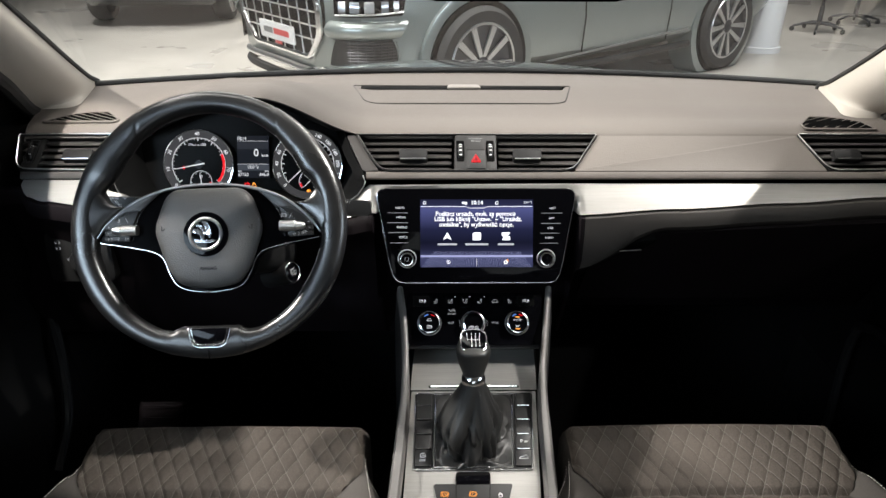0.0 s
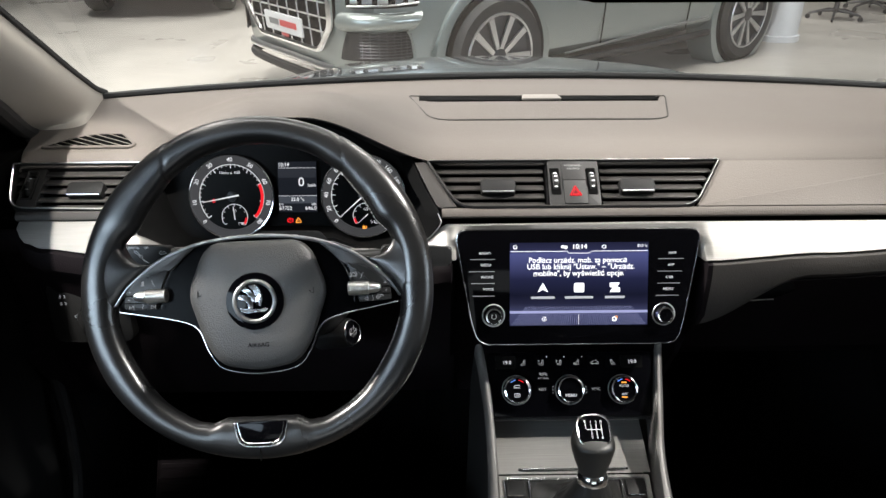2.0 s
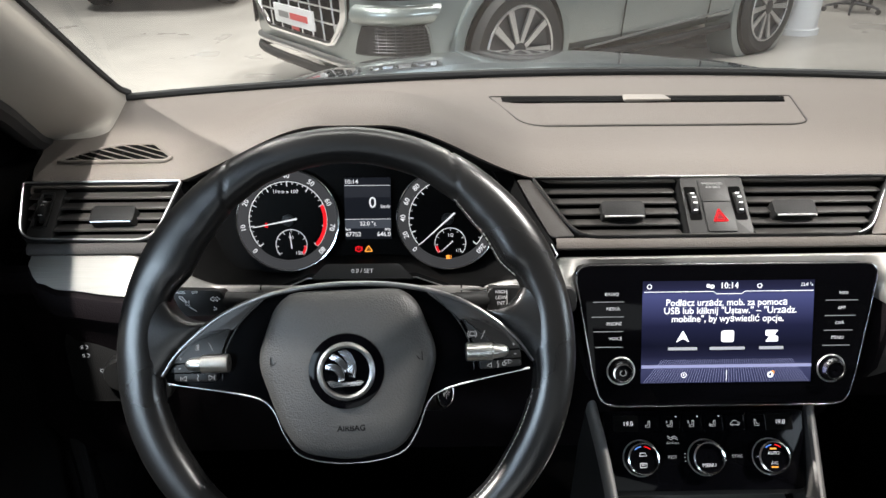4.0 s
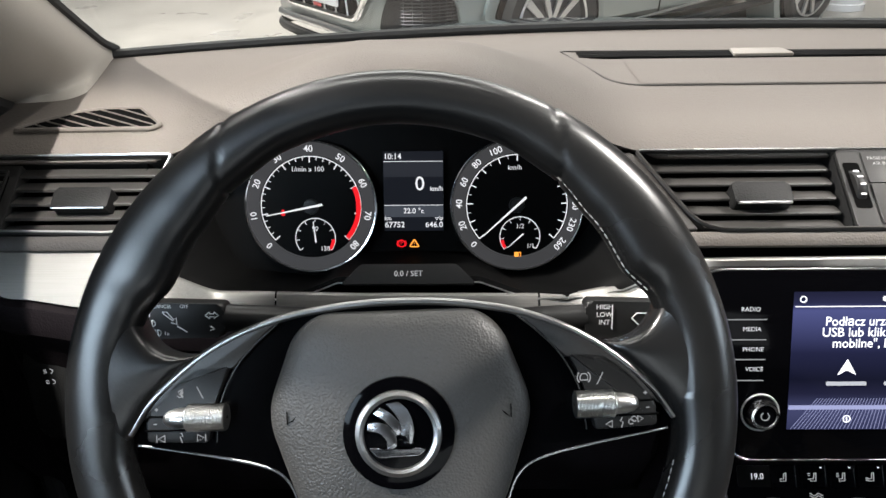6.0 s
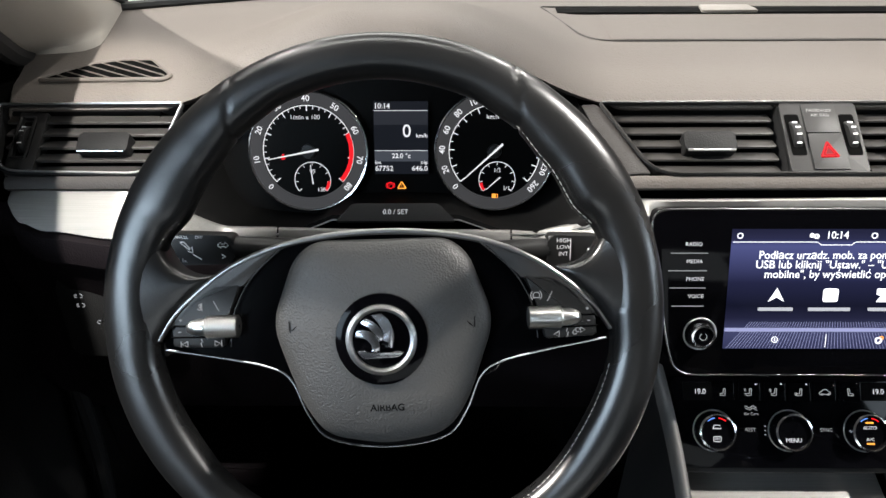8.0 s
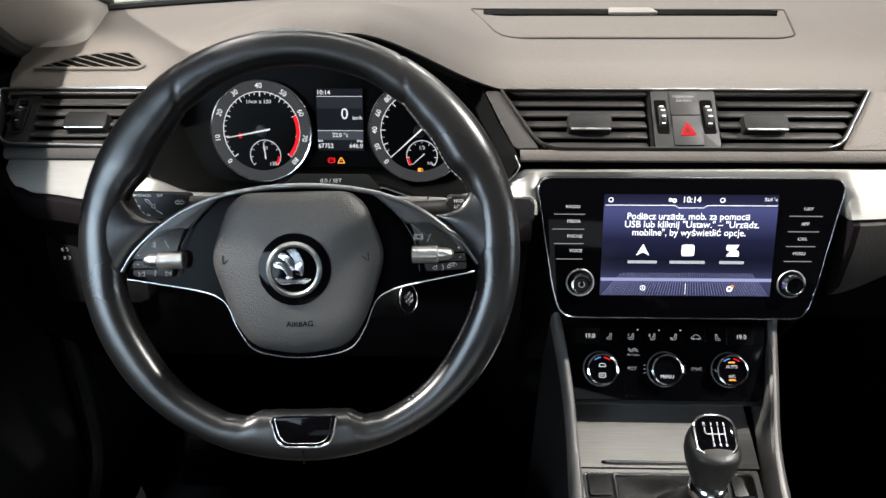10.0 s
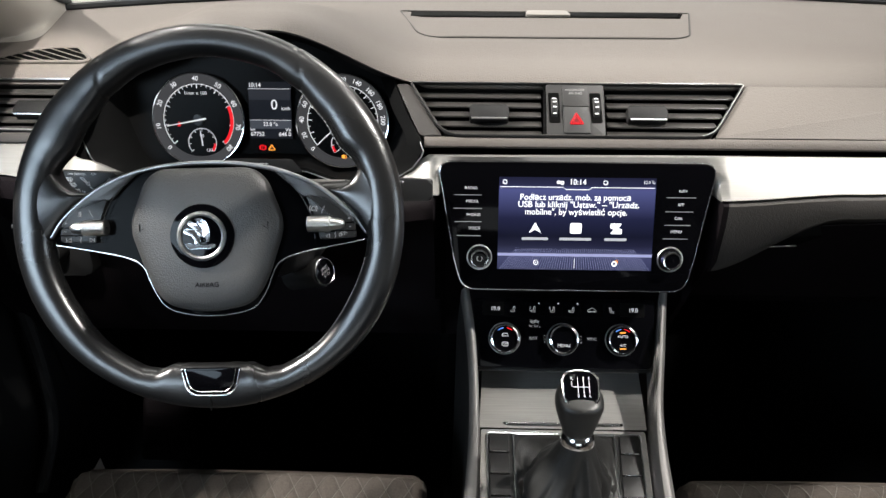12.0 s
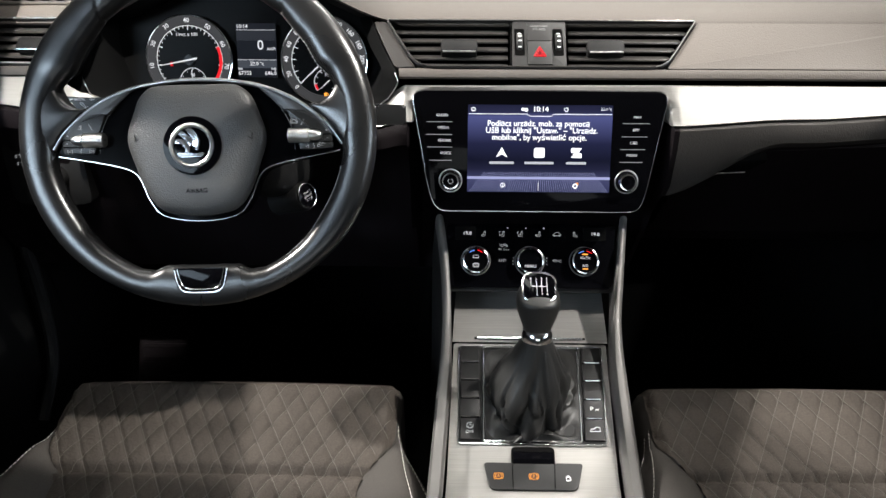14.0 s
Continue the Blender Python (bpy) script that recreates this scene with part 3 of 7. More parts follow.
        grid_bm([[Vector((sx * 0.905, -0.55, 1.06)), Vector((sx * 0.70, 0.0, 1.55))], [Vector((sx * 0.915, 1.6, 1.09)), Vector((sx * 0.66, 1.4, 1.57))]], win)
        part("side_window", win, PIANO, s)
    return s


first_suv = suv()
first_suv.matrix_basis = pose(0.852, 6.57, 0, 0, 0, -53.2)


def hatchback():
    c = thing("parked_car", "dark car parked on the showroom floor farther back", "car")
    st = [(-2.2, 0.40, 0.70, 0.80, 0.70, 0.5), (-1.9, 0.25, 0.82, 0.98, 0.86, 0.6), (-1.0, 0.24, 0.92, 1.05, 0.90, 0.66), (-0.5, 0.24, 0.95, 1.30, 0.90, 0.6), (0.3, 0.24, 0.96, 1.46, 0.90, 0.56), (1.3, 0.25, 0.97, 1.42, 0.90, 0.54), (1.9, 0.3, 0.95, 1.15, 0.86, 0.5), (2.2, 0.42, 0.85, 0.92, 0.72, 0.4)]
    rows = []
    for k in range(len(st) - 1):
        for t in (0.0, 0.5):
            rows.append(tuple(a + (b - a) * t for a, b in zip(st[k], st[k + 1])))
    rows.append(st[-1])
    part("body", car_shell(rows), CAR_DARK, c)
    for y in (-1.35, 1.35):
        for sx in (1, -1):
            m = Matrix.Translation((sx * 0.90, y, 0.335)) @ pose(0, 0, 0, 0, 90 * sx, 0)
            car_wheel(c, m, 0.33, 0.23, 5)
    for sx in (1, -1):
        part("side_sill", tube_bm([(sx * 0.885, -0.95, 0.27), (sx * 0.895, 0.95, 0.27)], 0.03, sides=8), SATIN_CHROME, c, "pale side sill strip")
    return c


first_hatch = hatchback()
first_hatch.matrix_basis = pose(-3.8, 11.15, 0, 0, 0, 4)


# ---- the car that the camera sits in: shell, glass, pillars, doors, floor ----
def cowl_y(x):
    return 1.543 - 0.27 * x * x


def hump(x):
    """How far the pad rises over the instruments."""
    return 0.0625 * smoothstep(0.215, 0.03, abs(x + 0.383))


def pad_z(x, y):
    base = lerp_rows([(1.10, 0.98), (1.172, 1.0275), (1.20, 1.037), (1.29, 1.047), (1.40, 1.050), (1.60, 1.046)], y)[0]
    return base + hump(x) * smoothstep(1.47, 1.19, y)


def glass_part(name, bm, parent, inside):
    """A pane of one sheet whose faces look into the cabin."""
    me = bpy.data.meshes.new(name)
    bm.normal_update()
    for f in bm.faces:
        f.smooth = True
        if f.normal.dot(Vector(inside) - f.calc_center_median()) < 0:
            f.normal_flip()
    bm.to_mesh(me)
    bm.free()
    me.materials.append(GLASS)
    ob = new(name, me)
    ob.parent = parent
    ob.visible_shadow = False
    return ob


def shell():
    # bonnet
    rows = []
    for i in range(13):
        y = 1.60 + 1.15 * i / 12
        row = []
        for j in range(33):
            x = -0.92 + 1.84 * j / 32
            z = 0.985 - 0.145 * ((y - 1.6) / 1.15) ** 1.5 - 0.10 * abs(x / 0.92) ** 3.2 + 0.012 * smoothstep(0.06, 0.0, abs(abs(x) - 0.45)) * (1 - i / 16)
            row.append(Vector((x, y - 0.30 * (x / 0.92) ** 2 * (0.5 + i / 24), z)))
        rows.append(row)
    rows.append([v + Vector((0, 0.12, -0.12)) for v in rows[-1]])
    rows.append([v + Vector((0, 0.06, -0.35)) for v in rows[-1]])
    car = thing("car_body", "graphite metallic car body round the cabin, bonnet beyond the windscreen", "car body")
    part("bonnet", grid_bm(rows), BODY_GREY, car)
    # scuttle between bonnet and glass
    rows = []
    for j in range(41):
        x = -0.80 + 1.6 * j / 40
        y = cowl_y(x)
        rows.append([Vector((x, y, 1.040)), Vector((x, y + 0.012, 1.050)), Vector((x, y + 0.03, 1.046)), Vector((x, y + 0.05, 0.99)), Vector((x, y + 0.16, 0.93))])
    part("scuttle", grid_bm(rows), RUBBER, car, "black scuttle trim at the foot of the windscreen")
    part("lower_seal", tube_bm([(x, cowl_y(x) + 0.006, 1.0525) for x in np.linspace(-0.755, 0.755, 60)], 0.0062, sides=8), RUBBER, car, "black lower seal of the windscreen")
    for sx in (1, -1):
        part("kick_panel", grid_bm([[Vector((sx * 0.775, y, z)) for z in (0.20, 0.60, 0.80, 0.93)] for y in (1.20, 1.42, 1.60)]), CARPET, car, "black footwell side")
    # roof, rear and outer sides keep the light out
    part("roof", grid_bm([[Vector((x, 0.72 - 0.1 * (x / 0.6) ** 2, 1.425 - 0.02 * (x / 0.6) ** 2)) for x in np.linspace(-0.60, 0.60, 13)], [Vector((x, 0.3, 1.45 - 0.03 * (x / 0.6) ** 2)) for x in np.linspace(-0.60, 0.60, 13)], [Vector((x, -1.2, 1.43 - 0.03 * (x / 0.6) ** 2)) for x in np.linspace(-0.60, 0.60, 13)], [Vector((x, -1.45, 1.40 - 0.03 * (x / 0.6) ** 2)) for x in np.linspace(-0.60, 0.60, 13)]]), HEADLINER, car, "pale cloth headliner")
    part("rear_deck", grid_bm([[Vector((x, y, z)) for x in np.linspace(-0.74, 0.74, 9)] for y, z in ((-1.55, 0.98), (-2.15, 1.02), (-2.25, 0.60), (-2.2, 0.2))]), DOORCARD, car, "black rear deck and tailgate")
    glass_part("rear_window", grid_bm([[Vector((x, -1.46, 1.39)) for x in (-0.58, 0.0, 0.58)], [Vector((1.2 * x, -2.12, 1.03)) for x in (-0.58, 0.0, 0.58)]]), car, (0, 0.3, 1.0))
    for sx in (1, -1):
        rows = [[Vector((sx * 0.60, y, 1.405)), Vector((sx * 0.70, y, 1.22)), Vector((sx * 0.76, y, 1.0))] for y in (-2.0, -1.2, -0.3)]
        part("rear_side", grid_bm(rows), PIANO, car, "dark tinted rear side glass")
        part("rear_quarter", box_bm(sx * 0.82, -1.2, 0.6, 0.10, 1.8, 0.85), DOORCARD, car)
        part("b_pillar", grid_bm([[Vector((sx * 0.60, y, 1.405)), Vector((sx * 0.70, y, 1.22)), Vector((sx * 0.77, y, 0.95)), Vector((sx * 0.79, y, 0.4))] for y in (-0.32, -0.08)]), HEADLINER, car)
    # floor pan with its tunnel and bulkhead
    prof = [(-0.86, 0.28), (-0.74, 0.24), (-0.20, 0.24), (-0.15, 0.42), (0.13, 0.42), (0.18, 0.24), (0.74, 0.24), (0.86, 0.28)]
    rows = [[Vector((x, y, z * (1 - f) + h * f)) for x, z in prof] for y, h, f in ((-2.0, 0.32, 0.5), (0.2, 0.24, 0.0), (1.25, 0.24, 0.0), (1.50, 0.48, 0.8), (1.60, 0.80, 1.0), (1.60, 0.94, 1.0))]
    part("floor_pan", grid_bm(rows), CARPET, car, "black carpeted floor")
    # windscreen
    rows = []
    for j in range(25):
        x = -1 + 2 * j / 24
        lo = Vector((0.765 * x, cowl_y(0.765 * x) + 0.020, 1.045))
        hi = Vector((0.585 * x, 0.76 - 0.07 * x * x, 1.425 - 0.02 * x * x))
        rows.append([lo + (hi - lo) * t + Vector((0, 0.02, 0.035)) * math.sin(math.pi * t) for t in np.linspace(0, 1, 9)])
    ws = glass_part("windscreen", grid_bm(rows), None, (0, 0.3, 0.8))
    tagged(ws, "clear raked windscreen glass of the car", "windscreen", kind="structure")
    part("header", tube_bm([(0.60 * t, 0.74 - 0.07 * t * t, 1.405 - 0.02 * t * t) for t in np.linspace(-1, 1, 15)], 0.03, sides=8), HEADLINER, car)


shell()


def a_pillar(sx, shift):
    """The trimmed pillar beside the windscreen: its foot sits on the dashboard, its front edge runs along the glass."""
    glass_line = arc_pts([(0.719, 1.428, 1.046), (0.704, 1.36, 1.082), (0.684, 1.27, 1.128), (0.662, 1.16, 1.190), (0.635, 1.00, 1.285), (0.605, 0.85, 1.365), (0.580, 0.74, 1.410)], 5)
    outer_line = arc_pts([(0.754, 1.260, 1.034), (0.735, 1.205, 1.066), (0.714, 1.150, 1.098), (0.694, 1.09, 1.134), (0.668, 0.95, 1.222), (0.640, 0.80, 1.310), (0.610, 0.64, 1.385)], 5)
    foot = arc_pts([(0.719, 1.428, 1.043), (0.703, 1.36, 1.043), (0.690, 1.30, 1.042), (0.687, 1.278, 1.041), (0.700, 1.264, 1.040), (0.728, 1.260, 1.036), (0.754, 1.260, 1.030)], 4)
    n = len(foot)
    rows = [[Vector((sx * p.x + shift[0], p.y + shift[1], p.z)) for p in foot]]
    for i, (g, o) in enumerate(zip(glass_line, outer_line)):
        t = i / (len(glass_line) - 1)
        blend = smoothstep(0.0, 0.16, t)
        row = []
        for k in range(n):
            s = k / (n - 1)
            p = g.lerp(o, s)
            bulge = math.sin(math.pi * s)
            p += Vector((-0.030 * bulge, -0.004 * bulge, -0.004 * bulge)) * (1 - 0.55 * t)
            f = foot[k] + Vector((0, 0, 0.012 + (p.z - foot[k].z) * 0.25))
            p = f.lerp(p, blend) if t < 0.16 else p
            row.append(Vector((sx * p.x + shift[0] * (1 - t), p.y + shift[1] * (1 - t), p.z)))
        if i:
            rows.append(row)
    ob = part("pillar_trim", grid_bm(rows), PILLAR, angle=80)
    tagged(ob, "beige cloth-covered windscreen pillar trim rising from the dashboard", "pillar trim", "pillar trims")
    part("glass_seal", tube_bm([r[0] for r in rows], 0.0050, sides=6), RUBBER, ob, "black windscreen seal")
    part("door_seal", tube_bm([r[-1] for r in rows], 0.0110, sides=8), RUBBER, ob, "black door seal")
    return ob


a_pillar(-1, (0.0, 0.0))
a_pillar(1, (-0.050, -0.035))


def door(sx):
    d = thing("front_door", "closed front door with black panel and storage pocket", "car door", "front doors")
    prof = [(0.765, 0.30), (0.775, 0.45), (0.785, 0.60), (0.765, 0.72), (0.735, 0.80), (0.745, 0.92), (0.765, 0.99), (0.80, 1.005), (0.86, 0.99)]
    rows = [[Vector((sx * x, y, z + 0.03 * (y - 0.3) / 0.9)) for x, z in prof] for y in np.linspace(-0.30, 1.40, 18)]
    part("panel", grid_bm(rows), DOORCARD, d)
    part("armrest", box_bm(sx * 0.73, 0.35, 0.76, 0.08, 0.75, 0.06, bevel=0.02, seg=3), DOORCARD, d)
    # black sail panel between the pillar trim and the window
    rows = [[Vector((sx * a, y, z)), Vector((sx * (a + 0.022), y + 0.004, z - 0.004)), Vector((sx * (0.5 * a + 0.41), y + 0.01, 0.5 * z + 0.505)), Vector((sx * 0.80, y + 0.01, 1.0))] for a, y, z in ((0.772, 1.32, 1.030), (0.757, 1.262, 1.036), (0.738, 1.207, 1.068), (0.717, 1.152, 1.100), (0.697, 1.092, 1.136), (0.684, 1.02, 1.180), (0.671, 0.952, 1.224))]
    part("sail_panel", grid_bm(rows), DOORCARD, d, "black sail panel at the window's front corner")
    # pocket and its rim
    loop = arc_pts([(0.752, 1.19, 0.36), (0.752, 1.20, 0.60), (0.752, 1.16, 0.655), (0.752, 1.05, 0.665)], 6) if sx > 0 else arc_pts([(0.752, 1.03, 0.44), (0.752, 1.10, 0.50), (0.752, 1.13, 0.60), (0.752, 1.14, 0.70)], 6)
    part("pocket_rim", tube_bm([(sx * p[0], p[1], p[2]) for p in loop], 0.009, sides=8), PLASTIC_SMOOTH, d, "glossy edge of the door pocket")
    part("window_frame", tube_bm([(sx * 0.80, 1.36, 1.0), (sx * 0.735, 1.15, 1.16), (sx * 0.655, 0.80, 1.37), (sx * 0.62, 0.3, 1.41), (sx * 0.62, -0.3, 1.41)], 0.03, sides=8), RUBBER, d)
    glass_part("window_pane", grid_bm([[Vector((sx * 0.80, 1.36, 1.0)), Vector((sx * 0.735, 1.15, 1.16)), Vector((sx * 0.655, 0.80, 1.37)), Vector((sx * 0.62, 0.3, 1.41)), Vector((sx * 0.62, -0.3, 1.41))], [Vector((sx * 0.81, 1.30, 1.0)), Vector((sx * 0.81, 1.15, 1.0)), Vector((sx * 0.81, 0.80, 1.0)), Vector((sx * 0.81, 0.3, 1.0)), Vector((sx * 0.81, -0.3, 1.0))]]), d, (0, 0.3, 1.0))
    return d


door(-1)
door(1)


def mirror():
    r = thing("rear_view_mirror", "black-framed rear-view mirror hanging at the windscreen", "mirror")
    m = pose(0.03, 0.845, 1.305, 92, 0, 0)
    part("housing", plate_bm(rounded([(-0.125, -0.036), (0.125, -0.036), (0.125, 0.036), (-0.125, 0.036)], 0.03, 6), m, 0.0, 0.03, 0.006, seg=3), PIANO, r)
    part("mirror_glass", plate_bm(rounded([(-0.118, -0.030), (0.118, -0.030), (0.118, 0.030), (-0.118, 0.030)], 0.026, 6), m, 0.002, 0.002), CHROME, r)
    part("stem", tube_bm([(0.03, 0.875, 1.31), (0.02, 0.92, 1.36), (0.0, 0.86, 1.40)], 0.014, sides=10), RUBBER, r)


mirror()


# ---- dashboard ----
VENT_LEAN = 58
VM = plane_at(0, 1.142, 1.007, VENT_LEAN)
HOOD = (-0.383, 0.205)


def vent_pt(x, v):
    return VM @ Vector((x, v, 0))


STRIP = [(-0.7095, 1.1035, 0.9730, 1.0965, 0.9650), (-0.706, 1.104, 0.9735, 1.090, 0.9585), (-0.698, 1.1045, 0.974, 1.0845, 0.9525), (-0.675, 1.105, 0.974, 1.079, 0.947), (-0.612, 1.105, 0.974, 1.074, 0.942), (-0.575, 1.110, 0.950, 1.086, 0.927), (-0.53, 1.120, 0.926, 1.110, 0.904), (-0.40, 1.122, 0.922, 1.114, 0.899), (-0.25, 1.120, 0.922, 1.110, 0.900), (-0.205, 1.112, 0.935, 1.086, 0.916), (-0.165, 1.101, 0.966, 1.066, 0.932), (0.155, 1.100, 0.968, 1.063, 0.930), (0.31, 1.100, 0.968, 1.069, 0.937), (0.49, 1.100, 0.968, 1.076, 0.944), (0.645, 1.100, 0.968, 1.083, 0.951), (0.735, 1.100, 0.968, 1.087, 0.955)]


def dashboard():
    d = thing("dashboard", "dark grey soft-touch dashboard with brushed aluminium trim strip", "dashboard")
    xs = sorted(set(list(np.linspace(-0.76, 0.76, 77)) + list(np.linspace(-0.60, -0.165, 60))))
    # upper pad: from the windscreen to the front edge, rolled over at the front
    rows = []
    for x in xs:
        yc = cowl_y(x) + 0.01
        row = []
        for k in range(22):
            y = yc + (1.186 - yc) * k / 21
            row.append(Vector((x, y, pad_z(x, y))))
        z0 = pad_z(x, 1.172)
        inside = smoothstep(0.215, 0.19, abs(x - HOOD[0]))
        row.append(Vector((x, 1.177, pad_z(x, 1.178) - 0.0008)))
        row.append(Vector((x, 1.172, z0 - 0.0030)))
        row.append(Vector((x, 1.1705 + 0.004 * inside, z0 - 0.0058)))
        row.append(Vector((x, 1.1725 + 0.012 * inside, z0 - 0.0085 - 0.001 * inside)))
        # the outer end on the driver's side narrows towards the front
        for q in row:
            if q.x < -0.55:
                end = -0.728 - 0.24 * max(0.0, min(0.13, q.y - 1.172))
                q.x = -0.55 + (q.x + 0.55) * (end + 0.55) / -0.21
        rows.append(row)
    rows.insert(0, [q + Vector((-0.004, 0, -0.006)) for q in rows[0]])
    rows.insert(0, [q + Vector((0.004, 0, -0.030)) for q in rows[0]])
    part("upper_pad", grid_bm(rows), PAD, d, "grey grained upper pad")
    # face between the centre vents and the passenger's vent, and beside the instruments
    def face(poly, name):
        own = plate_bm(rounded(poly, 0.004, 3), VM, 0.0, 0.02, 0.0015)
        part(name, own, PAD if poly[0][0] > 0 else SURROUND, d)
    face([(0.2015, 0.0345), (0.527, 0.0345), (0.558, -0.0385), (0.1545, -0.0385)], "face_panel")
    face([(-0.2095, 0.0345), (-0.1932, 0.0345), (-0.1528, -0.0385), (-0.1785, -0.0385)], "face_panel")
    # lip under the vents, along the whole front
    rows = []
    for x in np.linspace(-0.712, 0.745, 120):
        if -0.585 < x < -0.175:
            continue
        rows.append([vent_pt(x, -0.040), Vector((x, 1.1035, 0.982)), Vector((x, 1.102, 0.977)), Vector((x, 1.105, 0.9735)), Vector((x, 1.125, 0.972))])
    cut = [i for i in range(1, len(rows)) if rows[i][0].x - rows[i - 1][0].x > 0.05][0]
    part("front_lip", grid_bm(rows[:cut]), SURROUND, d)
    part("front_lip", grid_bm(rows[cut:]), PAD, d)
    # backing behind vents and strip
    rows = [[Vector((x, 1.20, 1.02)), Vector((x, 1.135, 0.965)), Vector((x, 1.13, 0.90))] for x in (-0.75, -0.585)]
    part("backing", grid_bm(rows), VOID, d)
    rows = [[Vector((x, 1.20, 1.02)), Vector((x, 1.135, 0.965)), Vector((x, 1.13, 0.90))] for x in (-0.19, 0.75)]
    part("backing", grid_bm(rows), VOID, d)
    # brushed strip
    for x0, x1 in ((-0.7095, -0.487), (-0.4855, -0.2705), (-0.269, 0.735)):
        rows = []
        for x in np.linspace(x0, x1, 90 if x1 > 0 else 40):
            yt, zt, yb, zb = lerp_rows(STRIP, x)
            yb += 0.034 * smoothstep(0.1535, 0.1505, abs(x))
            rows.append([Vector((x, yt + 0.003, zt)), Vector((x, yt + 0.0004, zt)), Vector((x, yt - 0.0008, zt - 0.0010)), Vector((x, 0.5 * (yt + yb) - 0.003, 0.5 * (zt + zb))), Vector((x, yb - 0.001, zb + 0.002)), Vector((x, yb + 0.001, zb)), Vector((x, yb + 0.006, zb - 0.001))])
        # the piece below the instruments gets darker metal in place of the cowl's shade
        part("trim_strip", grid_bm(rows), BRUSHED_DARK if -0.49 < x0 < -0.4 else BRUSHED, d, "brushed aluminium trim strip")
    # lower dash, two widths: passenger and driver
    rows = []
    for x in np.linspace(-0.76, 0.76, 240):
        yb, zb = lerp_rows(STRIP, x)[2:]
        if abs(x) < 0.160:
            yb, zb = yb + 0.075 * smoothstep(0.160, 0.150, abs(x)), zb - 0.01
        drop = 0.05 * smoothstep(0.30, 0.16, x) * smoothstep(-0.05, 0.1, x)
        rows.append([Vector((x, yb + 0.004, zb)), Vector((x, yb - 0.004, zb - 0.004)), Vector((x, yb - 0.008, zb - 0.014 - drop * 0.3)), Vector((x, yb - 0.008, zb - 0.026 - drop)), Vector((x, yb + 0.002, zb - 0.036 - drop * 1.2)), Vector((x, max(1.085, yb + 0.01) + 0.035 * (x > 0.165), 0.85 - drop)), Vector((x, max(1.10, yb + 0.01) + 0.085 * (x > 0.165), 0.76)), Vector((x, 1.15 + 0.09 * (x > 0.165), 0.66)), Vector((x, 1.30 + 0.04 * (x > 0.165), 0.60)), Vector((x, 1.60, 0.58))])
    part("lower_pad", grid_bm([r[4:] if r[0].x > 0.165 else r for r in rows if r[0].x > 0.165]), PAD_DARK_SHADED, d, "dark grained lower dashboard, deepened for shade")
    part("lower_pad", grid_bm([r for r in rows if r[0].x < 0.172]), PAD_DARK_SHADED, d, "dark grained lower dashboard, deepened for shade")
    # the roll's fall into shade is put into its colour
    part("lower_roll", grid_bm([r[:5] for r in rows if r[0].x > 0.165]), ROLL_SHADED, d, "grey rolled edge, shaded darker under the trim strip")
    # glovebox: lid line, handle recess with a bright lower edge
    gm = plane_at(0.24, 1.0865, 0.870, -36)
    lid = part("glovebox_lid", grid_bm([[Vector((x, y, z + 0.05 * (x - 0.19))) for y, z in ((1.082, 0.893), (1.076, 0.888))] + [Vector((x, 1.135, 0.80)), Vector((x, 1.20, 0.70))] for x in np.linspace(0.20, 0.70, 30)]), PAD_DARK_SHADED, d, "dark glovebox lid, deepened for shade")
    part("handle", plate_bm(rounded([(-0.050, -0.019), (0.032, -0.009), (0.050, 0.023), (-0.030, 0.016)], 0.006), gm, 0.006, 0.012, 0.002), VOID, lid, "black handle recess")
    part("handle_edge", tube_bm(on(gm, [(-0.049, -0.019), (0.032, -0.009)], 0.0068), 0.0008, sides=6), SATIN_CHROME, lid)
    return d


dashboard()


def on_pad(outline, h):
    return [Vector((x, y, pad_z(x, y) + h)) for x, y in outline]


def demister(outline, slant, n):
    """A slotted air outlet let into the top of the dashboard."""
    t = thing("side_demister", "black slotted side window demister in the dashboard top", "air vent", "demister vents")
    part("frame", tube_bm(on_pad(outline, 0.0020), 0.0024, True, 8), PAD, t, "grey raised frame")
    well = bmesh.new()
    mid = Vector((sum(p[0] for p in outline) / len(outline), sum(p[1] for p in outline) / len(outline)))
    grid_bm([on_pad([(mid.x + (p[0] - mid.x) * f, mid.y + (p[1] - mid.y) * f) for p in outline], 0.0030) for f in (0.99, 0.5, 0.02)], well, close_u=True)
    part("well", well, VOID, t)
    us, vs = [p[0] for p in outline], [p[1] for p in outline]
    for k in range(-n, 2 * n):
        u = min(us) + (max(us) - min(us)) * (k + 0.5) / n
        c, h = 0.5 * (max(vs) + min(vs)), 1.5 * (max(vs) - min(vs))
        a, b = Vector((u - 3 * slant, c + h)), Vector((u + 3 * slant, c - h))
        cuts = []
        for i in range(len(outline)):
            p, q = Vector(outline[i - 1]), Vector(outline[i])
            den = (b - a).cross(q - p)
            if abs(den) > 1e-9:
                s, r = (p - a).cross(q - p) / den, (p - a).cross(b - a) / den
                if 0 <= r <= 1:
                    cuts.append(s)
        if len(cuts) < 2 or max(cuts) - min(cuts) < 0.05:
            continue
        span = [tuple(a.lerp(b, min(cuts) + 0.015)), tuple(a.lerp(b, max(cuts) - 0.015))]
        part("slat", tube_bm(on_pad(span, 0.0034), 0.0007, sides=6), PAD, t)
    return t


SIDE_SLOT = [(-0.712, 1.200), (-0.694, 1.220), (-0.674, 1.235), (-0.650, 1.242), (-0.618, 1.243), (-0.590, 1.210), (-0.595, 1.201)]
demister(rounded(SIDE_SLOT, 0.004, 3), 0.040, 6)
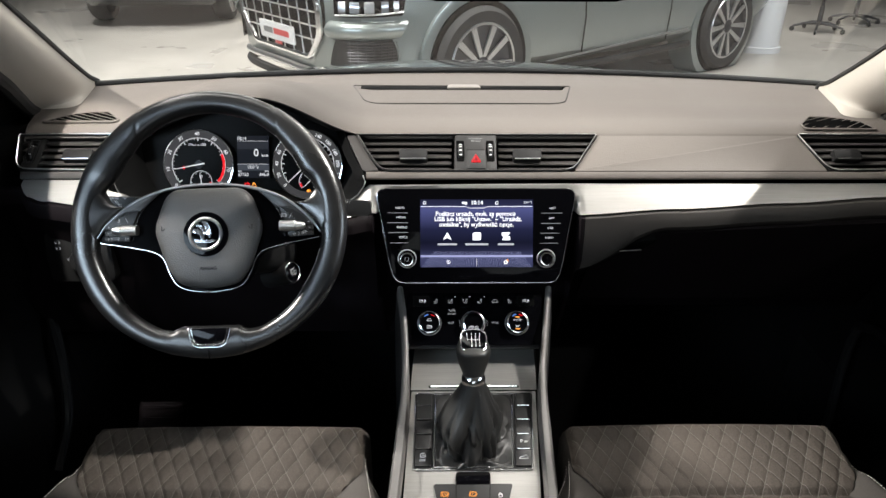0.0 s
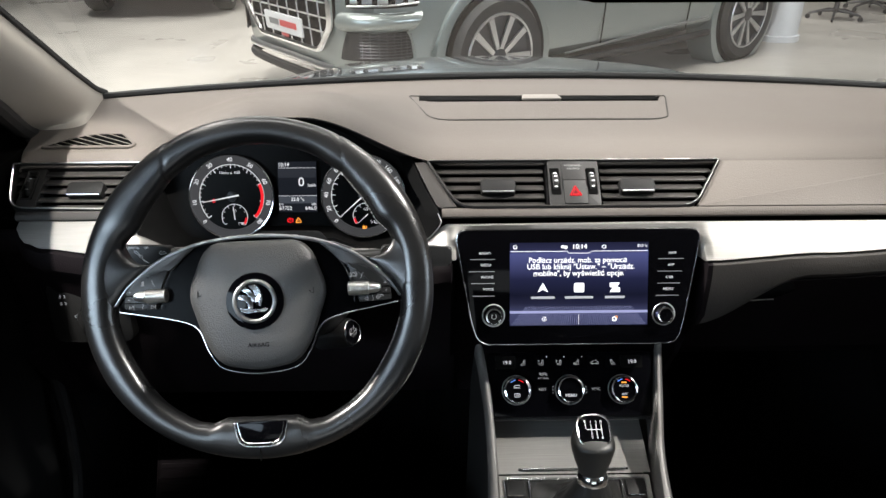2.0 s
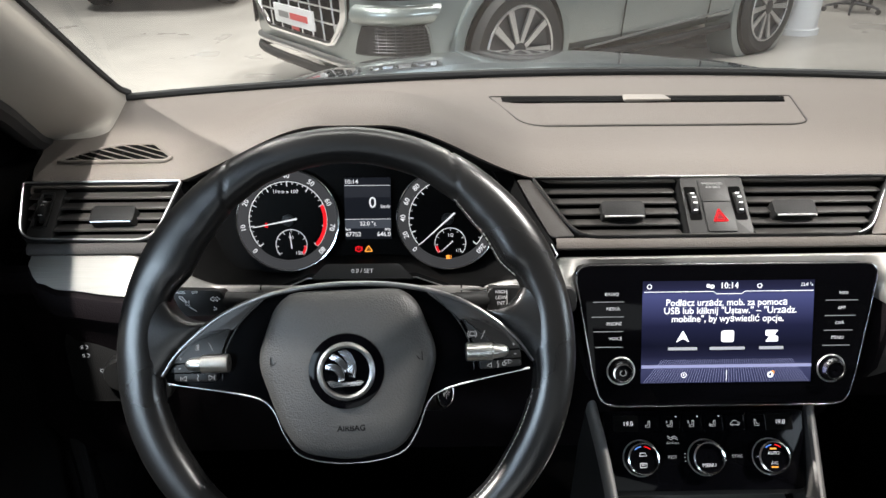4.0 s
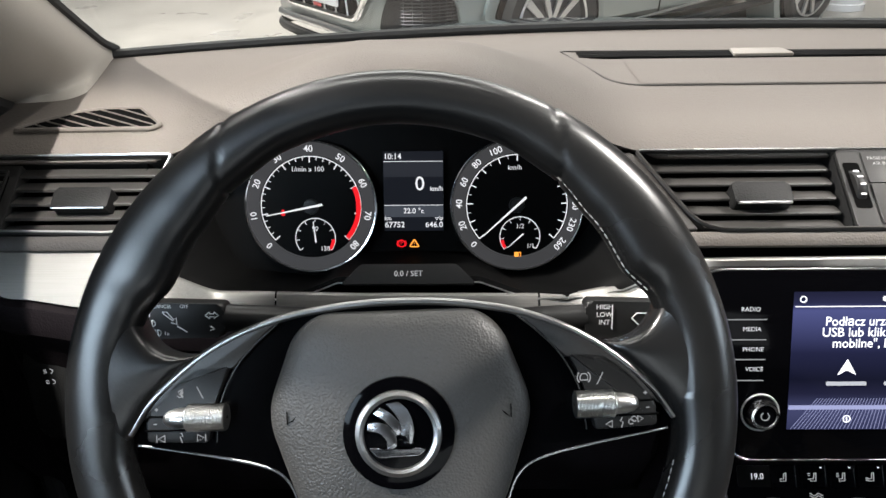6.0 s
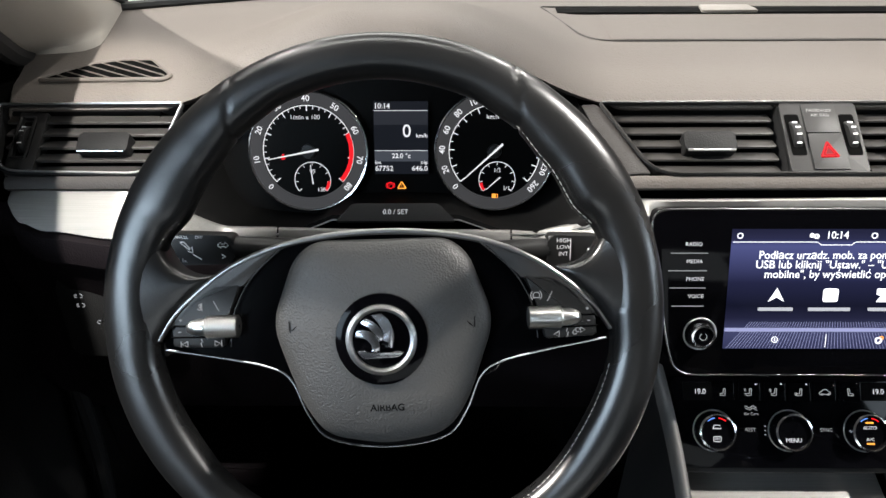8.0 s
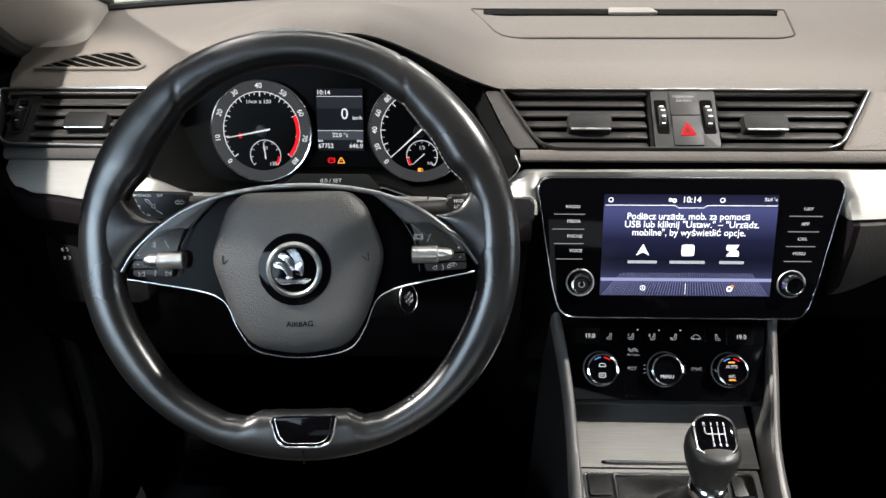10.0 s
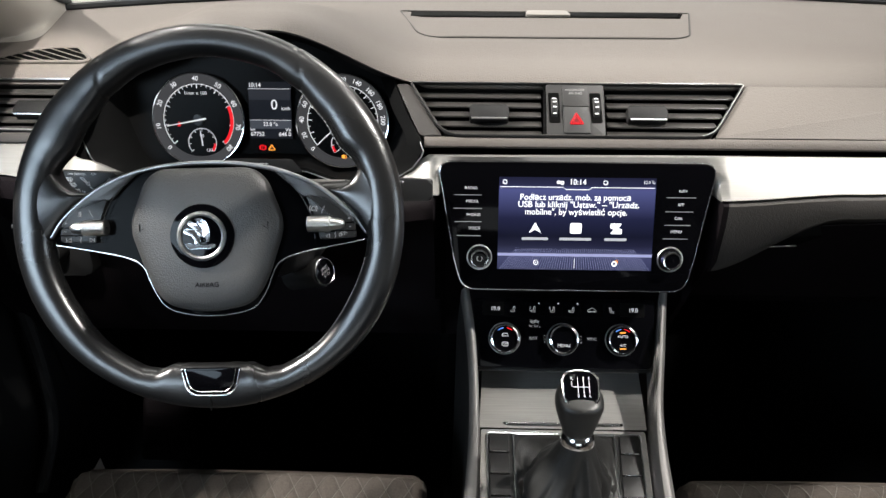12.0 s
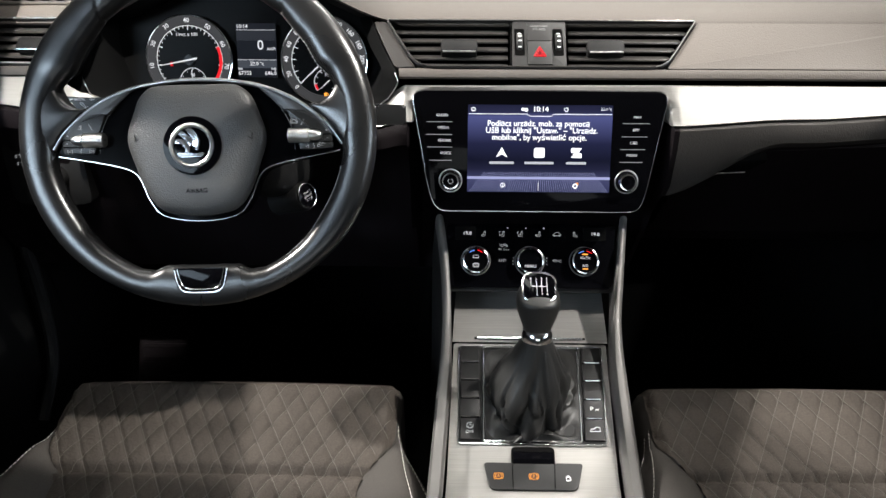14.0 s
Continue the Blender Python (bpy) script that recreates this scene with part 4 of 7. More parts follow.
demister(rounded([(-x - 0.048, y - 0.018) for x, y in SIDE_SLOT][::-1], 0.004, 3), -0.040, 6)


def centre_demister():
    t = thing("centre_demister", "long slotted windscreen demister with a speaker cover in the dashboard top", "air vent", "demister vents")
    cover = rounded([(-0.222, 1.408), (0.196, 1.408), (0.168, 1.300), (0.148, 1.288), (-0.165, 1.288), (-0.190, 1.300)], [0.006, 0.006, 0.02, 0.02, 0.02, 0.02])
    part("cover", grid_bm([[Vector((x, y, pad_z(x, y) + 0.0012)) for y in np.linspace(1.291, 1.376, 6)] for x in np.linspace(-0.160, 0.150, 20)]), PAD, t, "flush grey speaker cover")
    part("cover_seam", tube_bm([(x, y, pad_z(x, y) + 0.0002) for x, y in cover], 0.0012, True, 6), SURROUND, t)
    part("slot", plate_bm([(-0.208, 1.380), (0.176, 1.380), (0.186, 1.404), (-0.214, 1.404)], Matrix.Translation((0, 0, 1.0505)), 0.0, 0.002), VOID, t)
    for k in range(3):
        y = 1.3835 + 0.0075 * k
        part("slat", tube_bm([(-0.205, y, 1.0515), (0.176, y, 1.0515)], 0.0016, sides=6), PLASTIC_SMOOTH, t)
    part("sensor_cover", plate_bm(rounded([(-0.042, 1.380), (0.022, 1.380), (0.018, 1.405), (-0.038, 1.405)], 0.003), Matrix.Translation((0, 0, 1.0545)), 0.0, 0.003, 0.0008), SENSOR, t, "pale sensor cover in the slot")


centre_demister()


def air_vent(name, outline, slat_rows, tab, wheel_u, label, frame_line=None):
    t = thing(name, label, "air vent", "dashboard air vents")
    rim = rounded(outline, 0.007, 4)
    part("well", plate_bm(rim, VM, -0.022, 0.004), VOID, t)
    wall = bmesh.new()
    grid_bm([on(VM, rim, 0.0), on(VM, rim, -0.024)], wall, close_u=True)
    part("shroud", wall, PLASTIC_SMOOTH, t)
    if frame_line:
        loop = on(VM, rounded(frame_line, [0.004, 0.004, 0.020, 0.020], 5), 0.0008)
        part("vent_frame", tube_bm(loop, 0.0020, True, 8), PLASTIC_SMOOTH, t, "dark satin frame")
        loop = on(VM, rounded(frame_line, [0.004, 0.004, 0.020, 0.020], 5), 0.0028)
        part("chrome_line", tube_bm(loop[3:17], 0.0010 if name == "side_air_vent" else 0.0008, False, 8), SATIN_CHROME if name == "side_air_vent" else TRIM_SATIN, t, "thin chrome line")
        part("chrome_line", tube_bm(loop[16:] + loop[:4], 0.0010 if name == "side_air_vent" else 0.0006, False, 6), SATIN_CHROME if name == "side_air_vent" else SURROUND, t, "thin lower line")

    def ends(v):
        xs = []
        n = len(outline)
        for i in range(n):
            (x0, v0), (x1, v1) = outline[i - 1], outline[i]
            if (v0 - v) * (v1 - v) < 0:
                xs.append(x0 + (x1 - x0) * (v - v0) / (v1 - v0))
        return min(xs), max(xs)
    for v in slat_rows:
        lo, hi = ends(v)
        sm = VM @ pose(0, v, -0.009, -30)
        part("slat", plate_bm(rounded([(lo + 0.003, -0.0068), (hi - 0.003, -0.0068), (hi - 0.003, 0.0068), (lo + 0.003, 0.0068)], 0.002, 2), sm, 0.001, 0.0022, 0.0006, seg=1), SLAT, t)
    for u0, u1, v0, v1 in tab:
        own = plate_bm(rounded([(u0, v0), (u1, v0), (u1, v1), (u0, v1)], 0.003), VM, 0.003, 0.012, 0.002)
        tb = part("tab", own, PLASTIC, t, "sliding tab with chrome edge")
        part("tab_edge", tube_bm(on(VM, [(u0 + 0.002, v0 - 0.0004), (u1 - 0.002, v0 - 0.0004)], 0.0030), 0.0011, sides=8), DARK_CHROME if name == "side_air_vent" else SATIN_CHROME, tb, "bright lower edge")
    for u in wheel_u:
        part("wheel_plate", plate_bm(rounded([(u - 0.013, -0.0315), (u + 0.013, -0.0315), (u + 0.013, 0.0300), (u - 0.013, 0.0300)], 0.002, 3), VM, -0.004, 0.012, 0.001), SWITCH_GREY, t, "grey plate round the thumbwheel")
        part("thumbwheel", lathe_bm([(0.001, -0.0032), (0.014, -0.0032), (0.015, -0.0015), (0.015, 0.0015), (0.014, 0.0032), (0.001, 0.0032)], VM @ pose(u, 0, -0.009, 0, 90, 0), 28), PLASTIC_SMOOTH, t, "ribbed thumbwheel")
        part("wheel_slot", plate_bm(rounded([(u - 0.0055, -0.0190), (u + 0.0055, -0.0190), (u + 0.0055, 0.0190), (u - 0.0055, 0.0190)], 0.002, 3), VM, -0.0034, 0.0004), VOID, t)
        for k in range(4):
            part("wheel_mark", plate_bm([(u - 0.0018, 0.0085 - 0.0055 * k), (u + 0.0018, 0.0085 - 0.0055 * k), (u + 0.0018, 0.0095 - 0.0055 * k), (u - 0.0018, 0.0095 - 0.0055 * k)], VM, 0.0064 - 0.0016 * abs(k - 1.5), 0.0006), PRINT, t)
        part("wheel_bezel", tube_bm(on(VM, rounded([(u - 0.0065, -0.021), (u + 0.0065, -0.021), (u + 0.0065, 0.021), (u - 0.0065, 0.021)], 0.002, 3), 0.001), 0.0014, True, 6), PLASTIC_SMOOTH, t)
    return t


SLATS = (0.0250, 0.0115, -0.0020, -0.0155, -0.0290)
air_vent("centre_air_vent", [(-0.1905, 0.0345), (-0.034, 0.0345), (-0.036, -0.0375), (-0.150, -0.0375)], SLATS, [(-0.122, -0.077, -0.0155, 0.0035)], (), "black slatted centre air vent with chrome frame and sliding tab", [(-0.1915, 0.0350), (0.1985, 0.0350), (0.1525, -0.0385), (-0.1510, -0.0385)])
air_vent("centre_air_vent", [(0.036, 0.0345), (0.1975, 0.0345), (0.1515, -0.0375), (0.033, -0.0375)], SLATS, [(0.060, 0.105, -0.0155, 0.0035)], (), "black slatted centre air vent with chrome frame and sliding tab")
air_vent("side_air_vent", [(-0.735, 0.0335), (-0.570, 0.0345), (-0.586, -0.0375), (-0.720, -0.0345)], SLATS, [(-0.655, -0.610, -0.0155, 0.0035)], (-0.706,), "black slatted side air vent with chrome frame and thumbwheel", [(-0.736, 0.0345), (-0.569, 0.0355), (-0.585, -0.0385), (-0.721, -0.0355)])
air_vent("side_air_vent", [(0.530, 0.0345), (0.735, 0.0335), (0.720, -0.0345), (0.5615, -0.0375)], SLATS, [(0.577, 0.620, -0.0155, 0.0035)], (0.706,), "black slatted side air vent with chrome frame and thumbwheel", [(0.529, 0.0355), (0.736, 0.0345), (0.721, -0.0355), (0.5605, -0.0385)])


# ---- instruments ----
GM = plane_at(-0.375, 1.205, 0.959, 20)


def dial(parent, cu, cv, numerals, a0, step, needle, red, unit, subs, sub_needle, sub_marks):
    d = part("dial_face", plate_bm(circle(cu, cv, 0.0575, 56), GM, 0.0035, 0.003), CLUSTER_BLACK, parent, "black round dial with lit white scale")
    ring = bmesh.new()
    grid_bm([on(GM, circle(cu, cv, 0.0462, 72), 0.0038), on(GM, circle(cu, cv, 0.0470, 72), 0.0052), on(GM, circle(cu, cv, 0.0568, 72), 0.0066), on(GM, circle(cu, cv, 0.0580, 72), 0.0046)], ring, close_u=True)
    part("scale_ring", ring, DIAL_GREY, d, "grey scale ring")
    part("bezel", tube_bm(on(GM, circle(cu, cv, 0.0588, 72), 0.006), 0.0014, True, 8), CHROME, d, "chrome bezel")
    n = len(numerals)
    for i, s in enumerate(numerals):
        a = a0 - step * i
        r = 0.0516
        part("numeral", text_bm(s, 0.0082, GM, cu + r * math.cos(radians(a)), cv + r * math.sin(radians(a)), 0.0070, spin=a - 90, bold=0.00008), MARK_WHITE, d)
    bm = bmesh.new()
    minor = 4 if n < 10 else 2
    for k in range((n - 1) * minor + 1):
        a = radians(a0 - step * k / minor)
        long = k % minor == 0
        r0, r1, w = (0.0395 if long else 0.0418), 0.0448, (0.0005 if long else 0.0003)
        c, s = math.cos(a), math.sin(a)
        plate_bm([(cu + r0 * c - w * s, cv + r0 * s + w * c), (cu + r0 * c + w * s, cv + r0 * s - w * c), (cu + r1 * c + w * s, cv + r1 * s - w * c), (cu + r1 * c - w * s, cv + r1 * s + w * c)], GM, 0.0042, 0.0004, bm=bm)
    part("tick_scale", bm, MARK_WHITE, d)
    part("scale_arc", tube_bm(on(GM, circle(cu, cv, 0.0450, 60, a0, a0 - step * (n - 1)), 0.004), 0.00045, sides=5), MARK_WHITE, d)
    if red:
        outer, inner = circle(cu, cv, 0.0452, 24, *red), circle(cu, cv, 0.0408, 24, *red)
        part("red_zone", grid_bm([on(GM, outer, 0.0044), on(GM, inner, 0.0044)]), RED_GLOW, d, "red lit zone")
    join_u = text_bm(unit, 0.0062, GM, cu - 0.002, cv + 0.0335, 0.0042)
    part("unit", join_u, MARK_WHITE, d)
    # small gauge below
    su, sv = cu + 0.003, cv - 0.0285
    bm = tube_bm(on(GM, circle(su, sv, 0.0180, 40, 218, -38), 0.0042), 0.0004, sides=5)
    for k in range(9):
        a = radians(218 - 256 * k / 8)
        c, s = math.cos(a), math.sin(a)
        tube_bm(on(GM, [(su + 0.0145 * c, sv + 0.0145 * s), (su + 0.018 * c, sv + 0.018 * s)], 0.0042), 0.00035, sides=4, bm=bm)
    part("small_scale", bm, MARK_WHITE, d)
    lo, hi = subs
    part("small_red_zone", grid_bm([on(GM, circle(su, sv, 0.0180, 8, lo, hi), 0.0046), on(GM, circle(su, sv, 0.0150, 8, lo, hi), 0.0046)]), RED_GLOW, d)
    for s, du, dv in sub_marks:
        part("small_numeral", text_bm(s, 0.0058, GM, su + du, sv + dv, 0.0046), MARK_WHITE, d)

    def hand(u, v, a, r0, r1, w, h):
        c, s = math.cos(radians(a)), math.sin(radians(a))
        return plate_bm([(u - r0 * c - w * s, v - r0 * s + w * c), (u - r0 * c + w * s, v - r0 * s - w * c), (u + r1 * c + 0.35 * w * s, v + r1 * s - 0.35 * w * c), (u + r1 * c - 0.35 * w * s, v + r1 * s + 0.35 * w * c)], GM, h, 0.001, 0.0)
    part("small_needle", hand(su, sv, sub_needle, 0.004, 0.0150, 0.0006, 0.0055), MARK_WHITE, d)
    part("needle", hand(cu, cv, needle, 0.011, 0.0405, 0.0011, 0.0085), MARK_WHITE, d, "white lit needle")
    part("needle_cap", lathe_bm([(0.001, 0.0035), (0.0072, 0.0035), (0.0066, 0.0072), (0.001, 0.0076)], GM @ Matrix.Translation((cu, cv, 0)), 24), PLASTIC_SMOOTH, d)
    return d


def cluster():
    c = thing("instrument_cluster", "black instrument cluster with two lit dials and a small display", "instruments")
    outer = []
    for x in np.linspace(-0.592, -0.214, 40):
        outer.append(Vector((x, 1.181, pad_z(x, 1.172) - 0.0075)))
    outer += [Vector(q) for q in ((-0.2095, 1.1700, 1.0230), (-0.194, 1.1360, 1.0010), (-0.178, 1.1085, 0.9840), (-0.1738, 1.0985, 0.9770), (-0.1765, 1.0985, 0.9700), (-0.188, 1.1040, 0.9525), (-0.205, 1.1120, 0.9375), (-0.235, 1.1200, 0.9250), (-0.278, 1.1240, 0.9215), (-0.300, 1.130, 0.927), (-0.318, 1.132, 0.933), (-0.377, 1.133, 0.934), (-0.436, 1.132, 0.933), (-0.454, 1.130, 0.926), (-0.473, 1.128, 0.919), (-0.515, 1.128, 0.921), (-0.553, 1.129, 0.924), (-0.570, 1.131, 0.934), (-0.580, 1.136, 0.948), (-0.590, 1.146, 0.968), (-0.594, 1.158, 0.995))]
    mid = Vector((-0.380, 1.20, 0.962))
    inner, back = [], []
    for p in outer:
        q = mid + (p - mid) * 0.90
        low = p.z < mid.z
        z = p.z - 0.006 if low else mid.z + (p.z - mid.z) * 0.90
        inner.append(Vector((q.x, p.y + 0.020, z)))
        x, z = mid.x + (p.x - mid.x) * 0.87, mid.z + (p.z - mid.z) * (1.42 if low else 0.84)
        back.append(Vector((x, 1.205 + (z - 0.959) * math.tan(radians(20)) + 0.004, z)))
    lip = [p + Vector((0, -0.003, -0.004 if p.z < 0.96 else 0.002)) for p in outer]
    under = [p + Vector((0, 0.012, -0.012 if p.z < 0.96 else 0.0)) for p in outer]
    part("housing", grid_bm([under, lip, outer, inner, back], close_u=True), HOUSING, c, "black satin housing under the cowl")
    face = bmesh.new()
    face.faces.new([face.verts.new(p) for p in back])
    part("face", face, CLUSTER_BLACK, c)
    low = [p for p in outer if p.z < 0.99]
    part("lip_trim", tube_bm([p + Vector((0, -0.0045, -0.003)) for p in low], 0.0007, sides=6), SATIN_CHROME, c, "thin silver line round the cluster")
    dial(c, -0.0925, 0.004, [str(10 * k) for k in range(9)], 222, 33, 191, (24, -42), "1/min x 100", (-4, -38), 96, [("90", 0.0, 0.0085), ("130", 0.0085, -0.0098)])
    dial(c, 0.0925, 0.004, ["0", "20", "40", "60", "80", "100", "120", "140", "160", "180", "200", "230", "260"], 222, 22, 222, None, "km/h", (218, 190), 222, [("1/2", 0.0, 0.0095), ("1/1", 0.0095, -0.0085)])
    disp = part("display", plate_bm([(-0.0268, -0.0185), (0.0268, -0.0185), (0.0268, 0.0525), (-0.0268, 0.0525)], GM, 0.0035, 0.002), glow("cluster_display", (0.012, 0.014, 0.020), 0.5), c, "small lit display")
    part("display_band", plate_bm([(-0.0265, -0.006), (0.0265, -0.006), (0.0265, 0.0045), (-0.0265, 0.0045)], GM, 0.0042, 0.0004), glow("display_band_grey", (0.075, 0.085, 0.105), 0.7), disp)
    part("display_field", plate_bm([(-0.0265, 0.030), (0.0265, 0.030), (0.0265, 0.0430), (-0.0265, 0.0430)], GM, 0.0042, 0.0004), glow("display_field_grey", (0.05, 0.055, 0.07), 0.4), disp)
    part("display_rule", plate_bm([(-0.0265, 0.0435), (0.0265, 0.0435), (0.0265, 0.0440), (-0.0265, 0.0440)], GM, 0.0046, 0.0004), MARK_WHITE, disp)
    part("display_rule", plate_bm([(-0.0265, 0.0045), (0.0265, 0.0045), (0.0265, 0.0050), (-0.0265, 0.0050)], GM, 0.0046, 0.0004), MARK_WHITE, disp)
    lettering("display_word", [("10:14", 0.0072, -0.0262, 0.0480, "LEFT"), ("0", 0.0178, 0.0058, 0.0235), ("km/h", 0.0056, 0.0206, 0.0193), ("22.0 °c", 0.0066, 0.0, -0.0005), ("km", 0.0048, -0.0262, -0.0070, "LEFT"), ("67752", 0.0072, -0.0262, -0.0130, "LEFT"), ("trip", 0.0048, 0.0262, -0.0070, "RIGHT"), ("646.0", 0.0072, 0.0262, -0.0130, "RIGHT")], GM @ Matrix.Translation((0, 0, 0.0044)), MARK_WHITE, disp, bold=0.00008)
    # warning lamps
    w = part("brake_lamp", tube_bm(on(GM, circle(-0.0115, -0.030, 0.0030, 20), 0.004), 0.0006, True, 5), RED_GLOW, c, "red lit brake warning lamp")
    part("lamp_letter", text_bm("P", 0.0048, GM, -0.0115, -0.030, 0.0042), RED_GLOW, w)
    for sx in (1, -1):
        part("lamp_bracket", tube_bm(on(GM, circle(-0.0115, -0.030, 0.0042, 8, -40 + (0 if sx > 0 else 180), 40 + (0 if sx > 0 else 180)), 0.004), 0.0005, sides=4), RED_GLOW, w)
    tri = [(-0.0042, -0.0330), (0.0042, -0.0330), (0.0, -0.0262)]
    w = part("caution_lamp", tube_bm(on(GM, rounded(tri, 0.0008, 2), 0.004), 0.0006, True, 5), AMBER_GLOW, c, "amber lit warning triangle")
    part("lamp_letter", text_bm("!", 0.0048, GM, 0.0, -0.0308, 0.0042), AMBER_GLOW, w)
    f = part("fuel_lamp", plate_bm(rounded([(0.0905, -0.0445), (0.0945, -0.0445), (0.0945, -0.0385), (0.0905, -0.0385)], 0.0006, 2), GM, 0.0048, 0.0005), AMBER_GLOW, c, "amber lit fuel lamp")
    part("lamp_hose", tube_bm(on(GM, [(0.0945, -0.0425), (0.0962, -0.0432), (0.0962, -0.0395), (0.0952, -0.0385)], 0.0046), 0.0004, sides=4), AMBER_GLOW, f)
    part("belt_lamp", lathe_bm([(0.0001, 0), (0.0012, 0), (0.0012, 0.0006), (0.0001, 0.0007)], GM @ Matrix.Translation((-0.1180, 0.0005, 0.0040)), 12), RED_GLOW, c, "red lit belt lamp")
    part("belt_lamp", plate_bm(rounded([(-0.1200, -0.0040), (-0.1160, -0.0040), (-0.1168, -0.0005), (-0.1192, -0.0005)], 0.0006, 2), GM, 0.0046, 0.0005), RED_GLOW, c)
    sm = plane_at(-0.377, 1.1335, 0.9335, 48)
    b = part("set_button", plate_bm(rounded([(-0.056, -0.0085), (0.056, -0.0085), (0.040, 0.0085), (-0.040, 0.0085)], 0.003), sm, 0.004, 0.006, 0.0012), PLASTIC_SMOOTH, c, "long black reset button")
    part("button_text", text_bm("0.0 / SET", 0.0066, sm, 0, 0, 0.0044), PRINT, b)


cluster()


def light_switch():
    t = thing("light_switch", "black rotary light switch with small lit symbols in the dashboard", "switch")
    m = plane_at(-0.639, 1.081, 0.853, 8)
    part("plate", plate_bm(rounded([(-0.052, -0.045), (0.052, -0.045), (0.052, 0.040), (-0.052, 0.040)], 0.012), m, 0.0, 0.02, 0.003), PLASTIC, t)
    part("knob", lathe_bm([(0.001, 0.016), (0.017, 0.016), (0.019, 0.013), (0.020, 0.0), (0.001, 0.0)], m @ Matrix.Translation((0.008, -0.006, 0)), 32), PLASTIC_SMOOTH, t)
    for v in (0.022, 0.012):
        s = part("symbol", tube_bm(on(m, circle(-0.030, v, 0.0020, 8, -90, 90), 0.001), 0.0004, sides=4), MARK_SOFT, t, "small lit fog lamp symbol")
        for k in (-1, 0, 1):
            part("symbol_ray", tube_bm(on(m, [(-0.033, v + 0.0014 * k), (-0.0355, v + 0.0014 * k - 0.0005)], 0.001), 0.0003, sides=4), MARK_SOFT, s)
    part("symbol", tube_bm(on(m, circle(-0.0180, -0.0065, 0.0018, 12), 0.001), 0.0004, True, 4), MARK_SOFT, t)


light_switch()


# ---- steering wheel, stalks and column ----
WM = plane_at(-0.370, 0.940, 0.974, 30) @ pose(0, -0.003, 0, 0, 0, 1.8)


def steering_wheel():
    w = thing("steering_wheel", "black leather two-spoke steering wheel with chrome accents", "steering wheel")
    # inner edge of the rim by degrees above or below the spokes: full grips, slim flanks, a widened foot
    inner_up = [(0, 0.1500), (12, 0.1515), (19, 0.1500), (29, 0.1428), (42, 0.1455), (55, 0.1505), (68, 0.1535), (90, 0.1545)]
    inner_low = [(0, 0.1490), (12, 0.1520), (30, 0.1515), (50, 0.1542), (64, 0.1535), (69, 0.1505), (76, 0.1395), (82, 0.1365), (90, 0.1355)]
    rows, inner_line = [], []
    n = 720
    for i in range(n):
        deg = 360 * i / n
        flank = abs((deg + 90) % 180 - 90)
        r_in = lerp_rows(inner_up if deg < 180 else inner_low, flank)[0]
        r_out = 0.1840 + 0.0018 * smoothstep(70, 20, flank) - 0.0048 * smoothstep(60, 5, abs(deg - 270))
        half, cr = 0.5 * (r_out - r_in), 0.5 * (r_out + r_in)
        thick = 0.0138 + 0.0012 * smoothstep(0.0185, 0.0220, half) * (deg < 180)
        row = []
        for k in range(28):
            t = 2 * math.pi * k / 28
            cc, ss = math.cos(t), math.sin(t)
            e = (abs(cc) ** 2.35 + abs(ss) ** 2.35) ** (-1 / 2.35)
            # the two seams where pieces of leather meet lean inwards across the rim
            lean = 56.0 + 4.2 * cc * e
            near = min(abs(deg - lean), abs(deg - 180 + lean))
            f = 1 - 0.085 * math.exp(-(near / 0.42) ** 2) + 0.014 * smoothstep(12, 0.5, near) * (flank < lean)
            a = radians(deg)
            r = cr + half * cc * e * f
            row.append(WM @ Vector((r * math.cos(a) - 0.0004, r * math.sin(a), -0.0028 + thick * ss * e * f)))
        rows.append(row)
        a = radians(deg)
        inner_line.append(WM @ Vector(((r_in + 0.0016) * math.cos(a) - 0.0012, (r_in + 0.0016) * math.sin(a), 0.0030)))
    bm = bmesh.new()
    grid_bm(rows + [rows[0]], bm, close_u=True)
    bmesh.ops.remove_doubles(bm, verts=bm.verts, dist=1e-6)
    rim = part("rim", bm, LEATHER, w, "smooth black leather rim", angle=75)
    # one seam all round; top and upper left runs drawn darker for shade
    for a, b in ((22, 54), (70, 84), (126, 158), (193, 254), (286, 347)):
        part("stitching", stitches(inner_line[2 * a:2 * b], 0.0032, 0.0013, 0.0005), THREAD if a in (22, 193, 286) else THREAD_DARK, rim, "stitching on the inner edge")
    inlay = rounded([(-0.0270, -0.1385), (-0.0215, -0.1635), (0.0235, -0.1635), (0.0290, -0.1385)], [0.003, 0.012, 0.012, 0.003])
    part("lower_inlay", plate_bm(inlay, WM, 0.0112, 0.014, 0.0012), PIANO, w, "glossy black inlay")
    edge = on(WM, inlay, 0.0112)
    part("inlay_edge", tube_bm(edge[1:-2], 0.0011, sides=8), DARK_CHROME, w, "chrome edge")
    edge = on(WM, [(0.001 + (u - 0.001) * 0.87, -0.1385 + (v + 0.1385) * 0.87) for u, v in inlay], 0.0116)
    part("inlay_edge", tube_bm(edge[1:-2], 0.0006, sides=6), DARK_CHROME, w, "thin inner chrome line")
    part("leather_seam", tube_bm(on(WM, [(0.0, -0.1650), (0.0, -0.170), (0.0, -0.175), (0.0, -0.1785)], 0.0094), 0.0009, sides=6), VOID, rim)
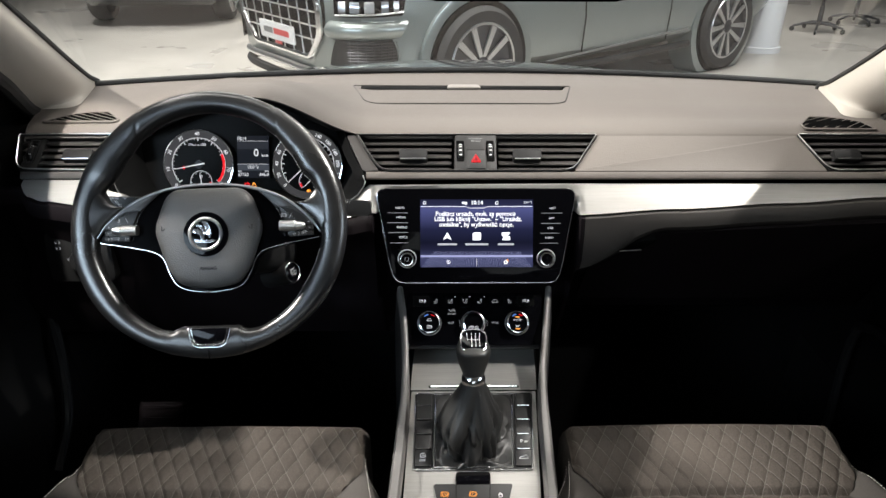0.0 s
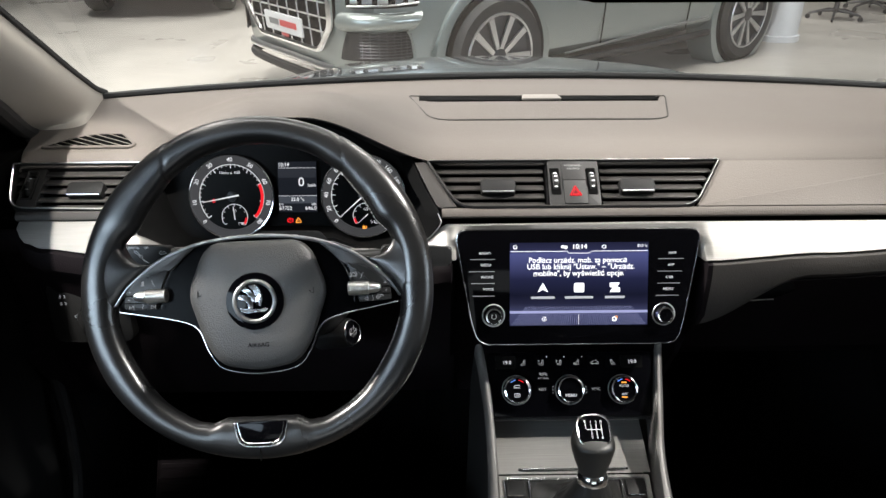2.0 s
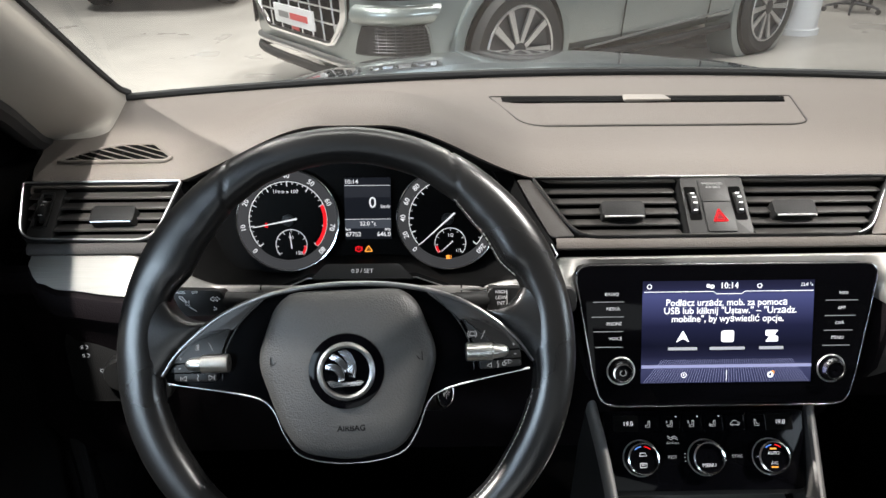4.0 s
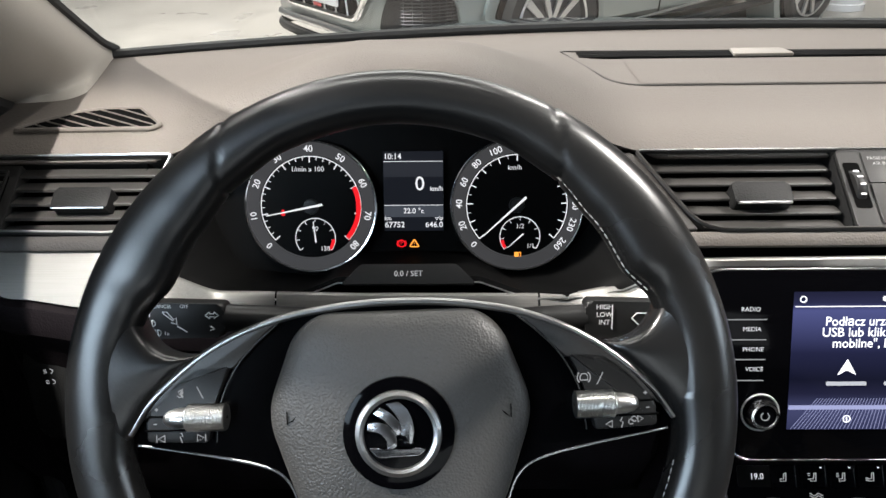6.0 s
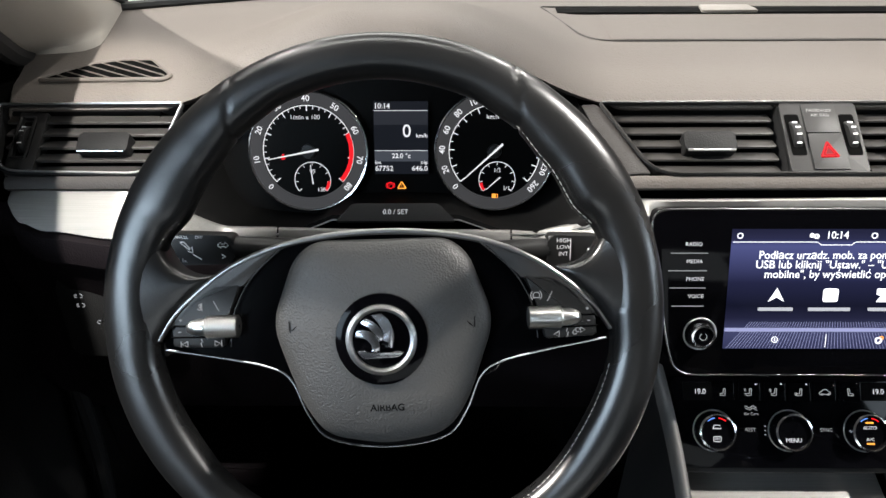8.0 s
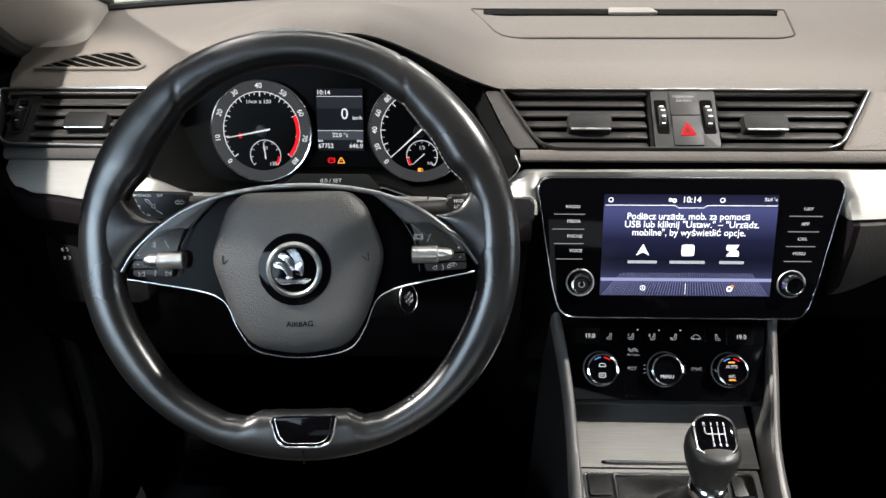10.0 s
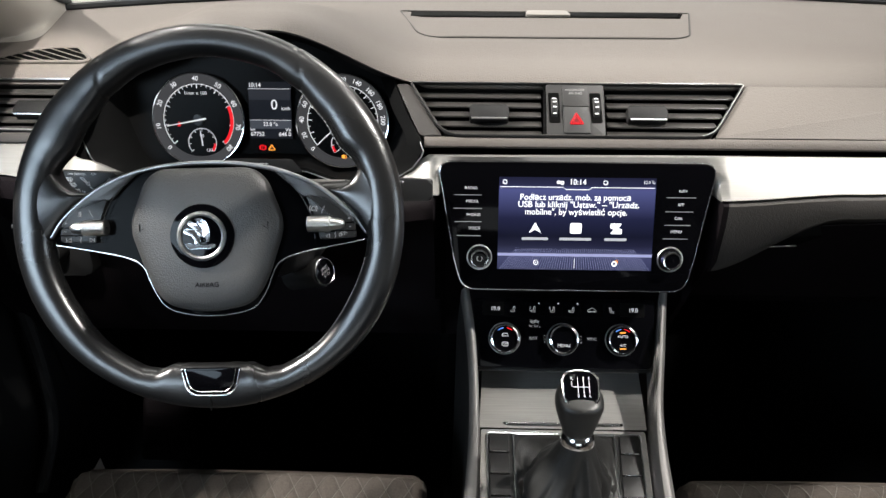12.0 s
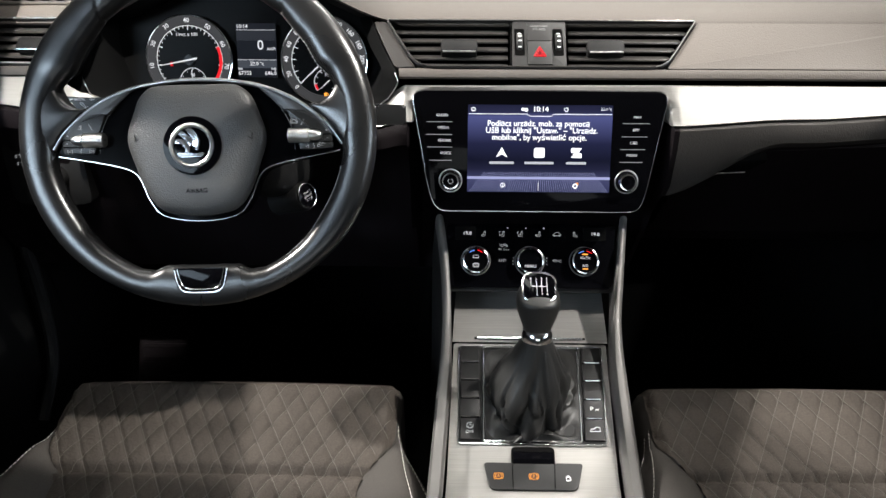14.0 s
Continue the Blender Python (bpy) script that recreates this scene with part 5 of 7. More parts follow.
    # hub behind the pad: the two spokes in one lens shape
    top = [(-0.150, -0.013), (-0.136, 0.006), (-0.105, 0.031), (-0.071, 0.046), (-0.035, 0.053), (0.0, 0.055), (0.035, 0.053), (0.071, 0.046), (0.105, 0.031), (0.136, 0.006), (0.150, -0.013)]
    low = [(0.147, -0.020), (0.105, -0.0275), (0.076, -0.0345), (0.063, -0.044), (0.053, -0.067), (0.038, -0.084), (0.0, -0.090), (-0.038, -0.084), (-0.053, -0.067), (-0.063, -0.044), (-0.076, -0.0345), (-0.105, -0.0275), (-0.147, -0.020)]
    tops = [(p.x, p.y) for p in arc_pts([(*q, 0) for q in top], 5)]
    lows = [(p.x, p.y) for p in arc_pts([(*q, 0) for q in low], 5)]
    part("spokes", plate_bm(tops + lows, WM, -0.002, 0.022, 0.002), SPOKE_BLACK, w, "glossy black spoke panel")
    part("upper_trim", tube_bm(on(WM, tops, 0.0012), 0.0022, sides=10), TRIM_SATIN, w, "satin chrome arc over the spokes")
    part("lower_trim", tube_bm(on(WM, lows, -0.0016), 0.0009, sides=8), DARK_CHROME, w, "chrome line under the spokes")
    part("hub_back", lathe_bm([(0.001, -0.05), (0.05, -0.05), (0.066, -0.02), (0.066, -0.012), (0.001, -0.012)], WM @ Matrix.Translation((0, -0.012, 0)), 36), PLASTIC, w)
    # grey leather shoulders between rim and upper trim
    for sx in (-1, 1):
        sh = [(p.x, p.y) for p in arc_pts([(sx * u, v, 0) for u, v in ((0.142, -0.006), (0.134, 0.0050), (0.120, 0.0185), (0.104, 0.0300), (0.085, 0.0395), (0.066, 0.0460))], 4)] + [(sx * u, v) for u, v in ((0.080, 0.0340), (0.0910, 0.0215), (0.1120, 0.0195), (0.1240, 0.0110), (0.1340, 0.0010))]
        part("spoke_shoulder", plate_bm(sh, WM, 0.0030, 0.010, 0.001), SHOULDER, w, "smooth grey spoke shoulder")
        part("inner_trim", tube_bm(on(WM, [(p.x, p.y) for p in arc_pts([(sx * u, v, 0) for u, v in ((0.1015, -0.0185), (0.0990, 0.0020), (0.0905, 0.0205), (0.0795, 0.0335), (0.0650, 0.0460))], 5)], 0.0026), 0.0004, sides=6), SWITCH_GREY, w, "thin dark edge")
    # leather webs from the rim to the upper trim
    for sx in (-1, 1):
        edge = arc_pts([(u, v, 0) for u, v in ((0.1490, 0.0700), (0.1455, 0.0520), (0.1395, 0.0390), (0.1315, 0.0315), (0.1215, 0.0285), (0.1140, 0.0275), (0.1230, 0.0180), (0.1370, 0.0040), (0.1500, -0.0150))], 5)
        rows = []
        for k, p in enumerate(edge):
            a = radians(27 - 33 * k / (len(edge) - 1))
            o = Vector((0.1660 * math.cos(a), 0.1660 * math.sin(a), 0))
            rows.append([WM @ Vector((sx * q.x, q.y, w_)) for q, w_ in ((p + (p - o).normalized() * -0.002, -0.016), (p, -0.008), (p, 0.0005), (p.lerp(o, 0.10), 0.0034), (p.lerp(o, 0.25), 0.0052), (p.lerp(o, 0.5), 0.0070), (p.lerp(o, 0.75), 0.0085), (o, 0.0100))])
        part("rim_web", grid_bm(rows), LEATHER, w, "leather web where the spoke meets the rim", angle=70)
    # airbag cover, domed
    poly = [(-0.044, 0.0500), (0.044, 0.0500), (0.0575, 0.039), (0.0735, -0.004), (0.055, -0.058), (0.0400, -0.0795), (0.0, -0.0865), (-0.0400, -0.0795), (-0.055, -0.058), (-0.0735, -0.004), (-0.0575, 0.039)]
    out = rounded(poly, 0.014, 5)
    rings = []
    for f, h in ((1.0, -0.004), (1.0, 0.003), (0.985, 0.0065), (0.95, 0.0090), (0.86, 0.0115), (0.70, 0.0135), (0.45, 0.0150), (0.2, 0.0155), (0.02, 0.0155)):
        rings.append(on(WM, [(u * f, -0.012 + (v + 0.012) * f) for u, v in out], h))
    cover = part("airbag_cover", grid_bm(rings, close_u=True, cap=True), LEATHER_PAD, w, "dark grained airbag cover")
    part("embossed_word", text_bm("AIRBAG", 0.0064, WM, 0.002, -0.0590, 0.0140, bold=0.0001), VOID, cover)
    for sx in (-1, 1):
        part("horn_mark", tube_bm(on(WM, [(sx * 0.060, -0.001), (sx * 0.060, -0.008), (sx * 0.057, -0.006), (sx * 0.053, -0.0015)], 0.0122), 0.0004, sides=4), VOID, cover)
    bc = (0.0, -0.0135)
    bz = 0.0165
    badge = part("badge_base", lathe_bm([(0.001, 0.0), (0.0300, 0.0), (0.0295, 0.0035), (0.0250, 0.0042), (0.001, 0.0042)], WM @ Matrix.Translation((*bc, bz - 0.003)), 56), PIANO, w, "round black badge with chrome ring and plain winged shape")
    part("badge_ring", lathe_bm([(0.0182, 0.0), (0.0188, 0.0022), (0.0205, 0.0030), (0.0226, 0.0020), (0.0232, 0.0)], WM @ Matrix.Translation((*bc, bz + 0.0006)), 64), SATIN_CHROME, badge, "polished ring")
    # a plain emblem: three swept strokes over a bar, with a round hole
    plain = [[(-62, 159), (5, 169), (50, 130), (75, 70), (83, 15), (70, -55), (50, -50), (10, -5), (17, 55), (-15, 110)],
             [(-130, 110), (-90, 142), (-35, 110), (10, 60), (15, 5), (-15, -15), (-33, 33), (-70, 75)],
             [(-155, 60), (-115, 67), (-60, 55), (-25, 15), (-5, -35), (-15, -70), (-65, -80), (-55, -45), (-75, -5), (-110, 15), (-162, 20)],
             [(-155, -70), (-110, -63), (-65, -83), (60, -83), (95, -67), (143, -80), (105, -110), (-110, -117)]]
    for pl in plain:
        part("emblem", plate_bm(rounded([(1.02e-4 * u + bc[0], 1.02e-4 * v + bc[1]) for u, v in pl], 0.0009, 3), WM, bz + 0.0030, 0.0020, 0.0005, seg=2), DARK_CHROME, badge)
    part("emblem_eye", lathe_bm([(0.0001, 0.0), (0.0019, 0.0), (0.0024, 0.0006), (0.0019, 0.0004), (0.0001, 0.0003)], WM @ Matrix.Translation((bc[0] + 0.002, bc[1] - 0.0033, bz + 0.0031)), 20), PIANO, badge)
    # switch pods
    for sx in (-1, 1):
        pod = rounded([(sx * u, v) for u, v in ((0.1405, -0.0175), (0.1395, -0.004), (0.124, 0.013), (0.112, 0.0215), (0.092, 0.0245), (0.101, 0.006), (0.106, -0.019))], 0.003, 3)
        p = part("switch_pod", plate_bm(pod, WM, 0.003, 0.006, 0.0015), PLASTIC_SMOOTH, w, "black switch pod")
        part("pod_gap", tube_bm(on(WM, [(sx * 0.139, -0.0035), (sx * 0.128, -0.0035)], 0.0031), 0.0006, sides=4), VOID, p)
        part("pod_gap", tube_bm(on(WM, [(sx * 0.104, -0.0115), (sx * 0.141, -0.0110)], 0.0031), 0.0006, sides=4), VOID, p)
        roll = [(0.0072 + (0.0004 if k % 2 else 0.0), 0.021 * k / 56) for k in range(57)]
        prof = [(0.0005, -0.0125), (0.0026, -0.0118), (0.0044, -0.0095), (0.0054, -0.0055), (0.0058, -0.0006), (0.0058, 0.0)] + [(r * 0.98, 0.001 + h) for r, h in roll] + [(0.0058, 0.0225), (0.001, 0.0225)]
        part("scroll_roller", lathe_bm(prof, WM @ pose(sx * 0.1175, -0.0045, 0.0040, 0, -90 * sx, 0), 36), ROLLER, p, "knurled chrome scroll roller")
        marks = bmesh.new()
        lines = [[(0.1115, 0.0125), (0.1085, 0.0065), (0.1080, 0.0060)], [(0.1210, -0.0125), (0.1200, -0.0145), (0.1215, -0.0150), (0.1205, -0.0180)], [(0.1352, 0.0005), (0.1332, 0.0005)], [(0.1342, 0.0015), (0.1342, -0.0005)], [(0.1360, -0.0075), (0.1342, -0.0075)]]
        if sx < 0:
            lines += [circle(0.1205, 0.0095, 0.0012, 10), [(0.1192, 0.0072), (0.1215, 0.0068), (0.1225, 0.0078)], circle(0.1180, 0.0090, 0.0022, 6, -50, 50), circle(0.1172, 0.0090, 0.0032, 6, -50, 50)]
            lines += [[(0.1345, -0.0138), (0.1345, -0.0175)], [(0.1300, -0.0138), (0.1338, -0.0157), (0.1300, -0.0175), (0.1300, -0.0138)], [(0.1120, -0.0138), (0.1082, -0.0157), (0.1120, -0.0175), (0.1120, -0.0138)], [(0.1075, -0.0138), (0.1075, -0.0175)]]
        else:
            lines += [circle(0.1010, 0.0100, 0.0036, 8, 130, 230), circle(0.1010, 0.0100, 0.0036, 8, -50, 50), [(0.0990, 0.0085), (0.1032, 0.0085), (0.1032, 0.0105), (0.1022, 0.0120), (0.1000, 0.0120), (0.0990, 0.0105), (0.0990, 0.0085)]]
            lines += [[(0.1155, -0.0140), (0.1120, -0.0160), (0.1155, -0.0178), (0.1155, -0.0140)], circle(0.1275, -0.0135, 0.0014, 10), circle(0.1258, -0.0150, 0.0014, 10), [(0.1295, -0.0118), (0.1325, -0.0135), (0.1295, -0.0152), (0.1295, -0.0118)]]
        for q in lines:
            tube_bm(on(WM, [(sx * u, v) for u, v in q], 0.0033), 0.00032, sides=4, bm=marks)
        part("printed_marking", marks, MARK_SOFT, p, "small white symbols")
    return w


steering_wheel()


def column():
    c = thing("steering_column", "black plastic steering column cowl behind the wheel", "column cowl")
    rows = []
    for y, z, hw, hh in ((0.965, 0.955, 0.055, 0.045), (1.0, 0.935, 0.070, 0.052), (1.06, 0.905, 0.075, 0.055), (1.14, 0.875, 0.075, 0.055)):
        rows.append([Vector((-0.372 + hw * math.cos(t) * (abs(math.cos(t)) ** 4 + abs(math.sin(t)) ** 4) ** -0.25, y, z - 0.02 + hh * math.sin(t) * (abs(math.cos(t)) ** 4 + abs(math.sin(t)) ** 4) ** -0.25)) for t in (2 * math.pi * k / 32 for k in range(32))])
    part("cowl", grid_bm(rows, close_u=True, cap=True), PLASTIC, c)
    return c


column()


def stalk(name, m, w, label, neck, marks):
    s = thing(name, label, "stalk", "column stalks")
    part("lever", plate_bm(rounded([(-w, -0.0135), (w, -0.0120), (w, 0.0110), (-w, 0.0135)], 0.005), m, 0.006, 0.014, 0.003, seg=3), PLASTIC_SMOOTH, s)
    part("neck", tube_bm([m @ Vector(q) for q in neck], [0.009, 0.011, 0.013], sides=12), PLASTIC_SMOOTH, s)
    bm = bmesh.new()
    for q in marks:
        tube_bm(on(m, q, 0.0064), 0.00035, sides=4, bm=bm)
    part("printed_marking", bm, PRINT, s, "white printed symbols")
    return s


def lamp_mark(u, v):
    return [[(u, v - 0.0022), (u, v + 0.0022)]] + [circle(u, v, 0.0022, 8, -90, 90)] + [[(u - 0.0050, v + d), (u - 0.0012, v + d)] for d in (-0.0018, -0.0006, 0.0006, 0.0018)]


left_marks = lamp_mark(-0.010, 0.0040) + lamp_mark(-0.0065, -0.0020) + lamp_mark(-0.0030, -0.0085) + [[(0.001, 0.006), (0.004, 0.0060), (0.0085, 0.0005), (0.010, 0.0020), (0.0105, -0.0025), (0.0065, -0.0015), (0.008, -0.0003), (0.002, 0.0045), (0.001, 0.006)], [(0.0105, -0.004), (0.017, -0.008)], [(0.030, 0.0035), (0.033, 0.0058), (0.033, 0.0045), (0.036, 0.0045), (0.036, 0.0058), (0.039, 0.0035), (0.036, 0.0012), (0.036, 0.0025), (0.033, 0.0025), (0.033, 0.0012), (0.030, 0.0035)], [(0.033, -0.0040), (0.036, -0.0060), (0.033, -0.0070)]]
stalk("indicator_stalk", plane_at(-0.538, 1.034, 0.961, 20), 0.043, "black indicator stalk with white printed lamp symbols", [(0.040, 0, -0.002), (0.075, -0.004, -0.006), (0.11, -0.010, -0.012)], left_marks)
right_marks = [[(-0.011, 0.001), (-0.0075, 0.0045), (0.0, 0.0045), (0.0035, 0.001), (-0.0005, -0.0035), (-0.0065, -0.0035), (-0.011, 0.001)], [(-0.004, -0.0035), (-0.001, 0.0030)], [(0.004, 0.0085), (0.005, 0.0095)], [(0.0075, 0.0085), (0.0085, 0.0095)], [(0.011, 0.0085), (0.012, 0.0095)], [(-0.0245, -0.007), (-0.0245, 0.010)]]
wiper = stalk("wiper_stalk", plane_at(-0.205, 1.048, 0.950, 20), 0.043, "black wiper stalk with white printed words and symbols", [(-0.040, 0, -0.002), (-0.07, -0.004, -0.006), (-0.10, -0.010, -0.012)], right_marks)
wm = plane_at(-0.205, 1.048, 0.950, 20)
lettering("printed_word", [("HIGH", 0.0048, -0.0300, 0.0090), ("LOW", 0.0048, -0.0300, 0.0035), ("INT", 0.0048, -0.0300, -0.0020)], wm @ Matrix.Translation((0, 0, 0.006)), PRINT, wiper, "printed words")
for ob in scene.objects:
    if ob.name == "indicator_stalk":
        lettering("printed_word", [("ON CANCEL", 0.0034, -0.0020, 0.0098), ("OFF", 0.0034, 0.0160, 0.0098), ("1x", 0.0038, 0.0030, -0.0090)], plane_at(-0.538, 1.034, 0.961, 20) @ Matrix.Translation((0, 0, 0.006)), PRINT, ob, "printed words")


def start_button():
    b = thing("start_button", "black engine start button with silver ring in a grey housing", "button")
    m = Matrix.Translation((-0.2915, 1.042, 0.8425)) @ pose(0, 0, 0, 68, 0, 64)
    part("housing", lathe_bm([(0.001, -0.05), (0.019, -0.05), (0.019, -0.004), (0.017, 0.001), (0.001, 0.001)], m, 36), PLASTIC_SMOOTH, b)
    part("button", lathe_bm([(0.001, 0.0), (0.0150, 0.0), (0.0150, 0.003), (0.013, 0.004), (0.001, 0.0042)], m, 36), PIANO, b)
    part("ring", tube_bm([m @ Vector((*q, 0.003)) for q in circle(0, 0, 0.0155, 36)], 0.0008, True, 6), DARK_CHROME, b, "silver ring")
    bm = bmesh.new()
    for s, v in (("START", 0.0045), ("ENGINE", 0.0), ("STOP", -0.0045)):
        join(bm, text_bm(s, 0.0044, m, 0, v, 0.0046))
    part("printed_word", bm, PRINT_DIM, b, "printed words")


start_button()


# ---- centre stack: hazard panel, infotainment, climate ----
def hazard_panel():
    h = thing("hazard_switch_panel", "dark grey switch panel with red hazard triangle between the vents", "switch panel")
    part("panel", plate_bm(rounded([(-0.0325, 0.0335), (0.0345, 0.0335), (0.0320, -0.0375), (-0.0345, -0.0375)], 0.002), VM, 0.002, 0.02, 0.0012), SWITCH_GREY, h)
    for sx in (-1, 1):
        u = sx * 0.0240 - 0.0005
        well = rounded([(u - 0.0062, -0.021), (u + 0.0062, -0.021), (u + 0.0062, 0.021), (u - 0.0062, 0.021)], 0.002, 3)
        part("slot", plate_bm(well, VM, 0.0026, 0.0006), VOID, h)
        tw = part("thumbwheel", lathe_bm([(0.001, -0.0038), (0.0165, -0.0038), (0.0175, -0.0022), (0.0175, 0.0022), (0.0165, 0.0038), (0.001, 0.0038)], VM @ pose(u, 0, -0.0085, 0, 90, 0), 32), PLASTIC_SMOOTH, h, "ribbed thumbwheel")
        for k in range(4):
            v = 0.0105 - 0.0070 * k
            part("wheel_mark", plate_bm([(u - 0.0020, v - 0.0007), (u + 0.0020, v - 0.0007), (u + 0.0020, v + 0.0007), (u - 0.0020, v + 0.0007)], VM, -0.0085 + math.sqrt(0.0175 ** 2 - v * v) + 0.0006, 0.0008), PRINT, tw)
    part("airbag_lamp", plate_bm(rounded([(-0.0145, 0.002), (0.0155, 0.002), (0.0160, 0.031), (-0.0140, 0.031)], 0.001), VM, 0.0032, 0.003, 0.0006), SWITCH_GREY, h)
    lettering("printed_word", [("PASSENGER", 0.0043, 0.0005, 0.0245), ("AIR BAG", 0.0043, 0.0005, 0.0195)], VM @ Matrix.Translation((0, 0, 0.0030)), PRINT_DIM, h, "dim printed words")
    b = part("hazard_button", plate_bm(rounded([(-0.0150, -0.0355), (0.0150, -0.0355), (0.0155, 0.0005), (-0.0145, 0.0005)], 0.001), VM, 0.0036, 0.004, 0.0008), SWITCH_GREY, h)
    for k, r in ((0, 0.0085), (1, 0.0050)):
        t = [(0.0 + r * math.cos(radians(a)), -0.0185 + r * math.sin(radians(a)) * 1.15) for a in (90, 210, 330)]
        part("triangle", tube_bm(on(VM, rounded(t, 0.0008, 2), 0.0040), 0.0009 if k == 0 else 0.0006, True, 5), RED_GLOW, b, "red lit triangle")
    t = [(0.0 + 0.0068 * math.cos(radians(a)), -0.0185 + 0.0068 * math.sin(radians(a)) * 1.15) for a in (90, 210, 330)]
    part("triangle_field", plate_bm(t, VM, 0.0039, 0.0004), glow("deep_red_backlight", (0.7, 0.006, 0.012), 0.5), b)


hazard_panel()

SM = plane_at(0, 1.055, 0.898, 22)


def infotainment():
    t = thing("infotainment_unit", "glossy black infotainment unit with lit blue screen and chrome edge", "infotainment")
    out = rounded([(-0.1575, 0.0745), (0.1550, 0.0745), (0.1345, -0.0440), (0.1270, -0.0725), (-0.1270, -0.0725), (-0.1365, -0.0440)], [0.017, 0.017, 0.03, 0.020, 0.020, 0.03], 6)
    part("glass_front", plate_bm(out, SM, 0.0, 0.030, 0.0012), PIANO, t, "glossy black front")
    part("chrome_edge", tube_bm(on(SM, out, -0.001), 0.0011, True, 8), DARK_CHROME, t, "chrome edge")
    part("back", plate_bm([(u * 0.98, v * 0.97) for u, v in out], SM, -0.025, 0.05), PLASTIC, t)
    s = part("screen", plate_bm([(-0.0880, -0.0480), (0.0880, -0.0480), (0.0875, 0.0580), (-0.0880, 0.0580)], SM, 0.0006, 0.0008), DISPLAY, t, "lit dark blue screen")
    rule = bmesh.new()
    for q in ([(-0.0870, 0.0470), (-0.016, 0.0470), (-0.013, 0.0445), (0.013, 0.0445), (0.016, 0.0470), (0.0865, 0.0470)],):
        tube_bm(on(SM, q, 0.0012), 0.00035, sides=4, bm=rule)
    part("screen_rule", rule, SCREEN_TEXT, s)
    TM = SM @ Matrix.Translation((0, 0, 0.0007))
    bm = text_bm("10:14", 0.0086, TM, 0.0, 0.0527, bold=0.00012)
    join(bm, text_bm("22.0 °c", 0.0046, TM, 0.0795, 0.0532))
    for body, v, u0, u1 in (("Podłącz urządz. mob. za pomocą", 0.0355, -0.064, 0.060), ("USB lub kliknij \"Ustaw.\" – \"Urządz.", 0.0272, -0.066, 0.070), ("mobilne\", by wyświetlić opcje.", 0.0188, -0.058, 0.057)):
        join(bm, text_bm(body, 0.0098, TM, (u0 + u1) / 2, v, bold=0.00010, fit=u1 - u0))
    part("screen_text", bm, SCREEN_TEXT, s, "white words on the screen")
    # three plain icons with bars in place of names
    part("icon", plate_bm(rounded([(-0.0530, -0.0055), (-0.0460, -0.0015), (-0.0390, -0.0055), (-0.0460, 0.0070)], 0.001, 3), SM, 0.0014, 0.0004), SCREEN_TEXT, s, "white arrow icon")
    part("icon", plate_bm(rounded([(-0.0065, -0.0055), (0.0065, -0.0055), (0.0065, 0.0065), (-0.0065, 0.0065)], 0.0025, 4), SM, 0.0014, 0.0004), SCREEN_TEXT, s, "white square icon")
    part("icon", plate_bm(rounded([(0.0390, -0.0055), (0.0520, -0.0055), (0.0520, 0.0000), (0.0480, 0.0010), (0.0520, 0.0065), (0.0390, 0.0065), (0.0390, 0.0010), (0.0430, 0.0000)], 0.0008, 2), SM, 0.0014, 0.0004), SCREEN_TEXT, s, "white link icon")
    for u, w in ((-0.046, 0.0150), (0.0, 0.0180), (0.0455, 0.0125)):
        part("caption_bar", plate_bm(rounded([(u - w, -0.0135), (u + w, -0.0135), (u + w, -0.0105), (u - w, -0.0105)], 0.0008, 2), SM, 0.0014, 0.0004), glow("caption_grey", (0.6, 0.62, 0.68), 0.9), s, "caption shown as a plain bar")
    fan = bmesh.new()
    for k in range(-38, 39):
        if abs(k * 0.00285) < 0.0865:
            tube_bm(on(SM, [(k * 0.00222, -0.0235), (k * 0.00285, -0.0475)], 0.0010), 0.00028, sides=3, bm=fan)
    part("screen_hatch", fan, glow("hatch_blue", (0.30, 0.32, 0.55), 0.8), s)
    part("screen_band", plate_bm([(-0.0878, -0.0322), (0.0878, -0.0322), (0.0878, -0.0290), (-0.0878, -0.0290)], SM, 0.0012, 0.0004), glow("band_lavender", (0.45, 0.48, 0.80), 0.8), s)
    for pts, rad, loop in ((circle(-0.0440, -0.0395, 0.0026, 16), 0.0004, True), ([(-0.0440, -0.0408), (-0.0440, -0.0382)], 0.0005, False), ([(0.0, -0.0345), (0.0, -0.0460)], 0.0003, False), (circle(0.0455, -0.0400, 0.0024, 12), 0.0009, True), (circle(-0.0815, 0.0525, 0.0022, 14), 0.0005, True), (circle(0.031, 0.0525, 0.0022, 14), 0.0005, True), (circle(-0.0215, 0.0528, 0.0013, 10), 0.0008, True), (circle(-0.0175, 0.0520, 0.0016, 10), 0.0008, True)):
        part("screen_icon", tube_bm(on(SM, pts, 0.0014), rad, loop, 4), SCREEN_TEXT, s)
    part("screen_icon", tube_bm(on(SM, circle(0.0478, -0.0376, 0.0014, 10), 0.0016), 0.0006, True, 4), AMBER_GLOW, s, "amber gear mark")
    # touch keys
    words = [("RADIO", 0.0047, -0.1195, 0.0450), ("MEDIA", 0.0047, -0.1180, 0.0300), ("PHONE", 0.0047, -0.1165, 0.0145), ("VOICE", 0.0047, -0.1150, -0.0008), ("NAV", 0.0047, 0.1180, 0.0440), ("APP", 0.0047, 0.1165, 0.0285), ("CAR", 0.0047, 0.1150, 0.0130), ("MENU", 0.0047, 0.1135, -0.0022)]
    lettering("key_word", words, SM @ Matrix.Translation((0, 0, 0.0004)), MARK_WHITE, t, "white lit key words")
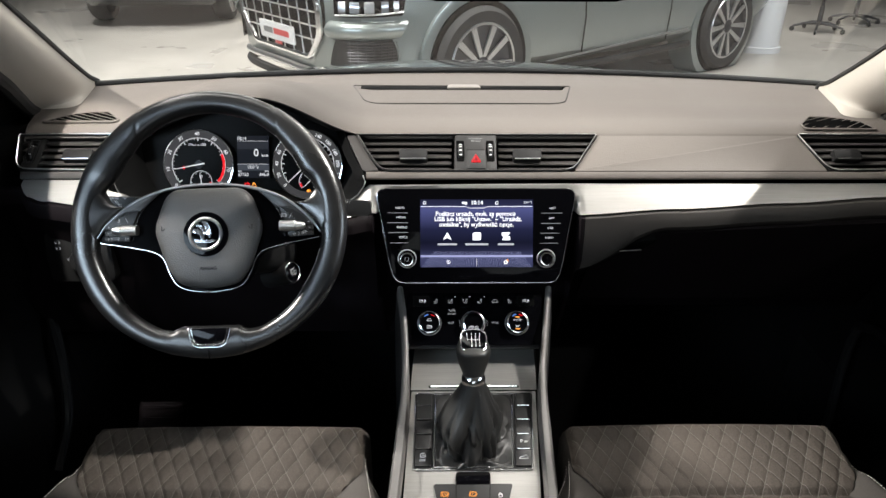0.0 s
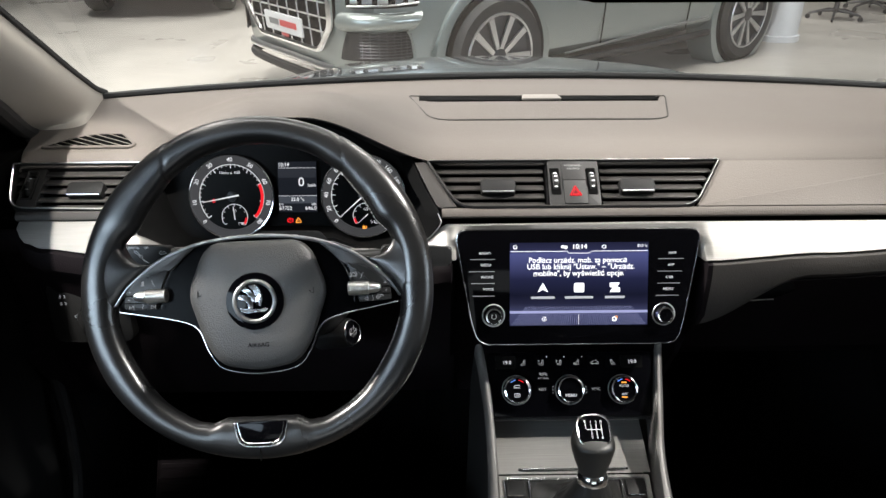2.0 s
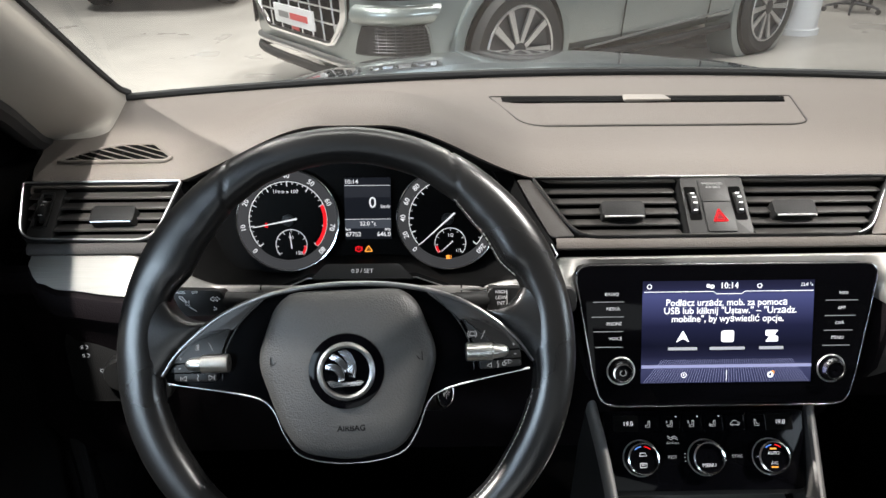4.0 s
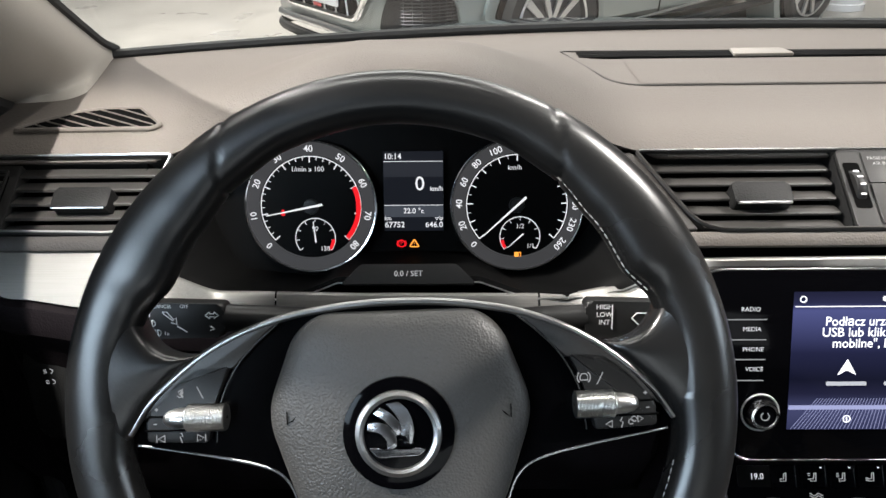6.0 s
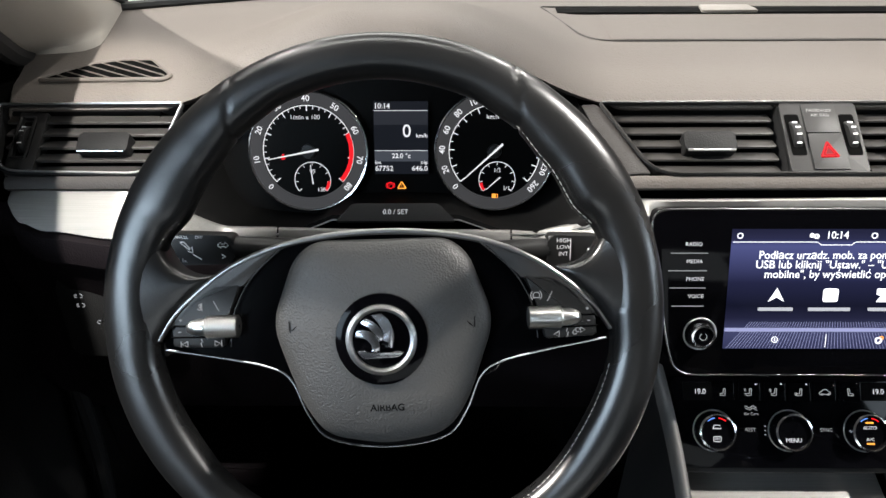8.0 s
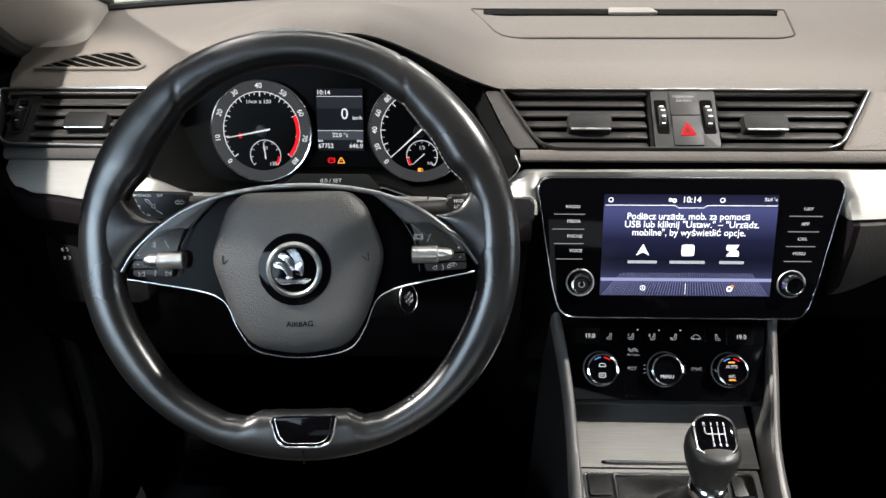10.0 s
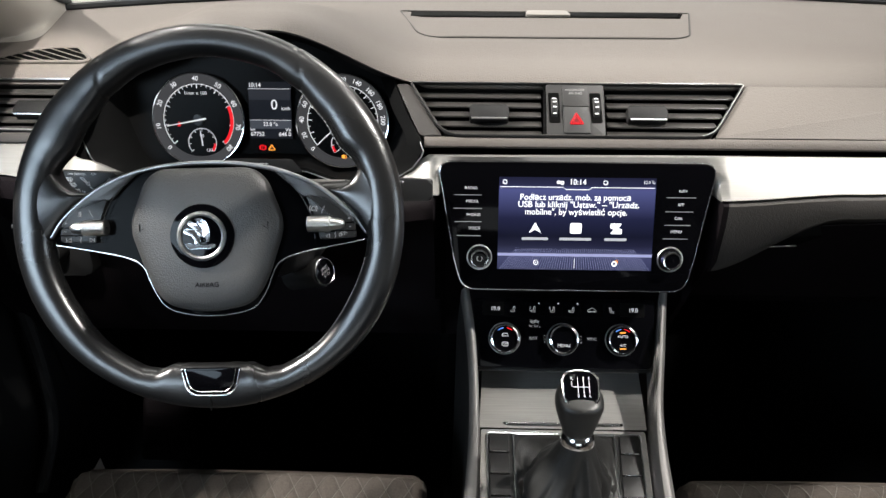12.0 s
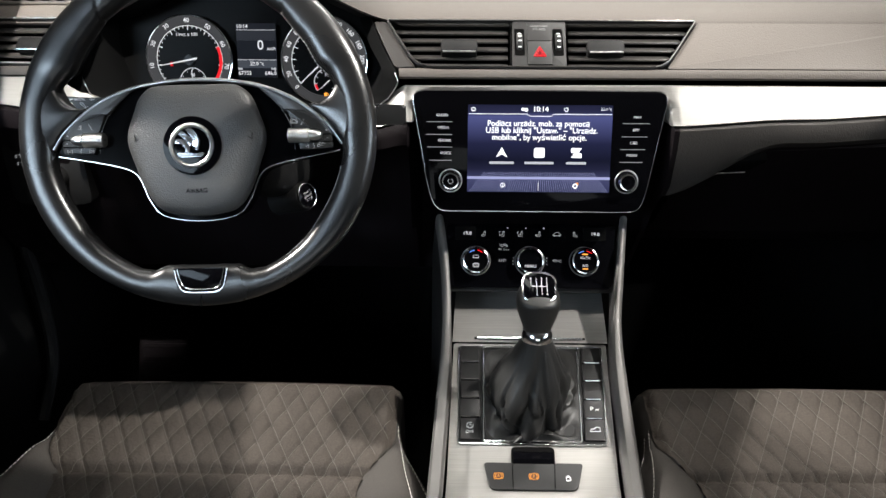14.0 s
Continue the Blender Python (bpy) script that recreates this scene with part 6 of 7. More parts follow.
    for sx, rows in ((-1, ((0.0372, 0.1385, 0.1070), (0.0218, 0.1395, 0.1070), (0.0066, 0.1375, 0.1070), (-0.0096, 0.1350, 0.1075))), (1, ((0.0365, 0.1000, 0.1330), (0.0205, 0.1000, 0.1310), (0.0052, 0.0995, 0.1290), (-0.0105, 0.0990, 0.1270)))):
        for v, a, b in rows:
            part("key_line", tube_bm(on(SM, [(sx * a, v), (sx * b, v)], 0.0004), 0.0004, sides=4), MARK_SOFT, t)
    for sx in (-1, 1):
        km = SM @ Matrix.Translation((sx * 0.1088, -0.0345, 0.0))
        k = part("knob", lathe_bm([(0.001, 0.0), (0.0135, 0.0), (0.0130, 0.002), (0.0112, 0.006), (0.0104, 0.0088), (0.0086, 0.0092), (0.001, 0.0085)], km, 44), PIANO, t, "rotary knob with chrome ring")
        part("knob_ring", lathe_bm([(0.0080, 0.0088), (0.0086, 0.0100), (0.0102, 0.0098), (0.0118, 0.0055), (0.0098, 0.0055)], km, 44), CHROME, k)
        part("knob_ring", tube_bm([km @ Vector((*q, 0.0006)) for q in circle(0, 0, 0.0140, 40)], 0.0008, True, 6), SATIN_CHROME, k)
    part("power_mark", tube_bm([SM @ Vector((-0.1088 + q[0], -0.0345 + q[1], 0.0092)) for q in circle(0, 0, 0.0030, 16, 120, 420)], 0.0004, sides=4), MARK_SOFT, t)
    return t


infotainment()

KM = plane_at(0, 1.047, 0.763, 40)


def climate():
    t = thing("climate_panel", "glossy black climate panel with three chrome-ringed dials", "climate control")
    out = rounded([(-0.1130, 0.0330), (0.1115, 0.0330), (0.1050, -0.0520), (-0.1080, -0.0520)], 0.006)
    part("panel", plate_bm(out, KM, 0.0, 0.02, 0.001), PIANO, t)
    for k, u in enumerate((-0.0745, -0.0030, 0.0685)):
        dm = KM @ Matrix.Translation((u, -0.0170, 0))
        d = part("dial", lathe_bm([(0.001, 0.0), (0.0185, 0.0), (0.0178, 0.010), (0.0160, 0.0125), (0.0148, 0.0105), (0.001, 0.0100)], dm, 48), PIANO, t, "rotary dial with chrome ring")
        part("dial_ring", lathe_bm([(0.0150, 0.0110), (0.0156, 0.0138), (0.0172, 0.0132), (0.0182, 0.0085), (0.0175, 0.0080), (0.0152, 0.0100)], dm, 56), CHROME, d)
        part("dial_ring", tube_bm([dm @ Vector((*q, 0.0012)) for q in circle(0, 0, 0.0192, 48)], 0.0007, True, 6), SATIN_CHROME, d)
        top = dm @ Matrix.Translation((0, 0, 0.0103))
        if k == 1:
            part("dial_word", text_bm("MENU", 0.0055, top, 0, -0.0078), MARK_WHITE, d)
        if k == 2:
            bm = text_bm("AUTO", 0.0046, top, 0, 0.0040)
            join(bm, text_bm("A/C", 0.0046, top, 0, -0.0065))
            part("dial_word", bm, MARK_WHITE, d)
            for v in (0.0088, -0.0105):
                part("dial_lamp", plate_bm(rounded([(-0.0035, v - 0.0008), (0.0035, v - 0.0008), (0.0035, v + 0.0008), (-0.0035, v + 0.0008)], 0.0004, 2), top, 0.0008, 0.0008), AMBER_GLOW, d, "amber lamp")
        if k == 0:
            bm = tube_bm([top @ Vector((q[0], q[1], 0.0004)) for q in ((-0.004, 0.003), (-0.0025, 0.0062), (0.0025, 0.0062), (0.004, 0.003), (-0.004, 0.003))], 0.00035, sides=4)
            tube_bm([top @ Vector((q[0], q[1], 0.0004)) for q in rounded([(-0.0035, -0.0090), (0.0035, -0.0090), (0.0035, -0.0045), (-0.0035, -0.0045)], 0.001, 2)], 0.00035, True, 4, bm=bm)
            for du in (-0.0015, 0, 0.0015):
                tube_bm([top @ Vector((du, v, 0.0004)) for v in (-0.0075, -0.0055)], 0.0003, sides=4, bm=bm)
            part("dial_word", bm, MARK_WHITE, d)
        if k != 1:
            part("cold_arc", tube_bm([top @ Vector((*q, 0.0006)) for q in circle(0, 0, 0.0130, 10, 130, 98)], 0.0006, sides=4), BLUE_GLOW, d, "blue temperature arc")
            part("warm_arc", tube_bm([top @ Vector((*q, 0.0006)) for q in circle(0, 0, 0.0130, 10, 82, 50)], 0.0006, sides=4), RED_GLOW, d, "red temperature arc")
    for u in (-0.0870, 0.0830):
        f = part("temperature_display", plate_bm(rounded([(u - 0.0150, 0.0110), (u + 0.0150, 0.0110), (u + 0.0150, 0.0285), (u - 0.0150, 0.0285)], 0.002, 3), KM, 0.0006, 0.0006), CLUSTER_BLACK, t)
        part("digits", text_bm("19.0", 0.0068, KM, u + 0.001, 0.0195, 0.0012), MARK_WHITE, f, "white lit digits")
    for k, u in enumerate((-0.0640, -0.0390, -0.0150, 0.0090, 0.0330, 0.0570)):
        b = part("key", plate_bm(rounded([(u - 0.0105, 0.0100), (u + 0.0105, 0.0100), (u + 0.0105, 0.0290), (u - 0.0105, 0.0290)], 0.0015, 3), KM, 0.0018, 0.003, 0.0006), PIANO, t)
        flip = -1 if k == 5 else 1
        chair = ((-0.0022, 0.0034), (-0.0006, 0.0034), (0.0002, -0.0012), (0.0030, -0.0012), (0.0030, -0.0030), (-0.0016, -0.0030), (-0.0022, 0.0034))
        if k == 4:
            bm = tube_bm([KM @ Vector((u + a, 0.0190 + c, 0.0022)) for a, c in ((-0.0050, -0.0018), (-0.0052, 0.0000), (-0.0034, 0.0008), (-0.0018, 0.0026), (0.0018, 0.0026), (0.0034, 0.0008), (0.0052, 0.0000), (0.0050, -0.0018), (-0.0050, -0.0018))], 0.00038, sides=4)
            for du in (-0.0030, 0.0030):
                tube_bm([KM @ Vector((u + du + a, 0.0172 + c, 0.0022)) for a, c in circle(0, 0, 0.0008, 8)], 0.0003, True, 4, bm=bm)
        else:
            bm = tube_bm([KM @ Vector((u + flip * -a, 0.0190 + c, 0.0022)) for a, c in chair], 0.00042, sides=4)
            for q in range(3 if 0 < k < 4 else 0):
                c = (0.0030, 0.0014, -0.0014)[q] if k == 1 else (0.0030, 0.0018, 0.0006)[q] if k == 2 else (-0.0006, -0.0016, -0.0026)[q]
                tube_bm([KM @ Vector((u + a, 0.0190 + c, 0.0022)) for a in (-0.0048, -0.0030)], 0.00036, sides=4, bm=bm)
        if 0 < k < 4:
            part("key_lamp", plate_bm(rounded([(u - 0.0045 + 0.0104, 0.0262), (u - 0.0030 + 0.0104, 0.0262), (u - 0.0030 + 0.0104, 0.0272), (u - 0.0045 + 0.0104, 0.0272)], 0.0002, 2), KM, 0.0022, 0.0004), MARK_WHITE, b)
        part("symbol", bm, MARK_SOFT, b)
    lettering("printed_word", [("REST", 0.0047, -0.0390, -0.0165), ("SYNC", 0.0047, 0.0330, -0.0165), ("Air Care", 0.0040, -0.0375, -0.0015)], KM @ Matrix.Translation((0, 0, 0.0004)), MARK_SOFT, t)
    for v in (0.0030, 0.0050):
        part("airflow_mark", tube_bm([KM @ Vector((-0.0375 + a, v + 0.0010 * math.sin(a * 900), 0.0008)) for a in np.linspace(-0.0055, 0.0055, 9)], 0.0004, sides=4), MARK_SOFT, t)
    for u in (-0.0250, 0.0195):
        for v in (-0.0130, -0.0170, -0.0210):
            part("level_mark", tube_bm([KM @ Vector((u + a, v, 0.0008)) for a in (-0.0008, 0.0008)], 0.0004, sides=4), MARK_SOFT, t)
    part("lower_edge", plate_bm([(-0.108, -0.057), (0.105, -0.057), (0.105, -0.0525), (-0.108, -0.0525)], KM, -0.004, 0.016), PLASTIC_SMOOTH, t, "satin black lower edge")
    return t


climate()


# ---- centre console ----
def cx(y):
    """The console runs a little towards the driver as it comes back."""
    return -0.053 * (1.04 - y)


def top_z(y):
    return 0.6675 + (y - 0.948) * math.tan(radians(9.4))


def cpt(u, y, h=0.0):
    return Vector((cx(y) + u, y - h * 0.163, top_z(y) + h * 0.987))


def console_plate(outline, h, depth, material, parent, name, label="", bevel=0.0):
    """A flat piece on the console top: outline in (across, lengthwise)."""
    bm = plate_bm(outline, Matrix.Identity(4), h, depth, bevel)
    for v in bm.verts:
        v.co = cpt(v.co.x, v.co.y, v.co.z)
    return part(name, bm, material, parent, label)


def console():
    c = thing("centre_console", "centre console with brushed aluminium top and satin silver rails", "console")
    plate = rounded([(-0.0985, 0.962), (-0.0950, 0.78), (-0.0960, 0.50), (0.0960, 0.50), (0.0930, 0.78), (0.0985, 0.962)], 0.003)
    console_plate(plate, 0.0, 0.01, BRUSHED, c, "top_plate", "brushed aluminium top")
    # sliding cover ahead of the lever
    rows = []
    for y, z in ((0.962, 0.6725), (0.985, 0.678), (1.010, 0.683), (1.035, 0.688), (1.060, 0.694)):
        rows.append([Vector((cx(y) + u, y, z)) for u in np.linspace(-0.1005, 0.1005, 9)])
    cover = part("sliding_cover", grid_bm(rows), BRUSHED_DARK, c, "brushed grey sliding cover")
    part("cover_handle", tube_bm([cpt(u, 0.967, 0.006 + (0.002 if abs(u) < 0.05 else 0)) for u in (-0.068, -0.066, 0.066, 0.068)], 0.0012, sides=8), CHROME, cover, "chrome pull bar")
    console_plate(rounded([(-0.072, 0.9672), (0.072, 0.9672), (0.072, 0.9698), (-0.072, 0.9698)], 0.001), 0.0045, 0.003, VOID, cover, "handle_slot")
    # rails
    for sx in (-1, 1):
        line = [(0.1185, 1.078, 0.797), (0.1150, 1.060, 0.783), (0.1090, 1.020, 0.756), (0.1040, 0.980, 0.730), (0.1010, 0.950, 0.712), (0.0990, 0.915, 0.697), (0.0985, 0.870, 0.683), (0.0985, 0.800, 0.668), (0.0990, 0.700, 0.652), (0.0995, 0.550, 0.632)]
        rows = []
        for i, p in enumerate(arc_pts(line, 5)):
            t = i / 45
            w = 0.010 + 0.005 * smoothstep(0.3, 0.75, t)
            x = cx(p.y) * smoothstep(1.08, 0.95, p.y) + sx * p.x
            zt = top_z(p.y) if p.y < 0.96 else 0.674 + 0.2 * (p.y - 0.96)
            rows.append([Vector((x - sx * 0.0005, p.y, zt - 0.004)), Vector((x, p.y, p.z - 0.004)), Vector((x + sx * 0.0025, p.y, p.z - 0.0006)), Vector((x + sx * w * 0.5, p.y, p.z)), Vector((x + sx * (w - 0.003), p.y, p.z - 0.001)), Vector((x + sx * w, p.y, p.z - 0.005)), Vector((x + sx * (w + 0.001), p.y, p.z - 0.016))])
        part("rail", grid_bm(rows, cap=False), RAIL, c, "satin silver side rail")
        side = [[r[-1], r[-1] + Vector((sx * 0.004, 0, -0.05)), Vector((r[-1].x + sx * 0.012, r[-1].y, 0.24))] for r in rows]
        part("side_panel", grid_bm(side), PLASTIC, c, "black side panel")
    # surround of the gear lever, with two columns of keys
    sur = rounded([(-0.0915, 0.9560), (0.0915, 0.9560), (0.0845, 0.8165), (-0.0845, 0.8165)], 0.005)
    part_s = console_plate(sur, 0.0018, 0.006, PLASTIC_SMOOTH, c, "lever_surround", "black surround of the gear lever")
    part("surround_edge", tube_bm([cpt(u, y, 0.0018) for u, y in sur], 0.0012, True, 6), CHROME, part_s, "chrome edge")
    for sx in (-1, 1):
        cuts = [0.9530, 0.9285, 0.9015, 0.8750, 0.8485, 0.8195]
        for k in range(5):
            y0, y1 = cuts[k], cuts[k + 1]

            def edge(y, a, b):
                return a + (b - a) * (0.956 - y) / 0.1395
            o0, o1 = edge(y0, 0.0890, 0.0820), edge(y1, 0.0890, 0.0820)
            i0, i1 = edge(y0, 0.0660, 0.0595), edge(y1, 0.0660, 0.0595)
            key = console_plate(rounded([(sx * i0, y0 - 0.0006), (sx * o0, y0 - 0.0006), (sx * o1, y1 + 0.0012), (sx * i1, y1 + 0.0012)], 0.0010, 2), 0.0050, 0.004, PLASTIC_SMOOTH, c, "key", "", 0.0008)
            if k < 4:
                part("key_edge", tube_bm([cpt(sx * (i1 + 0.003), y1 + 0.0012, 0.0050), cpt(sx * (o1 - 0.002), y1 + 0.0012, 0.0050)], 0.0007, sides=5), CHROME, key)
            mid = ((o0 + i0) / 2 * sx, (y0 + y1) / 2)
            if k == 4 and sx < 0:
                bm = tube_bm([cpt(mid[0] + q[0], mid[1] + 0.004 + q[1], 0.0056) for q in circle(0, 0, 0.0038, 16, 60, 380)], 0.0004, sides=4)
                tube_bm([cpt(mid[0] - 0.0018, mid[1] + 0.0022, 0.0056), cpt(mid[0], mid[1] + 0.0062, 0.0056), cpt(mid[0] + 0.0018, mid[1] + 0.0022, 0.0056)], 0.0004, sides=4, bm=bm)
                own = text_bm("OFF", 0.0052, Matrix.Identity(4), mid[0], mid[1] - 0.0045, 0.0056)
                for v in own.verts:
                    v.co = cpt(v.co.x, v.co.y, v.co.z)
                join(bm, own)
                part("key_mark", bm, PRINT, key)
            if k == 3 and sx > 0:
                own = text_bm("P", 0.0082, Matrix.Identity(4), mid[0] - 0.003, mid[1], 0.0056)
                for v in own.verts:
                    v.co = cpt(v.co.x, v.co.y, v.co.z)
                for d in (0.0, 0.0022):
                    tube_bm([cpt(mid[0] + 0.001 + d, mid[1] - 0.002, 0.0056), cpt(mid[0] + 0.0032 + d, mid[1] + 0.0005, 0.0056)], 0.0005, sides=4, bm=own)
                part("key_mark", own, PRINT, key)
            if k == 4 and sx > 0:
                part("key_mark", tube_bm([cpt(mid[0] + a, mid[1] + b, 0.0056) for a, b in ((-0.006, -0.002), (-0.005, 0.0008), (-0.001, 0.0012), (0.001, 0.0035), (0.005, 0.003), (0.006, -0.002), (-0.006, -0.002))], 0.0005, sides=4), PRINT, key)
    frame_in = rounded([(-0.0600, 0.9535), (0.0600, 0.9535), (0.0560, 0.8190), (-0.0560, 0.8190)], 0.003)
    part("gaiter_frame", tube_bm([cpt(u, y, 0.0035) for u, y in frame_in], 0.0014, True, 6), CHROME, part_s, "chrome gaiter frame")
    # electric parking brake
    p = console_plate(rounded([(-0.0550, 0.7925), (0.0550, 0.7925), (0.0480, 0.7640), (0.0430, 0.7615), (-0.0430, 0.7615), (-0.0480, 0.7640)], 0.003), 0.0035, 0.006, PLASTIC_SMOOTH, c, "brake_switch_panel", "black panel of three switches", 0.0012)
    for u in (-0.0235, 0.0235):
        part("switch_gap", tube_bm([cpt(u, 0.7920, 0.0036), cpt(u * 0.96, 0.7620, 0.0036)], 0.0006, sides=4), VOID, p)
    pull = bmesh.new()
    grid_bm([[cpt(u, y, h) for u in np.linspace(-0.0225, 0.0225, 9)] for y, h in ((0.7915, 0.0035), (0.7955, 0.0065), (0.8020, 0.0060), (0.8080, 0.0010), (0.8100, -0.004))], pull)
    part("brake_pull", pull, PIANO, p, "glossy black parking brake pull")
    console_plate(rounded([(-0.0245, 0.7910), (0.0245, 0.7910), (0.0245, 0.8140), (-0.0245, 0.8140)], 0.006), 0.0006, 0.002, VOID, p, "pull_recess")
    for u, s, mt in ((-0.0385, "A", AMBER_GLOW), (0.0, "P", AMBER_GLOW)):
        bm = tube_bm([cpt(u + q[0], 0.7765 + q[1], 0.0040) for q in circle(0, 0, 0.0036, 16)], 0.0004, True, 4)
        for a0 in (-45, 135):
            tube_bm([cpt(u + q[0], 0.7765 + q[1], 0.0040) for q in circle(0, 0, 0.0052, 8, a0, a0 + 90)], 0.0004, sides=4, bm=bm)
        own = text_bm(s, 0.0050, Matrix.Identity(4), u, 0.7765, 0.0040)
        for v in own.verts:
            v.co = cpt(v.co.x, v.co.y, v.co.z)
        join(bm, own)
        part("brake_lamp", bm, mt, p, "amber lit brake symbol")
    bm = tube_bm([cpt(0.0375 + q[0], 0.7750 + q[1], 0.0040) for q in rounded([(-0.0022, -0.003), (0.0022, -0.003), (0.0022, 0.001), (-0.0022, 0.001)], 0.0005, 2)], 0.0004, True, 4)
    tube_bm([cpt(0.0375 + q[0], 0.7760 + q[1], 0.0040) for q in circle(0, 0, 0.0016, 8, 0, 180)], 0.0004, sides=4, bm=bm)
    part("lock_mark", bm, PRINT, p)
    return c


console()


def gear_lever():
    g = thing("gear_lever", "black leather gear knob with chrome-edged shift plate on a leather gaiter", "gear lever")
    base, top = Vector((-0.0125, 0.8605, 0.7790)), Vector((-0.0130, 0.8785, 0.8360))
    ax = (top - base).normalized()
    side = Vector((1, 0, 0))
    back = ax.cross(side)
    rows = []
    for h, a, b, tilt in ((0.0, 0.0145, 0.0140, 0), (0.010, 0.0165, 0.0155, 0), (0.025, 0.0200, 0.0180, 0), (0.042, 0.0230, 0.0205, 0), (0.056, 0.0245, 0.0225, 0.10), (0.066, 0.0240, 0.0228, 0.25), (0.074, 0.0218, 0.0210, 0.40), (0.079, 0.0170, 0.0165, 0.52), (0.081, 0.0080, 0.0080, 0.55)):
        row = []
        for k in range(36):
            t = 2 * math.pi * k / 36
            c, s = math.cos(t), math.sin(t)
            e = (abs(c) ** 2.25 + abs(s) ** 2.25) ** (-1 / 2.25)
            row.append(base + ax * (0.58 * h + 0.8 * tilt * b * s * e) + 0.97 * (side * a * c * e + back * b * s * e))
        rows.append(row)
    part("knob", grid_bm(rows, close_u=True, cap=True), KNOB_LEATHER, g, "black leather gear knob")
    pm = Matrix.Translation(base + ax * 0.0475 + Vector((0, 0.0008, 0.0006))) @ pose(0, 0, 0, 26)
    pm = Matrix.Translation(pm.translation) @ plane_at(0, 0, 0, 62)
    out = rounded([(-0.0190, 0.0190), (0.0190, 0.0190), (0.0175, -0.0150), (0.0090, -0.0215), (-0.0090, -0.0215), (-0.0175, -0.0150)], 0.017, 7)
    out = [(0.97 * u, 0.86 * v) for u, v in out]
    sp = part("shift_plate", plate_bm(out, pm, 0.0035, 0.006, 0.001), PIANO, g, "glossy shift plate")
    part("plate_edge", tube_bm([pm @ Vector((*q, 0.0030)) for q in out], 0.0012, True, 8), CHROME, sp, "chrome edge")
    bm = bmesh.new()
    for s, u, v in (("R", -0.0085, 0.0085), ("1", -0.0025, 0.0085), ("3", 0.0030, 0.0085), ("5", 0.0085, 0.0085), ("2", -0.0025, -0.0090), ("4", 0.0030, -0.0090), ("6", 0.0085, -0.0090)):
        join(bm, text_bm(s, 0.0044, pm, u, v, 0.0038))
    for q in ([(-0.0085, 0.0060), (-0.0085, 0.0012), (-0.0072, 0.0), (0.0085, 0.0)], [(-0.0025, 0.0060), (-0.0025, -0.0062)], [(0.0030, 0.0060), (0.0030, -0.0062)], [(0.0085, 0.0060), (0.0085, -0.0062)]):
        tube_bm([pm @ Vector((*p, 0.0038)) for p in q], 0.0004, sides=4, bm=bm)
    part("shift_pattern", bm, PRINT, sp, "white shift pattern")
    cm = Matrix.Translation(base) @ ax.to_track_quat("Z", "Y").to_matrix().to_4x4()
    part("collar", lathe_bm([(0.001, -0.014), (0.0150, -0.014), (0.0172, -0.010), (0.0168, -0.002), (0.0150, 0.001), (0.001, 0.001)], cm, 40), CHROME, g, "chrome collar")
    part("collar_mark", plate_bm([(-0.004, -0.003), (0.004, -0.003), (0.004, 0.003), (-0.004, 0.003)], cm @ pose(0, -0.0168, -0.006, 90), 0.001, 0.001), PIANO, g)
    # gaiter: from the frame in the console up to the collar, with folds
    rows, n = [], 132
    low = base - ax * 0.010
    for i in range(36):
        t = i / 35
        row = []
        for k in range(n):
            a = 2 * math.pi * k / n
            c, s = math.cos(a), math.sin(a)
            e = (abs(c) ** 7 + abs(s) ** 7) ** (-1 / 7)
            frame_p = cpt(0.0575 * c * e, 0.8860 + 0.0665 * s * e, 0.003)
            r = 0.0168
            top_p = low + side * r * c + back * r * s
            ring = low + Vector((-0.002, 0.003, 0)) + side * 0.0445 * c * (1 - 0.06 * s) + Vector((0, 1, 0)) * 0.044 * s
            ring.z = frame_p.z + 0.004
            if t < 0.30:
                f = t / 0.30
                p = frame_p.lerp(ring, f)
                p.z = frame_p.z + 0.004 * f + 0.006 * math.sin(math.pi * f) ** 2 * (0.6 + math.sin(4 * a + 0.9))
            else:
                f = (t - 0.30) / 0.70
                flat = ring.lerp(top_p, 0.35 * f + 0.65 * f ** 2.2)
                p = Vector((flat.x, flat.y, ring.z + (top_p.z - ring.z) * (0.80 * f + 0.20 * f * f)))
                p += Vector((c, s, 0.0)) * (0.0045 + 0.0035 * max(0.0, -c)) * math.sin(math.pi * f) ** 2
            fold = math.sin(math.pi * min(1.0, t * 1.04)) ** 0.8 * (1 - 0.75 * t)
            crease = sum(depth * math.exp(-((((math.degrees(a) - at - 40 * (t - 0.4) * lean + 180) % 360) - 180) / 7.0) ** 2) for at, depth, lean in ((252, 1.0, 1.0), (296, 0.75, -0.8), (215, 0.6, 1.4), (338, 0.7, -1.2), (30, 0.6, 0.5), (150, 0.6, -0.5)))
            wave = 0.0030 * math.sin(3 * a + 3.0 * t + 0.6) - 0.0120 * crease + 0.012 * noise.noise(Vector((1.9 * c, 1.9 * s, 4.0 * t))) - 0.0095 * max(0.0, 1 - 7 * abs(noise.noise(Vector((1.4 * c + 3, 1.4 * s, 3.2 * t + 1.5 * c))))) 
            p += Vector((c, s, 0.0)) * fold * wave
            p.z += 0.010 * fold * noise.noise(Vector((3.1 * c + 5, 3.1 * s, 5.0 * t)))
            row.append(p)
        rows.append(row)
    boot = part("gaiter", grid_bm(rows, close_u=True), BOOT, g, "folded black leather gaiter")
    j = int(n * (math.radians(292) / (2 * math.pi)))
